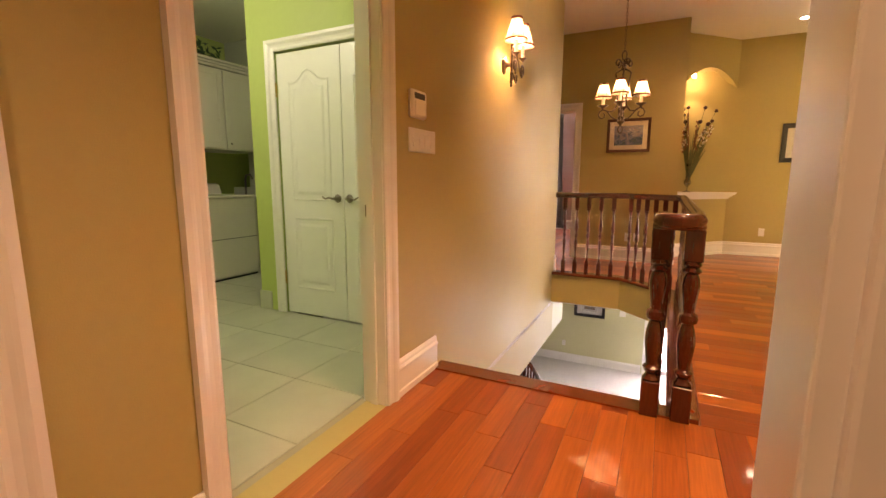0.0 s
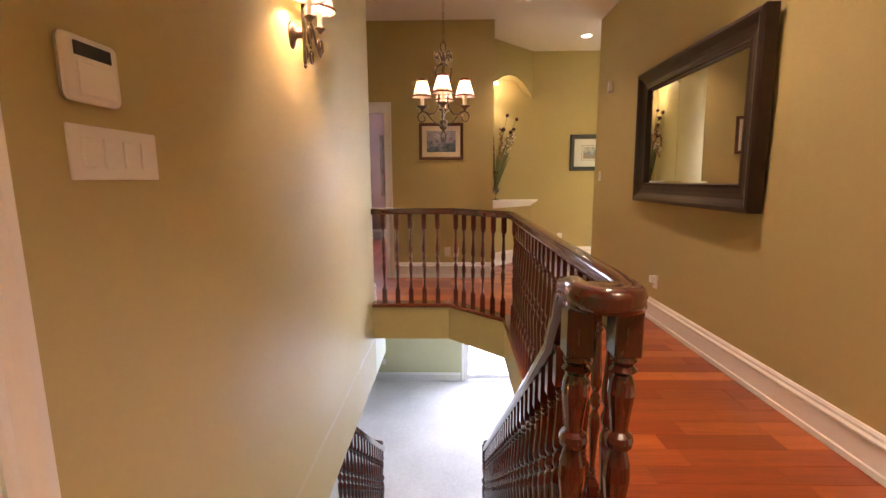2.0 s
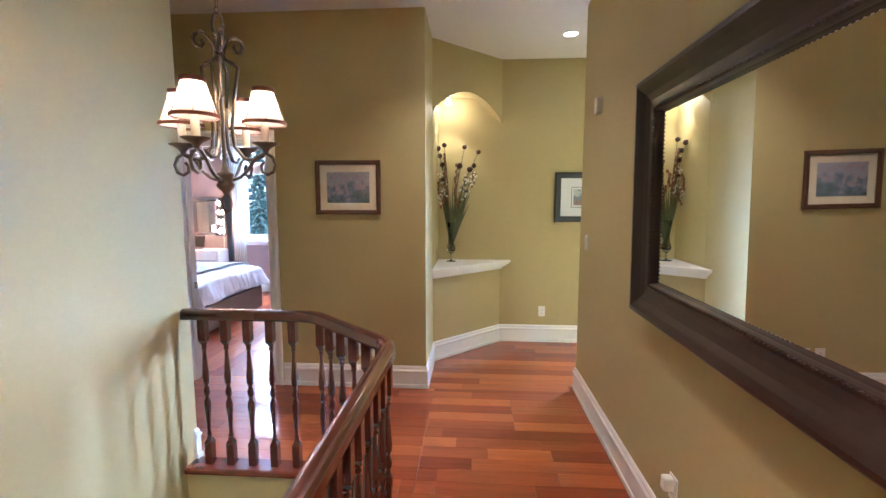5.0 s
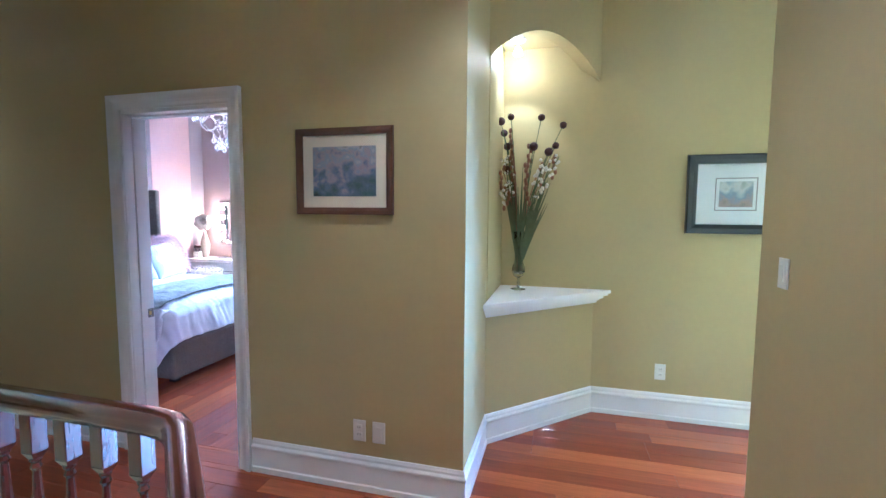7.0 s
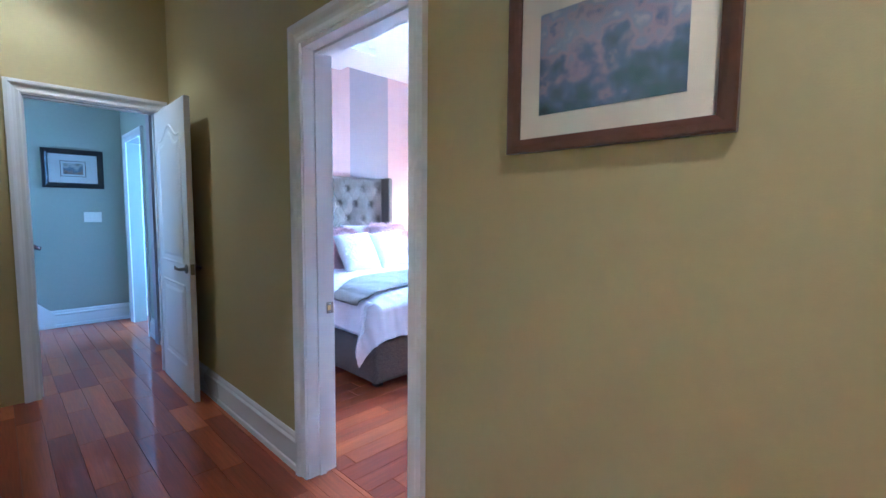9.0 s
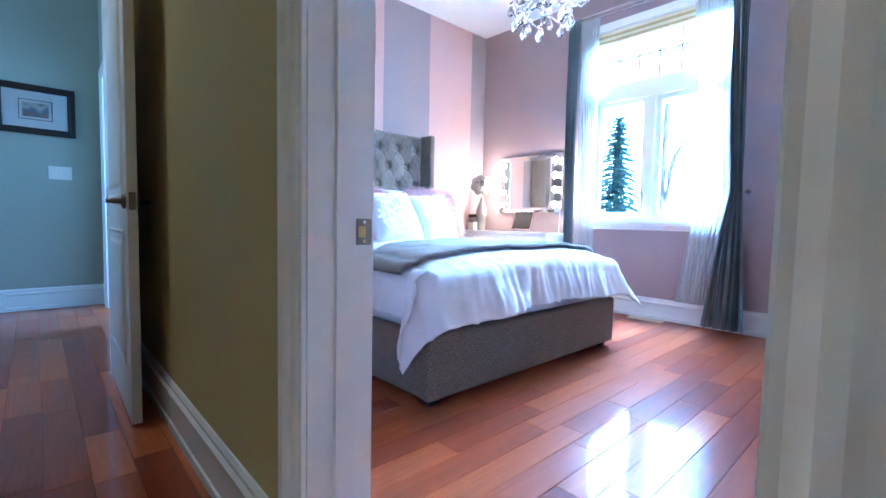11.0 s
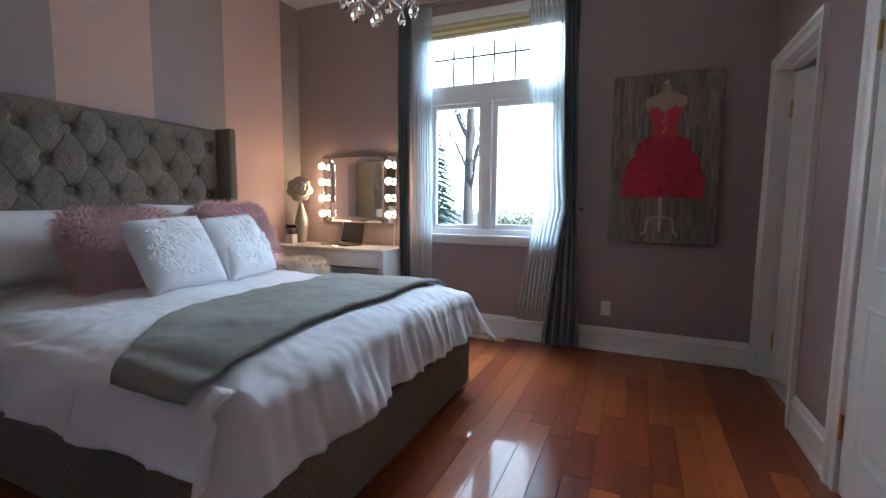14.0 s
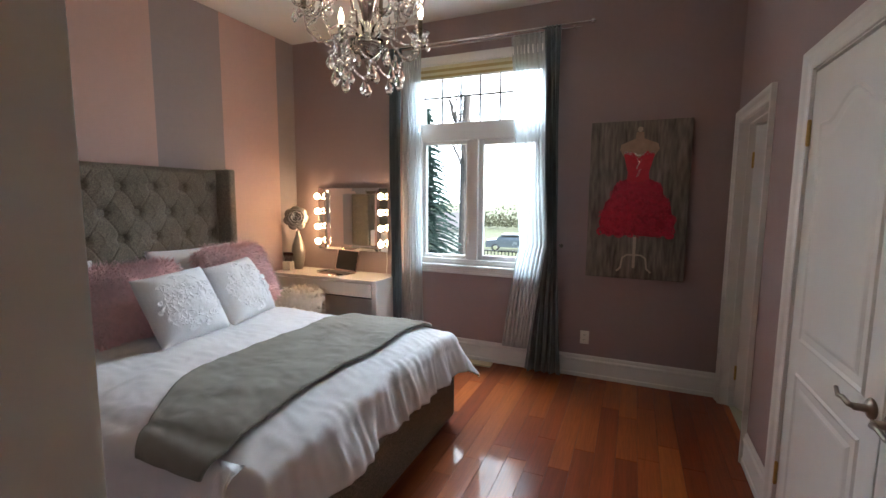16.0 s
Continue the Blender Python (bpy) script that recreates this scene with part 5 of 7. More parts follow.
def curtain(name, label, x_of, y0, z0, z1, folds, amp, material, nx=90, nz=26, thick=0.002):
    """Hanging folds. x_of(z): the left and right edge at a height."""
    e = thing(name, label, "curtain")
    bm = B()
    rows = []
    for j in range(nz + 1):
        z = z1 + (z0 - z1) * j / nz
        a, b = x_of(z)
        row = []
        for i in range(nx + 1):
            s = i / nx
            w = math.sin(s * folds * 2 * math.pi + 0.6 * math.sin(3.1 * s + j * 0.05)) + 0.3 * math.sin(s * folds * 4.6 * math.pi + 1.3)
            am = amp * (0.75 + 0.35 * noise.noise((s * 3, j * 0.12, folds)))
            row.append((a + (b - a) * s + 0.006 * math.sin(j * 0.4 + s * 9), y0 + am * w, z))
        rows.append(row)
    rings(bm, rows, closed=False)
    ob = part("cloth", bm, material, e, smooth=True)
    md = ob.modifiers.new("thick", "SOLIDIFY")
    md.thickness = thick
    return e


def gather(xa, xb, ta, tb, ba, bb, zt=1.14):
    """Edges at the top, at the tie and at the hem."""
    def f(z):
        if z > zt:
            q = ((z - zt) / (2.88 - zt)) ** 0.8
            return ta + (xa - ta) * q, tb + (xb - tb) * q
        q = ((zt - z) / zt) ** 0.7
        return ta + (ba - ta) * q, tb + (bb - tb) * q
    return f


curtain("curtain", "long slate grey curtain drawn aside, tied at mid height", gather(-1.53, -1.40, -1.46, -1.38, -1.62, -1.31), 10.95, 0.035, 2.89, 5, 0.030, M["drape"])
curtain("curtain", "long slate grey curtain hanging at the window side", gather(-2.97, -2.83, -2.95, -2.86, -2.95, -2.83), 10.95, 0.02, 2.89, 5, 0.030, M["drape"])
curtain("sheer_curtain", "thin white sheer curtain drawn aside", gather(-1.82, -1.50, -1.70, -1.44, -1.86, -1.58), 11.005, 0.20, 2.88, 9, 0.014, M["sheer"], thick=0.0006)
curtain("sheer_curtain", "thin white sheer curtain hanging straight", gather(-2.86, -2.66, -2.86, -2.645, -2.88, -2.62), 11.005, 0.12, 2.88, 8, 0.014, M["sheer"], thick=0.0006)
tb = thing("curtain_holdback", "small dark curtain holdback on the wall", "holdback")
part("stem", tube(B(), [(-1.372, BY1, 1.136), (-1.365, 10.99, 1.136), (-1.355, 10.95, 1.14)], 0.007, 8), M["pewter"], tb)
part("knob", ball(B(), (-1.34, 10.955, 1.137), 0.017, 12, 8), M["pewter"], tb, smooth=True)
vent = thing("floor_vent", "small wooden floor vent near the window", "vent", at=(-2.08, 10.985, 0.0))
part("frame", rect_frame(B(), -0.15, 0.15, 0.0, 0.012, 0.003, -0.05, 0.05, 0), M["mount"], vent)
for k in range(7):
    part("slat", box(B(), -0.14, 0.14, -0.045 + k * 0.014, -0.038 + k * 0.014, 0.001, 0.008), M["mount"], vent)

# painting of a dress on a stand
M["canvas"] = mat("streaked_canvas_paint", (0.19, 0.165, 0.145), 0.7, var=0.8, scale=9, stretch=(5, 5, 0.7), bump=0.4, bscale=60, blotch=2.2)
M["dress"] = mat("crimson_impasto", (0.50, 0.018, 0.055), 0.6, var=0.35, scale=30, bump=0.8, bscale=90)
M["dress_deep"] = mat("deep_crimson_paint", (0.36, 0.012, 0.040), 0.6, var=0.35, scale=30)
M["bodice"] = mat("scarlet_paint", (0.58, 0.03, 0.06), 0.6, var=0.2, scale=30, bump=0.4, bscale=90)
M["stand_paint"] = mat("cream_paint", (0.55, 0.47, 0.38), 0.7, var=0.2, scale=30)
M["torso_paint"] = mat("tan_paint", (0.42, 0.30, 0.22), 0.7, var=0.25, scale=20)
art = thing("dress_painting", "canvas painting of a crimson dress on a stand over streaked grey", "painting", at=(-0.785, BY1 - 0.055, 1.51))
AW, AH = 0.72, 1.235
part("canvas", box(B(), -AW / 2, AW / 2, 0.0, 0.053, -AH / 2, AH / 2, 0.004), M["canvas"], art)


def flat(bm, pts, y=-0.001, d=0.003):
    return rings(bm, [[(x, y, z) for x, z in pts], [(x, y - d, z) for x, z in pts]])


part("stand_post", flat(B(), [(-0.010, -0.53), (0.010, -0.53), (0.012, -0.28), (-0.012, -0.28)]), M["stand_paint"], art)
for s in (-1, 1):
    part("stand_foot", tube(B(), [(0, -0.004, -0.425), (s * 0.05, -0.004, -0.425), (s * 0.085, -0.004, -0.45), (s * 0.095, -0.004, -0.53), (s * 0.125, -0.004, -0.56)], 0.007, 6), M["stand_paint"], art)
part("dress_form", flat(B(), [(-0.085, 0.30), (0.085, 0.30), (0.14, 0.40), (0.13, 0.44), (0.03, 0.48), (0.026, 0.53), (-0.026, 0.53), (-0.03, 0.48), (-0.13, 0.44), (-0.14, 0.40)]), M["torso_paint"], art)
part("form_neck", ball(B(), (0, -0.004, 0.55), 0.020, 10, 6), M["stand_paint"], art)
part("bodice", flat(B(), [(-0.085, 0.13), (0.085, 0.13), (0.075, 0.22), (0.11, 0.36), (0.055, 0.385), (0.0, 0.33), (-0.055, 0.385), (-0.11, 0.36), (-0.075, 0.22)], -0.003, 0.004), M["bodice"], art)
bm = B()
rd = random.Random(8)
for k in range(46):
    s = rd.uniform(-1, 1)
    bmesh.ops.create_icosphere(bm, subdivisions=1, radius=0.0055, matrix=Matrix.Translation((s * 0.11, -0.008, 0.350 + 0.030 * abs(s) + rd.uniform(-0.012, 0.012))))
for k in range(16):
    bmesh.ops.create_icosphere(bm, subdivisions=1, radius=0.0065, matrix=Matrix.Translation((rd.uniform(-0.014, 0.014), -0.008, 0.19 + 0.009 * k)))
part("bodice_beads", bm, M["chrome"], art)
skirt = part("skirt", flat(B(), [(-0.25, -0.26), (-0.12, -0.275), (0, -0.265), (0.12, -0.278), (0.25, -0.26), (0.275, -0.17), (0.255, -0.11), (0.23, -0.01), (0.19, 0.03), (0.17, 0.12), (0.09, 0.17), (-0.09, 0.17), (-0.17, 0.12), (-0.19, 0.03), (-0.23, -0.01), (-0.255, -0.11), (-0.275, -0.17)], -0.003, 0.003), M["dress_deep"], art)
bm = B()
for k in range(190):
    z = rd.uniform(-0.265, 0.13)
    hw = 0.262 - 0.46 * max(0, z + 0.13) if z > -0.13 else 0.262
    x = rd.uniform(-hw, hw)
    r = rd.uniform(0.020, 0.038)
    for q in range(3):
        a0 = rd.uniform(0, 6.28)
        rr = r * (1 - 0.28 * q)
        tube(bm, [(x + rr * math.cos(a0 + j * 0.75), -0.008 - 0.002 * q, z + rr * math.sin(a0 + j * 0.75)) for j in range(6)], 0.0042, 4)
part("ruffle_paint", bm, M["dress"], skirt, "piled crimson paint roses")

# ---- bed ----
bed = thing("bed", "wide upholstered charcoal tweed bed with a tufted winged headboard", "bed")
FX, FY0, FY1 = -1.872, 8.187, 9.93
part("side_rail", box(B(), -4.0, FX, FY0, FY0 + 0.06, 0.035, 0.345, 0.022, 3), M["tweed"], bed)
part("side_rail", box(B(), -4.0, FX, FY1 - 0.06, FY1, 0.035, 0.345, 0.022, 3), M["tweed"], bed)
part("foot_rail", box(B(), FX - 0.06, FX + 0.004, FY0 - 0.003, FY1 + 0.003, 0.035, 0.348, 0.022, 3), M["tweed"], bed)
part("slat_base", box(B(), -4.0, FX - 0.06, FY0 + 0.06, FY1 - 0.06, 0.20, 0.30), M["dark_plastic"], bed)
for x in (-3.9, FX - 0.07):
    for y in (FY0 + 0.07, FY1 - 0.07):
        part("foot", box(B(), x - 0.03, x + 0.03, y - 0.03, y + 0.03, 0.0, 0.036), M["dark_plastic"], bed)
HY0, HY1, HZ = 8.165, 9.945, 1.74
HXB, HXF = -4.19, -4.09
bm = B()
NY, NZ = 320, 220
TY, TZ = 0.235, 0.37
grid = []
for j in range(NZ + 1):
    z = 0.30 + (HZ - 0.30) * j / NZ
    row = []
    for i in range(NY + 1):
        y = HY0 + (HY1 - HY0) * i / NY
        u, v = (y - 9.155) / TY, (z - 1.59) / TZ
        a, b = (u + v) / 1.0, (u - v) / 1.0
        fa, fb = abs(a - round(a)), abs(b - round(b))
        seam = min(fa, fb)
        puff = 0.74 + 0.26 * min(1.0, seam / 0.030) ** 0.6
        rr = math.hypot((a - round(a) + b - round(b)) / 2 * TY, (a - round(a) - b + round(b)) / 2 * TZ)
        pit = 1.25 * math.exp(-(rr / 0.030) ** 2) + 0.95 * math.exp(-rr / 0.060)
        edge = min(1.0, min(y - HY0, HY1 - y, HZ - z) / 0.03)
        row.append((HXF + (0.046 * puff - 0.034 * pit) * max(edge, 0) ** 0.6, y, z))
    grid.append(row)
rings(bm, grid, closed=False)
hb = part("headboard_panel", bm, M["tweed"], bed, "deeply tufted charcoal headboard", smooth=True)
part("headboard_frame", box(B(), HXB, HXF + 0.004, HY0 - 0.01, HY1 + 0.01, 0.05, HZ + 0.004, 0.02, 3), M["tweed"], bed)
bt = None
for a in range(-12, 13):
    for b in range(-12, 13):
        u, v = (a + b) / 2, (a - b) / 2
        y, z = 9.155 + u * TY, 1.59 + v * TZ
        if HY0 + 0.05 < y < HY1 - 0.05 and 0.75 < z < HZ - 0.05:
            if bt is None:
                bt = part("button", ball(B(), (0, 0, 0), 0.015, 10, 6), M["tweed"], hb, smooth=True)
                bt.matrix_local = pose(HXF - 0.020, y, z)
            else:
                again(bt, hb, pose(HXF - 0.020, y, z))
for y0, y1 in ((HY0 - 0.075, HY0 - 0.008), (HY1 + 0.008, HY1 + 0.075)):
    part("headboard_wing", box(B(), HXB, HXF + 0.155, y0, y1, 0.03, HZ + 0.012, 0.018, 3), M["tweed"], bed)

MX0, MY0, MY1, MT = -4.05, FY0 + 0.05, FY1 - 0.05, 0.665
mattress = thing("mattress", "thick white mattress on the bed", "mattress")
part("body", box(B(), MX0 + 0.02, FX - 0.05, MY0 + 0.02, MY1 - 0.02, 0.301, MT - 0.05, 0.05, 4), M["linen"], mattress, smooth=True)


def drape(x, y, lift, xe, ya, yb, flare=0.30, wav=1.0):
    """A place on cloth laid flat over the bed: what overhangs goes round the edge and down in folds."""
    dx = max(0.0, x - xe)
    dy = ya - y if y < ya else (y - yb if y > yb else 0.0)
    sy = -1 if y < ya else 1
    d = math.hypot(dx, dy)
    bx, by = min(x, xe), min(max(y, ya), yb)
    top = MT + lift + 0.035 * (1 - ((by - (ya + yb) / 2) / ((yb - ya) / 2)) ** 2) ** 1.0
    top += 0.014 * noise.noise((x * 3.0, y * 3.0, 1.0)) + 0.010 * noise.noise((x * 8, y * 5, 4.0)) + 0.009 * abs(noise.noise((x * 9, y * 17, 6.0)))
    if d < 1e-6:
        q = 0.05
        e = min(xe - x, y - ya, yb - y)
        return (x, y, top - 0.035 * math.exp(-max(e, 0) / q))
    ux, uy = dx / d, sy * dy / d
    r = 0.085
    d *= 1 + (0.15 if y > yb else 0.42) * min(dx, dy) / d
    if y > yb:
        flare = flare + 0.45 * min(dx, dy) / d
    if d < r * 1.57:
        out, drop = r * math.sin(d / r), r * (1 - math.cos(d / r))
    else:
        out, drop = r + (d - r * 1.57) * flare, r + (d - r * 1.57) * math.sqrt(max(0.05, 1 - flare * flare))
    along = y if dx > dy else x
    k = min(1.0, max(0.0, d - 0.02) / 0.22)
    f1, f2 = abs(math.sin(along * 17 + 2.6 * math.sin(along * 4.1) + d * 1.2)), abs(math.sin(along * 31 + 3 * math.sin(along * 6.3) - d))
    w = (0.5 - f1 ** 0.7) * 0.017 * (0.6 + 1.2 * abs(noise.noise((along * 2.2, 5.0, 1.0)))) + (0.5 - f2 ** 0.8) * 0.014 * noise.noise((along * 4, 1.0, 2.0)) * 2 + 0.034 * noise.noise((along * 5, d * 2.5, 3.0)) + 0.010 * noise.noise((along * 22, d * 5, 9.0))
    w *= k * wav * (0.7 if dy > dx else 1.7)
    corner = min(dx, dy) / max(d, 1e-6)
    out += w * (1 - 0.6 * corner)
    if y < ya:
        # the near corner falls back against the bed's side
        return (bx + ux * (out + lift) * (1 - 0.8 * corner) - 0.20 * corner, by + uy * (out + lift), top - 0.035 - drop + lift * 0.2)
    return (bx + ux * (out + lift), by + uy * (out + lift), top - 0.035 - drop + lift * 0.2)


duvet = thing("duvet", "rumpled white cotton duvet that hangs over the bed's sides", "duvet")
bm = B()
rows = []
NXD, NYD = 150, 170
for i in range(NXD + 1):
    x = -3.72 + (FX - 0.06 + 0.315 + 3.72) * i / NXD
    row = []
    for j in range(NYD + 1):
        s = j / NYD
        y = FY0 + 0.04 - 0.27 + (FY1 - FY0 - 0.08 + 0.56) * s
        p = drape(x, y, 0.0, FX - 0.06, FY0 + 0.04, FY1 - 0.04)
        row.append((p[0], p[1], max(p[2], 0.03)))
    rows.append(row)
rings(bm, rows, closed=False)
dv = part("cover", bm, M["linen"], duvet, smooth=True)
md = dv.modifiers.new("thick", "SOLIDIFY")
md.thickness, md.offset = 0.012, -1
bm = B()
rows = []
for i in range(13):
    a = math.pi * i / 12
    rows.append([(-3.72 + 0.05 - 0.07 * math.sin(a), y, MT + 0.03 + 0.035 * (1 - ((y - 9.115) / 0.90) ** 2) - 0.028 * math.cos(a) + 0.006 * noise.noise((y * 6, i, 2))) for y in [FY0 + 0.03 + (FY1 - FY0 - 0.06) * j / 60 for j in range(61)]])
rings(bm, rows, closed=False)
part("turned_edge", bm, M["linen"], duvet, smooth=True)

throw = thing("throw_blanket", "soft grey fleece throw folded across the foot of the bed", "blanket")
bm = B()
rows = []
for i in range(46):
    s = i / 45
    row = []
    for j in range(131):
        t = j / 130
        y = 8.13 + (9.89 - 8.13) * t
        xa = -2.62 + 0.30 * max(0.0, (8.58 - y) / 0.47) ** 1.3 + 0.012 * math.sin(y * 5)
        x = xa + (-2.03 + 0.01 * math.sin(y * 7) - xa) * s
        p = drape(x, y, 0.016, FX - 0.06, FY0 + 0.04, FY1 - 0.04, wav=0.7)
        row.append((p[0], p[1], p[2] + 0.006 + 0.008 * noise.noise((x * 5, y * 5, 7)) * (1 if y > FY0 else 0.3)))
    rows.append(row)
rings(bm, rows, closed=False)
tv = part("fleece", bm, M["throw"], throw, smooth=True)
md = tv.modifiers.new("thick", "SOLIDIFY")
md.thickness, md.offset = 0.014, 1


def pillow_bm(w, h, d, n=22, sag=0.02, seed=0, petals=False):
    """A stuffed cushion, standing in the plane (x, z), thick along y."""
    bm = B()
    for s in (-1, 1):
        rows = []
        for j in range(n + 1):
            v = 2 * j / n - 1
            row = []
            for i in range(n + 1):
                u = 2 * i / n - 1
                pinch = 1 - (0.035 if petals else 0.08) * (1 - abs(u) ** 2) * abs(v) ** 3
                pinch2 = 1 - (0.035 if petals else 0.08) * (1 - abs(v) ** 2) * abs(u) ** 3
                t = max(0.0, (1 - u ** 4) * (1 - v ** 4)) ** 0.55
                t *= 1 + 0.10 * noise.noise((u * 2 + seed, v * 2, s))
                up = 0.0
                if petals and s < 0:
                    near = noise.voronoi((u * 5.5, v * 5.5, seed))[0]
                    up = 0.006 * max(0.0, near[1] - near[0]) * max(0.0, min(1.0, 1.6 - 1.5 * math.hypot(u, v)))
                    up += 0.005 * noise.noise((u * 17, v * 17, seed)) * max(0.0, 1 - math.hypot(u, v))
                row.append((u * w / 2 * pinch2, s * (d / 2 * t + up), v * h / 2 * pinch - sag * (1 - v) * 0.0))
            rows.append(row)
        rings(bm, rows, closed=False)
    bmesh.ops.remove_doubles(bm, verts=bm.verts, dist=0.0008)
    return bm


def fur(bm_src, count, length, seed, lean=(0, 0, -0.5), width=0.0024):
    """Tufts of hair over a surface, as tapered blades in one mesh."""
    rf = random.Random(seed)
    bm_src.faces.ensure_lookup_table()
    faces = list(bm_src.faces)
    areas = [f.calc_area() for f in faces]
    bm_src.normal_update()
    verts, polys = [], []
    for f in rf.choices(faces, areas, k=count):
        c = Vector((0, 0, 0))
        ws = [rf.random() for _ in f.verts]
        for w_, v in zip(ws, f.verts):
            c += v.co * (w_ / sum(ws))
        nrm = f.normal if f.normal.dot(c) > 0 else -f.normal
        d = (nrm + Vector((rf.uniform(-0.7, 0.7), rf.uniform(-0.7, 0.7), rf.uniform(-0.7, 0.7))) + Vector(lean)).normalized()
        s = d.cross(nrm)
        s = (s.normalized() if s.length > 0.01 else d.orthogonal().normalized()) * width
        l = length * rf.uniform(0.6, 1.2)
        base = len(verts)
        m = c + (nrm * 0.6 + d * 0.4) * l * 0.5
        verts += [c - s, c + s, m + s * 0.7, m - s * 0.7, c + d * l]
        polys += [(base, base + 1, base + 2, base + 3), (base + 3, base + 2, base + 4)]
    me = bpy.data.meshes.new("fur")
    me.from_pydata([tuple(v) for v in verts], [], polys)
    return me


def petal_spray(w, h, d, seed, count=190):
    """Small curled cloth petals sewn over the middle of a cushion's front."""
    rp = random.Random(seed)
    verts, polys = [], []
    for k in range(count):
        r, a = 0.78 * math.sqrt(rp.random()), rp.uniform(0, 2 * math.pi)
        u, v = r * math.cos(a), r * math.sin(a)
        t = max(0.0, (1 - u ** 4) * (1 - v ** 4)) ** 0.55
        c = Vector((u * w / 2, -d / 2 * t - 0.004, v * h / 2))
        turn, tilt, size = rp.uniform(0, 2 * math.pi), rp.uniform(0.30, 1.05), rp.uniform(0.022, 0.038)
        m = Matrix.Rotation(turn, 3, "Y") @ Matrix.Rotation(-tilt, 3, "X")
        base = len(verts)
        for x, z, y in ((-0.25, 0, 0), (0.25, 0, 0), (0.62, 0.55, -0.16), (0.42, 1.05, -0.05), (0, 1.2, 0.08), (-0.42, 1.05, -0.05), (-0.62, 0.55, -0.16), (0, 0.55, 0.10)):
            p = c + m @ Vector((x * size, y * size, z * size))
            verts.append((p.x, min(p.y, c.y + 0.004), p.z))
        polys += [(base + 7, base + i, base + (i + 1) % 7) for i in range(7)]
    me = bpy.data.meshes.new("petals")
    me.from_pydata(verts, [], polys)
    return me


def cushion(name, label, w, h, d, m, material, furry=None, seed=1, petals=False):
    e = thing(name, label, "cushion")
    e.matrix_world = m
    bm = pillow_bm(w, h, d, 48 if petals else 26, seed=seed, petals=petals)
    if furry:
        bmesh.ops.recalc_face_normals(bm, faces=bm.faces)
        me = fur(bm, furry, 0.082, seed, lean=(0, 0, -0.75), width=0.0024)
        me.materials.append(material)
        o = new("fur", me)
        o.parent = e
        tagged(o, kind="stuff")
    part("cover", bm, material, e, smooth=True)
    if petals:
        me = petal_spray(w, h, d, seed)
        me.materials.append(material)
        o = tagged(new("petals", me), kind="stuff")
        o.parent = e
        md = o.modifiers.new("thick", "SOLIDIFY")
        md.thickness = 0.0015
    return e


def lean_pose(x, y, z, tilt, turn=0.0):
    """A cushion that faces the foot of the bed, leaning back by tilt degrees."""
    return pose(x, y, z, 0, 0, 90 + turn) @ pose(0, 0, 0, -tilt, 0, 0)


TOPZ = MT + 0.03
for y, z in ((8.55, 0.90), (9.62, 0.90)):
    cushion("bed_pillow", "plump white cotton bed pillow against the headboard", 0.74, 0.46, 0.22, lean_pose(-3.90, y, z, 26), M["linen"], seed=int(y * 10))
cushion("bed_pillow", "white cotton sham leaning behind the fur cushions", 0.72, 0.46, 0.16, lean_pose(-3.74, 9.50, 0.94, 24, 3), M["linen"], seed=31)
cushion("fur_cushion", "dusty pink long-haired fur cushion", 0.54, 0.44, 0.17, lean_pose(-3.53, 8.90, 0.885, 30, -3), M["pink_fur"], 32000, 11)
cushion("fur_cushion", "dusty pink long-haired fur cushion", 0.54, 0.44, 0.17, lean_pose(-3.55, 9.66, 0.925, 28, 4), M["pink_fur"], 32000, 12)
cushion("petal_cushion", "square white cushion with raised fabric petals", 0.43, 0.43, 0.16, lean_pose(-3.20, 8.95, 0.885, 31, -3) @ pose(0, 0, 0, 0, -4, 0), M["linen"], None, 21, True)
cushion("petal_cushion", "square white cushion with raised fabric petals", 0.43, 0.43, 0.16, lean_pose(-3.27, 9.43, 0.885, 29, 6) @ pose(0, 0, 0, 0, -4, 0), M["linen"], None, 22, True)

# ---- vanity corner ----
desk = thing("vanity_desk", "white lacquered vanity desk with a wide drawer", "desk")
DX0, DX1, DY0, DY1 = -4.19, -2.93, 10.62, 11.05
part("top", box(B(), DX0, DX1, DY0, DY1, 0.735, 0.765, 0.004), M["white_gloss"], desk)
for x in (DX0, DX1 - 0.05):
    part("side_panel", box(B(), x, x + 0.05, DY0 + 0.01, DY1, 0.0, 0.735, 0.003), M["white_gloss"], desk)
dr = part("drawer", box(B(), DX0 + 0.055, DX1 - 0.055, DY0 + 0.006, DY1 - 0.03, 0.60, 0.73, 0.003), M["white_gloss"], desk)
part("drawer_seam", box(B(), DX0 + 0.055, DX1 - 0.055, DY0 + 0.012, DY0 + 0.02, 0.590, 0.598), M["dark_plastic"], dr)
part("back_panel", box(B(), DX0 + 0.055, DX1 - 0.055, DY1 - 0.025, DY1 - 0.01, 0.25, 0.735), M["white_gloss"], desk)
stool = thing("fur_stool", "low stool under a cream fur cover at the vanity", "stool", at=(-3.62, 10.42, 0))
bm = lathe(B(), [(0.20, 0.40), (0.22, 0.43), (0.22, 0.60), (0.19, 0.655), (0.10, 0.67), (0.01, 0.672)], 20)
bmesh.ops.recalc_face_normals(bm, faces=bm.faces)
me = fur(bm, 3500, 0.05, 41)
me.materials.append(M["white_fur"])
o = tagged(new("fur", me), kind="stuff")
o.parent = stool
part("seat", bm, M["white_fur"], stool, smooth=True)
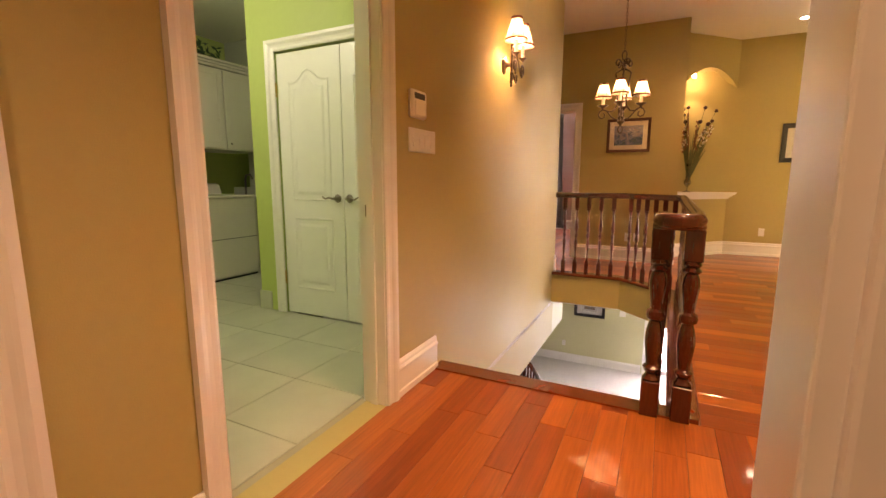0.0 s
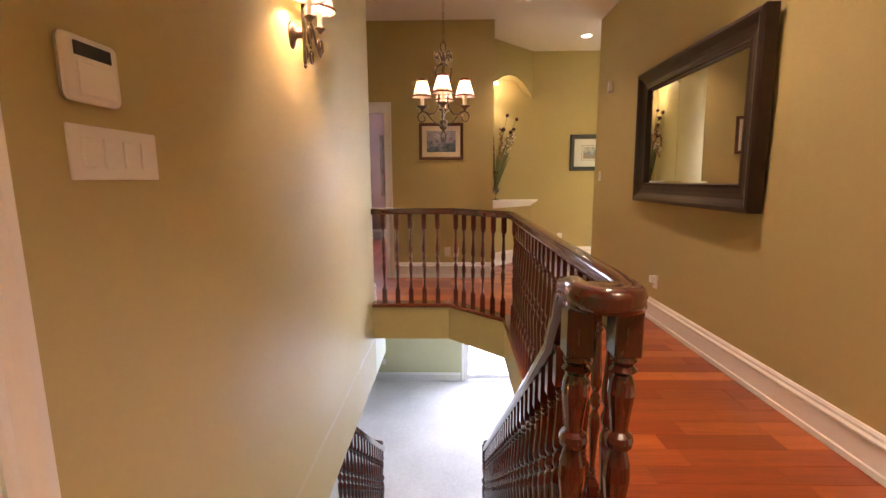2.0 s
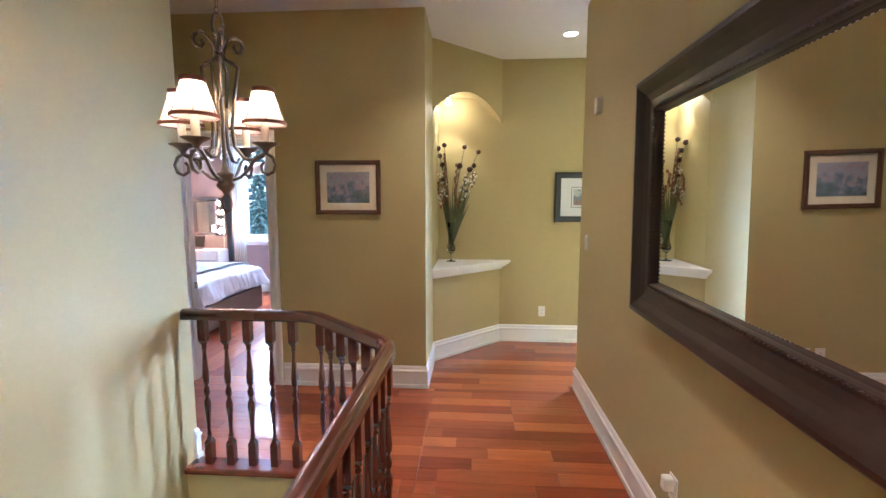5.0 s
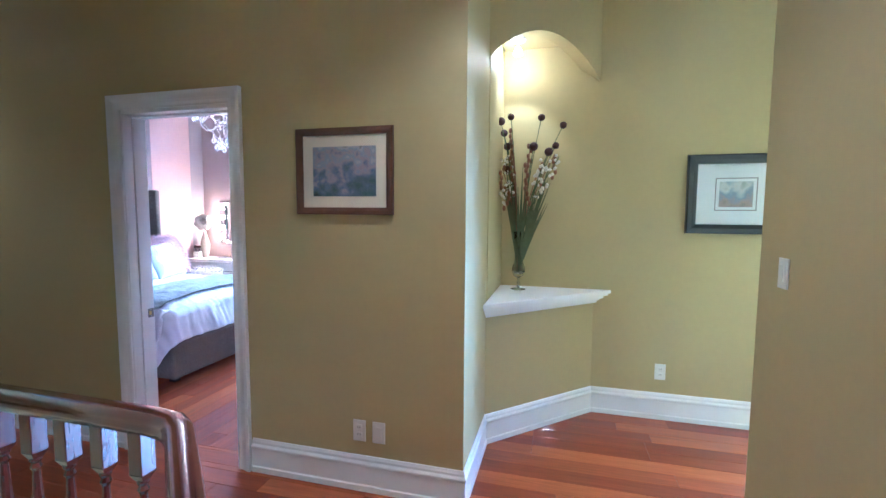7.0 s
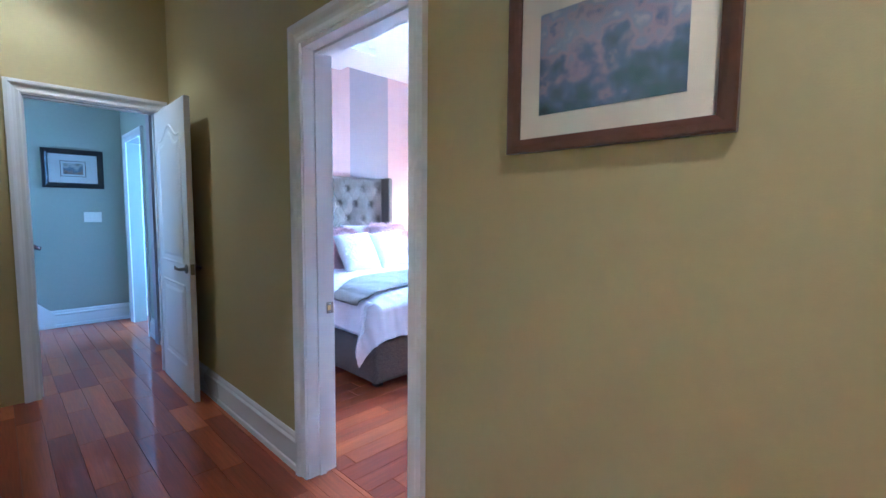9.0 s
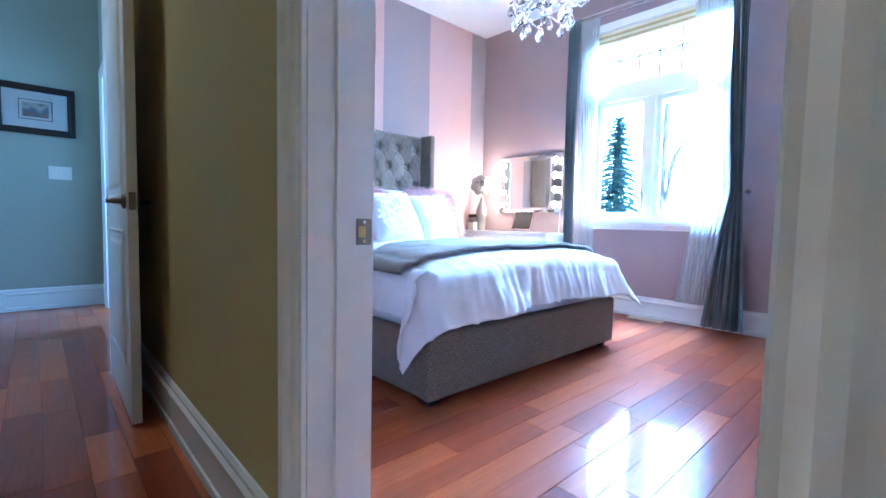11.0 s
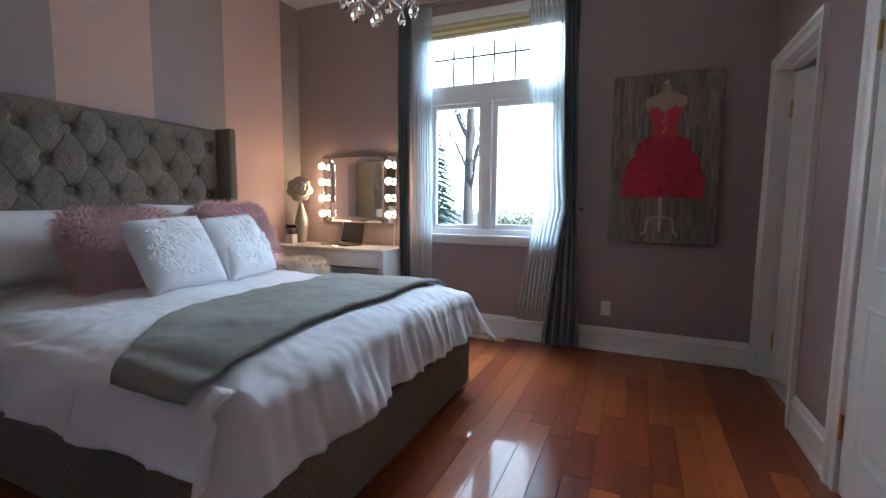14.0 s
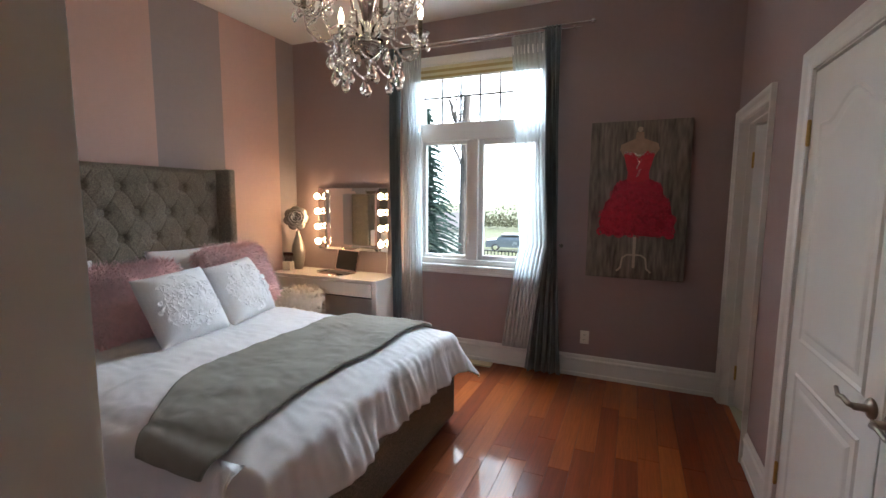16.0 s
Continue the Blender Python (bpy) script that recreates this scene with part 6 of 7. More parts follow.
for k in range(4):
    a = math.pi / 4 + k * math.pi / 2
    part("leg", tube(B(), [(0.15 * math.cos(a), 0.15 * math.sin(a), 0.42), (0.19 * math.cos(a), 0.19 * math.sin(a), 0.0)], 0.012, 8), M["chrome"], stool)

vmir = thing("vanity_mirror", "silver-edged vanity mirror flanked by lit globe bulbs", "mirror", at=(-3.47, BY1, 1.30))
VW, VH = 0.86, 0.64
part("back", box(B(), -VW / 2 + 0.002, VW / 2 - 0.002, -0.03, 0.0, -VH / 2, VH / 2, 0.003), M["chrome"], vmir)
gl = part("mirror_glass", rings(B(), [[(sx * (0.335 - i), -d, sz * (VH / 2 - i)) for sx, sz in ((-1, -1), (1, -1), (1, 1), (-1, 1))] for i, d in ((0.055, 0.030), (0.055, 0.040), (0.062, 0.041))]), M["mirror"], vmir)
part("bevel_frame", frame_bars(B(), 0.67, VH, [(0, 0.03), (0, 0.046), (0.028, 0.055), (0.056, 0.044), (0.056, 0.03)]), M["mirror"], vmir)
for s in (-1, 1):
    part("lamp_strip", box(B(), s * 0.385 - 0.043, s * 0.385 + 0.043, -0.042, -0.028, -VH / 2, VH / 2, 0.003), M["chrome"], vmir)
    for k in range(4):
        z = -0.235 + k * 0.157
        so = part("socket", rings(B(), [[(s * 0.385 + r * math.cos(a), -d, z + r * math.sin(a)) for a in [2 * math.pi * q / 14 for q in range(14)]] for r, d in ((0.028, 0.042), (0.026, 0.048), (0.017, 0.056), (0.016, 0.082))]), M["chrome"], vmir)
        part("globe_bulb", ball(B(), (s * 0.385, -0.106, z), 0.031, 16, 10), M["vanity_bulb"], so, smooth=True)
part("power_cord", tube(B(), [(0.40, -0.02, -0.32), (0.41, -0.03, -0.42), (0.395, -0.02, -0.50), (0.40, -0.015, -0.58)], 0.004, 6), M["plastic"], vmir)

lap = thing("laptop", "open silver laptop with a dark screen on the vanity", "laptop", at=(-3.50, 10.80, 0.765), rz=-14)
part("base", box(B(), -0.165, 0.165, -0.115, 0.11, 0.0, 0.014, 0.004), M["chrome"], lap)
part("keyboard", box(B(), -0.14, 0.14, -0.03, 0.09, 0.014, 0.0155), M["dark_plastic"], lap)
sc = part("screen", box(B(), -0.165, 0.165, -0.004, 0.004, 0.0, 0.225, 0.003), M["chrome"], lap)
sc.matrix_local = pose(0, 0.115, 0.012, -14)
part("display", box(B(), -0.15, 0.15, -0.0055, -0.0042, 0.018, 0.212), M["dark_plastic"], sc)

M["silver"] = mat("silver_glaze", (0.42, 0.39, 0.36), 0.34, 1.0, var=0.05)
bv = thing("silver_vase", "ribbed silver vase with one large metallic rose", "vase", at=(-4.06, 10.90, 0.765))
prof = []
for k in range(34):
    z = 0.012 * k
    q = z / 0.40
    r = 0.034 + 0.044 * math.sin(math.pi * min(1, 0.12 + q * 0.85)) ** 1.6 - (0.016 * q)
    prof += [(r - 0.003, z), (r, z + 0.004), (r, z + 0.008)]
part("body", lathe(B(), prof, 22), M["silver"], bv, smooth=True)
rose = part("rose", ball(B(), (0, 0, 0), 0.024, 12, 8), M["silver"], bv, smooth=True)
# cupped petals in rings, the open face turned to the room
for ring_k, (n, r0, r1, rise, wide) in enumerate(((3, 0.010, 0.034, 0.040, 0.95), (5, 0.018, 0.062, 0.034, 0.72), (6, 0.024, 0.092, 0.020, 0.60), (7, 0.028, 0.118, -0.002, 0.52))):
    for k in range(n):
        a = 2 * math.pi * k / n + ring_k * 0.55
        rows = []
        for j in range(7):
            v = j / 6
            half = wide * (0.55 + 0.45 * math.sin(math.pi * min(1.0, 0.18 + 0.62 * v)))
            row = []
            for q in range(9):
                e = q / 4 - 1
                r = r0 + (r1 - r0) * v * (1 - 0.16 * e * e)
                curl = rise * v + 0.012 * math.sin(math.pi * v) - 0.016 * max(0.0, v - 0.75) * 4 + 0.008 * e * e
                row.append((r * math.cos(a + e * half), -0.006 - curl, r * math.sin(a + e * half)))
            rows.append(row)
        o = part("petal", rings(B(), rows, closed=False), M["silver"], rose, smooth=True)
        md = o.modifiers.new("thick", "SOLIDIFY")
        md.thickness = 0.003
rose.matrix_local = pose(0.01, -0.03, 0.545, -14, 0, 38) @ Matrix.Scale(1.12, 4)
part("rose_stem", tube(B(), [(0, 0, 0.39), (0.005, -0.015, 0.54)], 0.004, 6), M["silver"], bv)
cup = thing("brush_holder", "small white box of make-up brushes on the vanity", "holder", at=(-4.11, 10.80, 0.765))
part("box", box(B(), -0.05, 0.05, -0.035, 0.035, 0, 0.09, 0.004), M["white_gloss"], cup)
for k in range(6):
    x = -0.035 + k * 0.014
    bm = tube(B(), [(x, 0, 0.085), (x * 1.5, 0.0, 0.15)], 0.003, 6)
    hnd = part("brush", bm, M["dark_plastic"], cup)
    part("bristles", lathe(B(), [(0.004, 0), (0.011, 0.018), (0.008, 0.035), (0.002, 0.04)], 8, (x * 1.5, 0, 0.148)), M["pod_dark"], hnd)
ps = thing("phone", "small dark phone lying on the vanity", "phone", at=(-3.75, 10.92, 0.765))
part("body", box(B(), -0.035, 0.035, -0.07, 0.07, 0, 0.009, 0.003), M["dark_plastic"], ps)

# ---- bedroom chandelier ----
bch = thing("crystal_chandelier", "chrome candle chandelier hung with crystal drops and bead chains", "chandelier")
CS = 1.32
bch.matrix_world = pose(-2.2, 9.40, 2.075) @ Matrix.Scale(CS, 4)
CZ, CTOP = 0.20, (BED_TOP - 2.075) / CS
part("column", lathe(B(), [(0.004, CZ - 0.08), (0.012, CZ - 0.06), (0.02, CZ - 0.04), (0.055, CZ - 0.01), (0.06, CZ + 0.02), (0.03, CZ + 0.05), (0.014, CZ + 0.07), (0.02, CZ + 0.12), (0.045, CZ + 0.20), (0.05, CZ + 0.23), (0.018, CZ + 0.27),
                           (0.012, CZ + 0.45), (0.03, CZ + 0.47), (0.008, CZ + 0.50), (0.006, CTOP - 0.03)], 18), M["chrome"], bch, smooth=True)
part("bowl", lathe(B(), [(0.01, CZ - 0.05), (0.05, CZ - 0.035), (0.075, CZ + 0.0), (0.07, CZ + 0.03), (0.03, CZ + 0.035)], 14), M["crystal"], bch)
part("upper_bowl", lathe(B(), [(0.012, CZ + 0.20), (0.05, CZ + 0.215), (0.085, CZ + 0.25), (0.088, CZ + 0.256), (0.04, CZ + 0.235)], 14), M["crystal"], bch)
part("canopy", lathe(B(), [(0.008, CTOP - 0.05), (0.05, CTOP - 0.035), (0.065, CTOP)], 20), M["chrome"], bch, smooth=True)


def drop_bm(s=1.0):
    bm = lathe(B(), [(0.001, 0.0), (0.004 * s, -0.004 * s), (0.0135 * s, -0.024 * s), (0.012 * s, -0.034 * s), (0.006 * s, -0.043 * s), (0.001, -0.046 * s)], 8)
    bmesh.ops.create_icosphere(bm, subdivisions=1, radius=0.006 * s, matrix=Matrix.Translation((0, 0, 0.008 * s)))
    return bm


def beads(a, b, sag, n, r=0.0065):
    bm = B()
    a, b = Vector(a), Vector(b)
    for k in range(n + 1):
        q = k / n
        c = a.lerp(b, q) - Vector((0, 0, sag * 4 * q * (1 - q)))
        bmesh.ops.create_icosphere(bm, subdivisions=1, radius=r, matrix=Matrix.Translation(c))
    return bm


drop = part("crystal_drop", drop_bm(1.25), M["crystal"], bch)
drop.matrix_local = pose(0, 0, CZ - 0.14)
part("drop_wire", beads((0, 0, CZ - 0.075), (0, 0, CZ - 0.13), 0, 4, 0.005), M["crystal"], bch)
tips = []
for k in range(8):
    a = 2 * math.pi * k / 8 + 0.25
    R, zt = (0.265, CZ + 0.10) if k % 2 else (0.20, CZ + 0.205)
    arm = [(0.03, CZ + 0.03), (0.06, CZ + 0.07), (0.09, CZ + 0.075), (0.12, CZ + 0.04), (R * 0.62, zt - 0.10), (R * 0.8, zt - 0.115), (R * 0.95, zt - 0.08), (R, zt - 0.02), (R, zt)]
    part("arm", tube(B(), radial(arm, a), 0.0055, 8), M["chrome"], bch, smooth=True)
    cx, cy = R * math.cos(a), R * math.sin(a)
    tips.append((cx, cy, zt))
    bm = B()
    n = 16
    rings(bm, [[(cx + r * (1 + 0.12 * (q % 2)) * math.cos(2 * math.pi * q / n), cy + r * (1 + 0.12 * (q % 2)) * math.sin(2 * math.pi * q / n), zt + z) for q in range(n)] for r, z in ((0.010, 0.0), (0.032, 0.008), (0.042, 0.022), (0.039, 0.022), (0.028, 0.011), (0.008, 0.006))])
    part("drip_dish", bm, M["crystal"], bch)
    part("candle_sleeve", lathe(B(), [(0.010, zt + 0.005), (0.010, zt + 0.075), (0.007, zt + 0.078)], 12, (cx, cy, 0)), M["pewter"], bch)
    part("candle_bulb", lathe(B(), [(0.005, zt + 0.078), (0.0125, zt + 0.10), (0.011, zt + 0.12), (0.002, zt + 0.15)], 10, (cx, cy, 0)), M["bulb"], bch, smooth=True)
    for q in range(4):
        b = 2 * math.pi * q / 4 + k
        again(drop, bch, pose(cx + 0.038 * math.cos(b), cy + 0.038 * math.sin(b), zt - 0.012) @ Matrix.Scale(0.72, 4))
for k in range(8):
    a, b = tips[k], tips[(k + 1) % 8]
    tagged(part("bead_chain", beads((a[0], a[1], a[2]), (b[0], b[1], b[2]), 0.07, 14), M["crystal"], bch), kind="stuff")
    tagged(part("bead_chain", beads((a[0] * 0.9, a[1] * 0.9, a[2] - 0.03), (0.03 * math.cos(k), 0.03 * math.sin(k), CZ + 0.46), 0.06, 22, 0.006), M["crystal"], bch), kind="stuff")
    c = 0.62
    tagged(part("bead_chain", beads((a[0] * c, a[1] * c, CZ - 0.02), (b[0] * c, b[1] * c, CZ - 0.02), 0.06, 12), M["crystal"], bch), kind="stuff")
    tagged(part("bead_chain", beads((a[0] * c, a[1] * c, CZ - 0.02), (a[0] * 0.95, a[1] * 0.95, a[2] - 0.03), 0.02, 7), M["crystal"], bch), kind="stuff")
    again(drop, bch, pose(a[0] * c, a[1] * c, CZ - 0.055))
    again(drop, bch, pose((a[0] + b[0]) * c / 2, (a[1] + b[1]) * c / 2, CZ - 0.10) @ Matrix.Scale(1.1, 4))

# ---- outside the window ----
haze = solid("backdrop", [], glow("bright_overcast_sky", (0.90, 0.95, 1.0), 2.4), "bright white hazy sky behind the trees", "sky",
             extra=[([(-900, 500), (900, 500), (900, 501), (-900, 501)], -2.9, 420)])
ground = solid("ground", [], mat("winter_lawn", (0.16, 0.17, 0.09), 0.95, var=0.3, scale=1.5), "pale winter lawn that reaches the horizon", "ground",
               extra=[([(-600, 11.6), (600, 11.6), (600, 900), (-600, 900)], -2.95, -2.82)])
M["spruce"] = mat("spruce_needles", (0.060, 0.105, 0.090), 0.8, var=0.4, scale=8)
M["bark"] = mat("grey_bark", (0.13, 0.11, 0.10), 0.9, var=0.4, scale=10, bump=0.8, bscale=20)
spruce = thing("spruce_tree", "blue-green spruce tree outside the window", "tree", at=(-10.3, 27.0, -2.82))
part("trunk", tube(B(), [(0, 0, 0), (0, 0, 4), (0, 0, 8.6)], 0.16, 10, lambda q: 1 - 0.9 * q), M["bark"], spruce)
rt = random.Random(17)
verts, polys = [], []
for k in range(250):
    z = 0.5 + 8.2 * (k / 250)
    L = 2.3 * (1 - (z / 9.2)) + 0.15
    a = k * 2.4 + rt.uniform(-0.3, 0.3)
    d = Vector((math.cos(a), math.sin(a), 0))
    sd = Vector((-d.y, d.x, 0))
    for q in range(14):
        f = (q + 1) / 14
        c = d * L * f + Vector((0, 0, z - 0.32 * L * f * f + 0.05 * f))
        for s in (-1, 1):
            wl = 0.34 * L * (1 - f * 0.75) * rt.uniform(0.6, 1.1)
            tip = c + sd * s * wl * 0.8 + d * wl * 0.6 + Vector((0, 0, -0.16 * wl + rt.uniform(-0.05, 0.05)))
            base = len(verts)
            verts += [tuple(c - d * 0.05), tuple(c + d * 0.07), tuple(tip), tuple(c + sd * s * wl * 0.4 - Vector((0, 0, 0.10)))]
            polys += [(base, base + 1, base + 2), (base, base + 2, base + 3)]
me = bpy.data.meshes.new("needles")
me.from_pydata(verts, [], polys)
me.materials.append(M["spruce"])
o = tagged(new("crown", me), kind="stuff")
o.parent = spruce


def branch(bm, p, d, L, r, depth, rb):
    pts = [p]
    for k in range(4):
        d = (d + Vector((rb.uniform(-0.2, 0.2), rb.uniform(-0.2, 0.2), 0.09))).normalized()
        pts.append(pts[-1] + d * L / 4)
    tube(bm, pts, r, 6, lambda q: 1 - 0.5 * q)
    if depth:
        for k in range(4):
            b = pts[2 + k % 3]
            nd = (d + Vector((rb.uniform(-1, 1), rb.uniform(-1, 1), rb.uniform(-0.1, 0.6)))).normalized()
            branch(bm, b, nd, L * 0.62, r * 0.5, depth - 1, rb)


bare = thing("bare_tree", "tall leafless tree with a grey trunk outside", "tree", at=(-11.3, 35.0, -2.82))
part("trunk", tube(B(), [(0, 0, 0), (0.05, 0, 3), (0.0, 0, 6), (0.15, 0, 11)], 0.40, 12, lambda q: 1 - 0.45 * q), M["bark"], bare)
rb = random.Random(4)
for k in range(5):
    a = k * 2.4
    bm = B()
    branch(bm, Vector((0.05, 0, 4.6 + k * 0.9)), Vector((0.6 * math.cos(a), 0.6 * math.sin(a), 1.2)).normalized(), 3.2 - 0.25 * k, 0.12, 2, rb)
    part("limb", bm, M["bark"], bare)
shed = thing("garden_shed", "small pale garden shed with a pitched roof", "shed", at=(-14.2, 40.0, -2.82), rz=25)
M["shed"] = mat("pale_siding", (0.60, 0.60, 0.58), 0.7, var=0.06, scale=6)
part("wall", box(B(), -1.6, 1.6, -1.4, 1.4, 0, 2.1), M["shed"], shed)
part("roof", rings(B(), [[(x, -1.6, 2.05), (x, 0, 3.3), (x, 1.6, 2.05), (x, 0, 3.15)] for x in (-1.8, 1.8)]), mat("shingle", (0.20, 0.19, 0.19), 0.9, var=0.2), shed)
part("gable", rings(B(), [[(x, -1.4, 2.08), (x, 0, 3.12), (x, 1.4, 2.08)] for x in (-1.58, 1.58)]), M["shed"], shed)
part("shed_door", box(B(), 1.6, 1.63, -0.5, 0.5, 0.05, 1.9), M["bark"], shed)
fence = thing("white_fence", "white painted picket fence on the lawn", "fence", at=(0, 24.0, -2.82))
pk = part("picket", box(B(), -0.045, 0.045, -0.012, 0.012, 0, 1.35, 0.004), M["trim"], fence)
pk.matrix_local = pose(-10.6, 0, 0.0)
for k in range(1, 30):
    again(pk, fence, pose(-10.6 + k * 0.15, 0, 0.0))
part("rail", box(B(), -10.7, -6.2, 0.013, 0.05, 0.25, 0.34), M["trim"], fence)
part("rail", box(B(), -10.7, -6.2, 0.013, 0.05, 0.95, 1.04), M["trim"], fence)
yard = thing("dark_yard_fence", "dark metal rail fence beyond the lawn", "fence", at=(0, 33.0, -2.82))
pk2 = part("bar", box(B(), -0.02, 0.02, -0.02, 0.02, 0, 1.2), M["dark_plastic"], yard)
pk2.matrix_local = pose(-9.6, 0, 0)
for k in range(1, 24):
    again(pk2, yard, pose(-9.6 + k * 0.22, 0, 0))
part("top_rail", box(B(), -9.7, -4.4, -0.03, 0.03, 1.2, 1.26), M["dark_plastic"], yard)
M["hedge"] = mat("winter_hedge", (0.10, 0.10, 0.055), 0.9, var=0.5, scale=5)
hedge = tagged(thing("hedge", "long leafless hedge in the distance", "hedge"), kind="stuff")
verts, polys = [], []
rh = random.Random(6)
for k in range(7000):
    c = Vector((rh.uniform(-40, 25), rh.uniform(70, 74), -2.8 + abs(rh.gauss(0, 1.1)) + 0.2))
    d = Vector((rh.uniform(-1, 1), rh.uniform(-1, 1), rh.uniform(0, 1))).normalized() * 0.5
    s = d.orthogonal().normalized() * 0.12
    base = len(verts)
    verts += [tuple(c - s), tuple(c + s), tuple(c + d)]
    polys.append((base, base + 1, base + 2))
me = bpy.data.meshes.new("twigs")
me.from_pydata(verts, [], polys)
me.materials.append(M["hedge"])
o = tagged(new("twigs", me), kind="stuff")
o.parent = hedge

M["car_paint"] = mat("blue_car_paint", (0.14, 0.17, 0.21), 0.25, 0.3, var=0.05, coat=0.8)
M["tyre"] = mat("tyre_rubber", (0.02, 0.02, 0.02), 0.8, var=0.1)


def car(at, rz, label):
    e = thing("parked_car", label, "car", "parked cars", at=at, rz=rz)
    side = [(-2.1, 0.35), (-2.15, 0.75), (-2.0, 0.92), (-1.3, 0.98), (-0.75, 1.42), (0.55, 1.45), (1.25, 0.98), (2.0, 0.85), (2.15, 0.65), (2.12, 0.35)]
    part("body", rings(B(), [[(x, y * (0.92 if z > 1 else 1), z) for x, z in side] for y in (-0.86, -0.80, 0.80, 0.86)]), M["car_paint"], e)
    for s in (-1, 1):
        part("side_window", rings(B(), [[(x, s * y, z) for x, z in ((-1.1, 1.02), (-0.68, 1.36), (0.48, 1.38), (1.02, 1.02))] for y in (0.75, 0.825)]), M["dark_plastic"], e)
    for x in (-1.3, 1.3):
        for s in (-1, 1):
            w = part("wheel", rings(B(), [[(x + r * math.cos(a), s * y, 0.32 + r * math.sin(a)) for a in [2 * math.pi * k / 16 for k in range(16)]] for r, y in ((0.32, 0.70), (0.32, 0.88), (0.2, 0.885))]), M["tyre"], e)
            part("rim", rings(B(), [[(x + r * math.cos(a), s * y, 0.32 + r * math.sin(a)) for a in [2 * math.pi * k / 12 for k in range(12)]] for r, y in ((0.2, 0.88), (0.18, 0.895))]), M["chrome"], w)
    return e


car((-10.3, 44, -2.82), 10, "blue parked car beyond the lawn")
car((-7.0, 47, -2.82), 8, "blue parked car beyond the lawn")

# ---- floors, piece by piece ----
PW = 0.118
piece_meshes = {}


def plank_mesh(poly, material, name, depth=0.010, edge=0.0012):
    """A thin board with eased top edges, from its outline round its own centre."""
    key = (name, tuple((round(x, 3), round(y, 3)) for x, y in poly))
    if key in piece_meshes:
        return piece_meshes[key]
    bm = B()
    cx, cy = sum(p[0] for p in poly) / len(poly), sum(p[1] for p in poly) / len(poly)

    def shrink(p, e):
        dx, dy = p[0] - cx, p[1] - cy
        return (p[0] - math.copysign(min(e, abs(dx)), dx), p[1] - math.copysign(min(e, abs(dy)), dy))
    gap = 0.0006
    lo = [bm.verts.new((*shrink(p, gap), -depth)) for p in poly]
    mid = [bm.verts.new((*shrink(p, gap), -edge)) for p in poly]
    hi = [bm.verts.new((*shrink(p, gap + edge), 0.0)) for p in poly]
    n = len(poly)
    bm.faces.new(hi)
    for a, b in ((lo, mid), (mid, hi)):
        for i in range(n):
            bm.faces.new((a[i], a[(i + 1) % n], b[(i + 1) % n], b[i]))
    bmesh.ops.recalc_face_normals(bm, faces=bm.faces)
    me = bpy.data.meshes.new(name)
    bm.to_mesh(me)
    bm.free()
    me.materials.append(material)
    piece_meshes[key] = me
    return me


def lay_planks(floor, x0, x1, y0, y1, along, cuts=(), lengths=(0.4, 0.55, 0.7, 0.9, 1.1, 1.3)):
    """Boards in rows; along: 'x' or 'y'. cuts: (a, b, c) keeps a*x + b*y <= c."""
    u0, u1, v0, v1 = (x0, x1, y0, y1) if along == "x" else (y0, y1, x0, x1)
    v = v0
    while v < v1 - 0.004:
        w = min(PW, v1 - v)
        u = u0 - random.choice((0.1, 0.25, 0.4, 0.6))
        while u < u1:
            ln = random.choice(lengths)
            a, b = max(u, u0), min(u + ln, u1)
            u += ln
            if b - a < 0.02:
                continue
            poly = [(a, v), (b, v), (b, v + w), (a, v + w)]
            if along == "y":
                poly = [(q, p) for p, q in poly][::-1]
            for ca, cb, cc in cuts:
                poly = clip(poly, ca, cb, cc)
                if len(poly) < 3:
                    break
            if len(poly) < 3:
                continue
            cx, cy = sum(p[0] for p in poly) / len(poly), sum(p[1] for p in poly) / len(poly)
            if along == "x":
                local = [(p[0] - cx, p[1] - cy) for p in poly]
                m = pose(cx, cy, random.uniform(-0.0002, 0.0002))
            else:
                local = [(p[1] - cy, -(p[0] - cx)) for p in poly]
                m = pose(cx, cy, random.uniform(-0.0002, 0.0002), 0, 0, 90)
            o = new("plank", plank_mesh(local, M["plank"], "plank"))
            o.parent = floor
            o.matrix_local = m
        v += w


def floor_base(name, label, rects, z0, z1, material, extra=()):
    f = structure(name, label, "floor")
    bm = B()
    for r in rects:
        box(bm, *r, z0, z1)
    for pts in extra:
        prism(bm, pts, z0, z1)
    part("subfloor", bm, material, f)
    return f


floor_hall = floor_base("floor_hall", "glossy red cherry plank floor of the hall and landing",
                        [(WX - 0.12, RX, -0.82, EDGE_Y - 0.06), (0.90, RX, EDGE_Y - 0.06, 8.62), (-3.48, 0.90, RAIL_Y + 0.05, FY + 0.01), (RX, 4.3, 7.3, 8.62), (DW[0], DW[1], FY, BY0)],
                        -0.30, -0.009, M["slab"], extra=[[(0.36, RAIL_Y + 0.05), (0.90, 5.67), (0.90, RAIL_Y + 0.05)]])
lay_planks(floor_hall, WX, 1.15, 0.0, EDGE_Y - 0.07, "y")
lay_planks(floor_hall, 1.15, RX, 0.6, EDGE_Y - 0.07, "x")
lay_planks(floor_hall, 0.32, RX, EDGE_Y - 0.07, FY, "x", cuts=[(-1.0, 0.0, -(RAIL_X + 0.05)), ])
lay_planks(floor_hall, 0.32, RAIL_X + 0.05, 5.60, FY, "x", cuts=[(-0.51, -0.53, -0.51 * (RAIL_X + 0.05) - 0.53 * 5.66)])
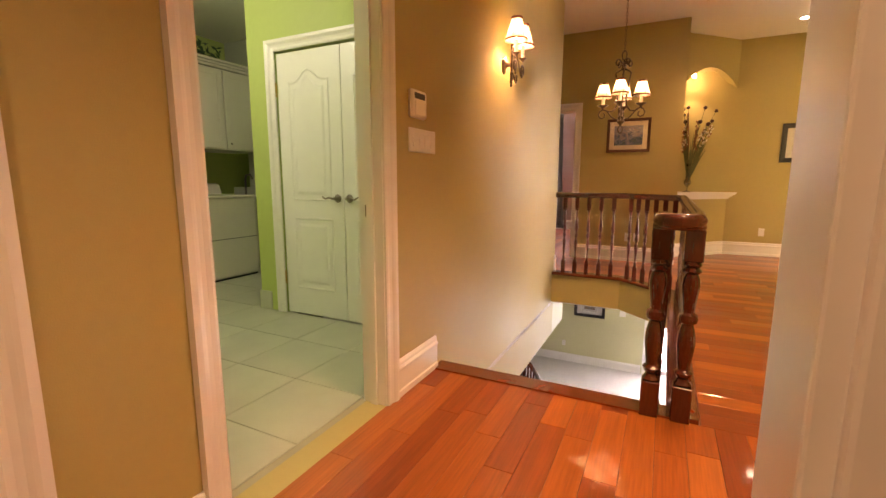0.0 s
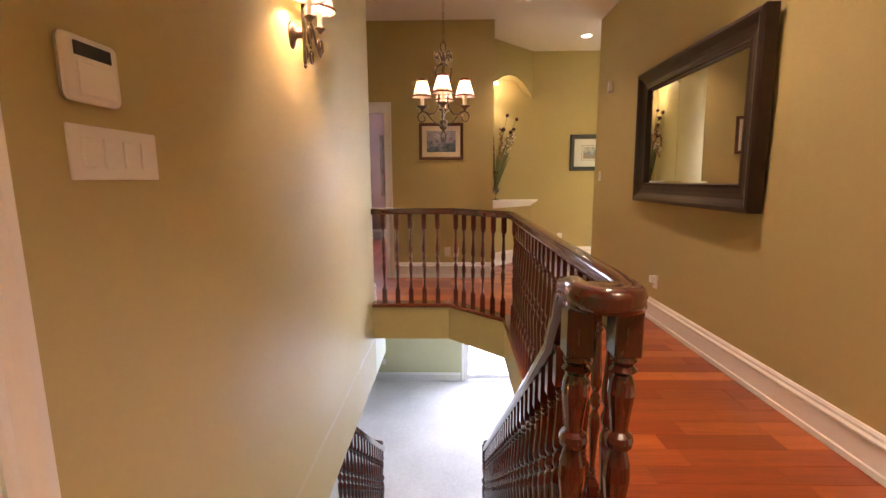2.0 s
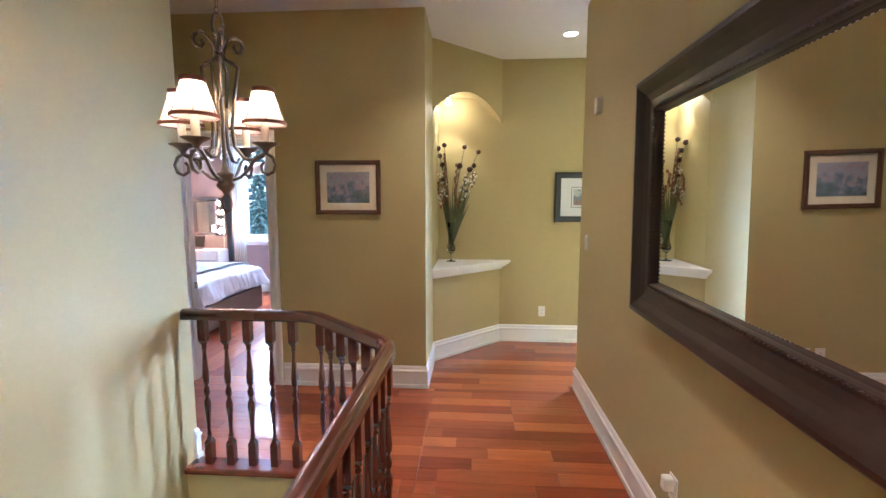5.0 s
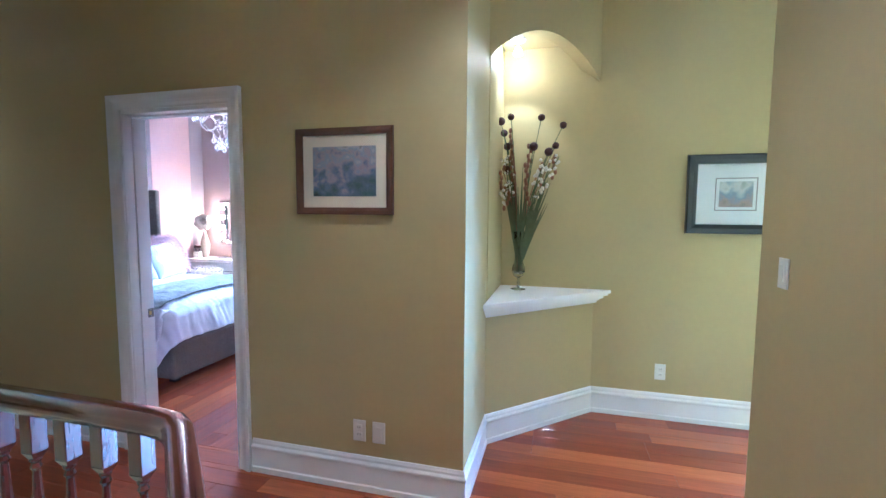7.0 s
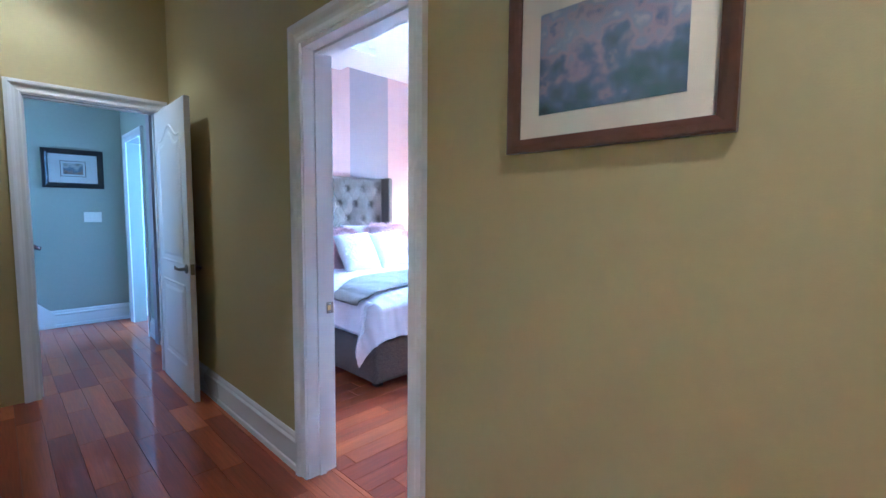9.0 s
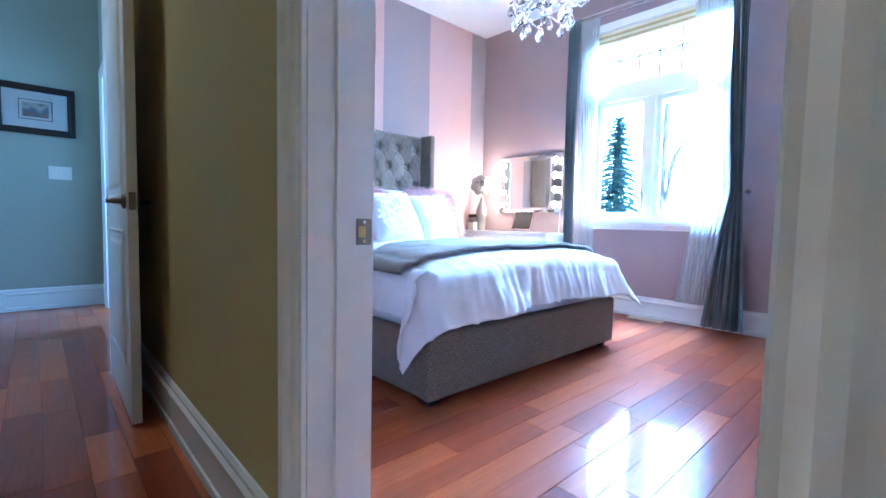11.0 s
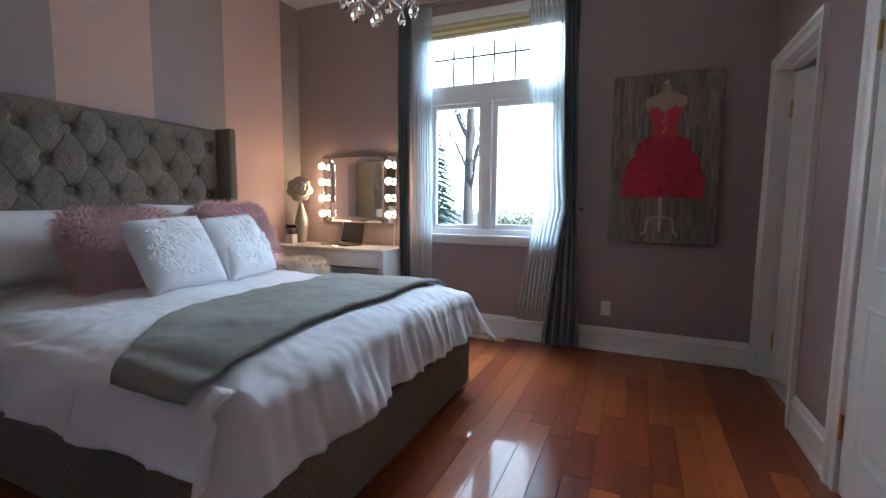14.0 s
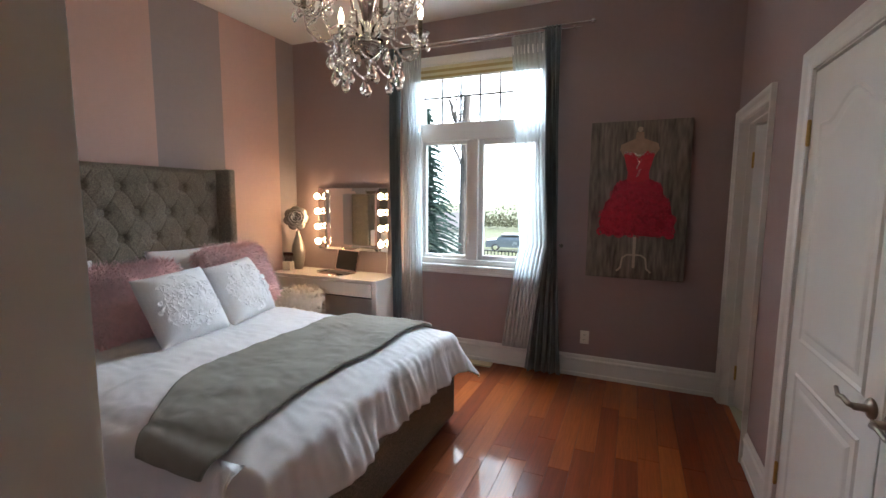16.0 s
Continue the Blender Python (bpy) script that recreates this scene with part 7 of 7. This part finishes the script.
lay_planks(floor_hall, -3.40, 0.32, RAIL_Y + 0.055, FY, "x")
lay_planks(floor_hall, 0.835, 2.6, FY, 8.62, "x", cuts=[(-0.68, 0.685, -0.68 * NA[0] + 0.685 * NA[1])])
lay_planks(floor_hall, DW[0], DW[1], FY, BY0, "x")
floor_far = floor_base("floor_vestibule", "glossy red cherry plank floor beyond the open door", [(-5.82, -3.48, 4.78, 9.4)], -0.30, -0.009, M["slab"])
lay_planks(floor_far, -5.70, -3.40, 5.6, 8.3, "x")
floor_bed = floor_base("floor_bedroom", "glossy red cherry plank floor of the bedroom", [(BX0, BX1 + 0.12, BY0, BY1 + 0.16)], -0.30, -0.009, M["slab"])
lay_planks(floor_bed, -2.95, BX1 + 0.06, BY0, BY1, "y")
rest = B()
for k in range(10):
    box(rest, BX0 + k * 0.126, BX0 + k * 0.126 + 0.125, BY0, BY1, -0.009, 0.0)
tagged(part("under_bed_planks", rest, M["plank"], floor_bed), kind="stuff")
floor_laundry = floor_base("floor_laundry", "pale matt ceramic tile floor of the laundry", [(LX0, WX - 0.12, LY0, LY1), (LX0, -2.36, LY1, 5.1)], -0.30, -0.006, M["grout"])
TS = 0.46
for i in range(9):
    for j in range(10):
        x0, y0 = LX0 + i * TS, LY0 + j * TS - 0.2
        poly = [(max(x0, LX0) + 0.002, max(y0, LY0) + 0.002), (min(x0 + TS, WX - 0.125) - 0.002, max(y0, LY0) + 0.002),
                (min(x0 + TS, WX - 0.125) - 0.002, min(y0 + TS, 5.08) - 0.002), (max(x0, LX0) + 0.002, min(y0 + TS, 5.08) - 0.002)]
        if poly[1][0] - poly[0][0] < 0.03 or poly[2][1] - poly[1][1] < 0.03:
            continue
        if x0 > -2.36 and y0 > LY1 - 0.05:
            continue
        cx, cy = (poly[0][0] + poly[1][0]) / 2, (poly[0][1] + poly[2][1]) / 2
        o = new("tile", plank_mesh([(p[0] - cx, p[1] - cy) for p in poly], M["tile"], "tile", 0.008, 0.002))
        o.parent = floor_laundry
        o.matrix_local = pose(cx, cy, 0)
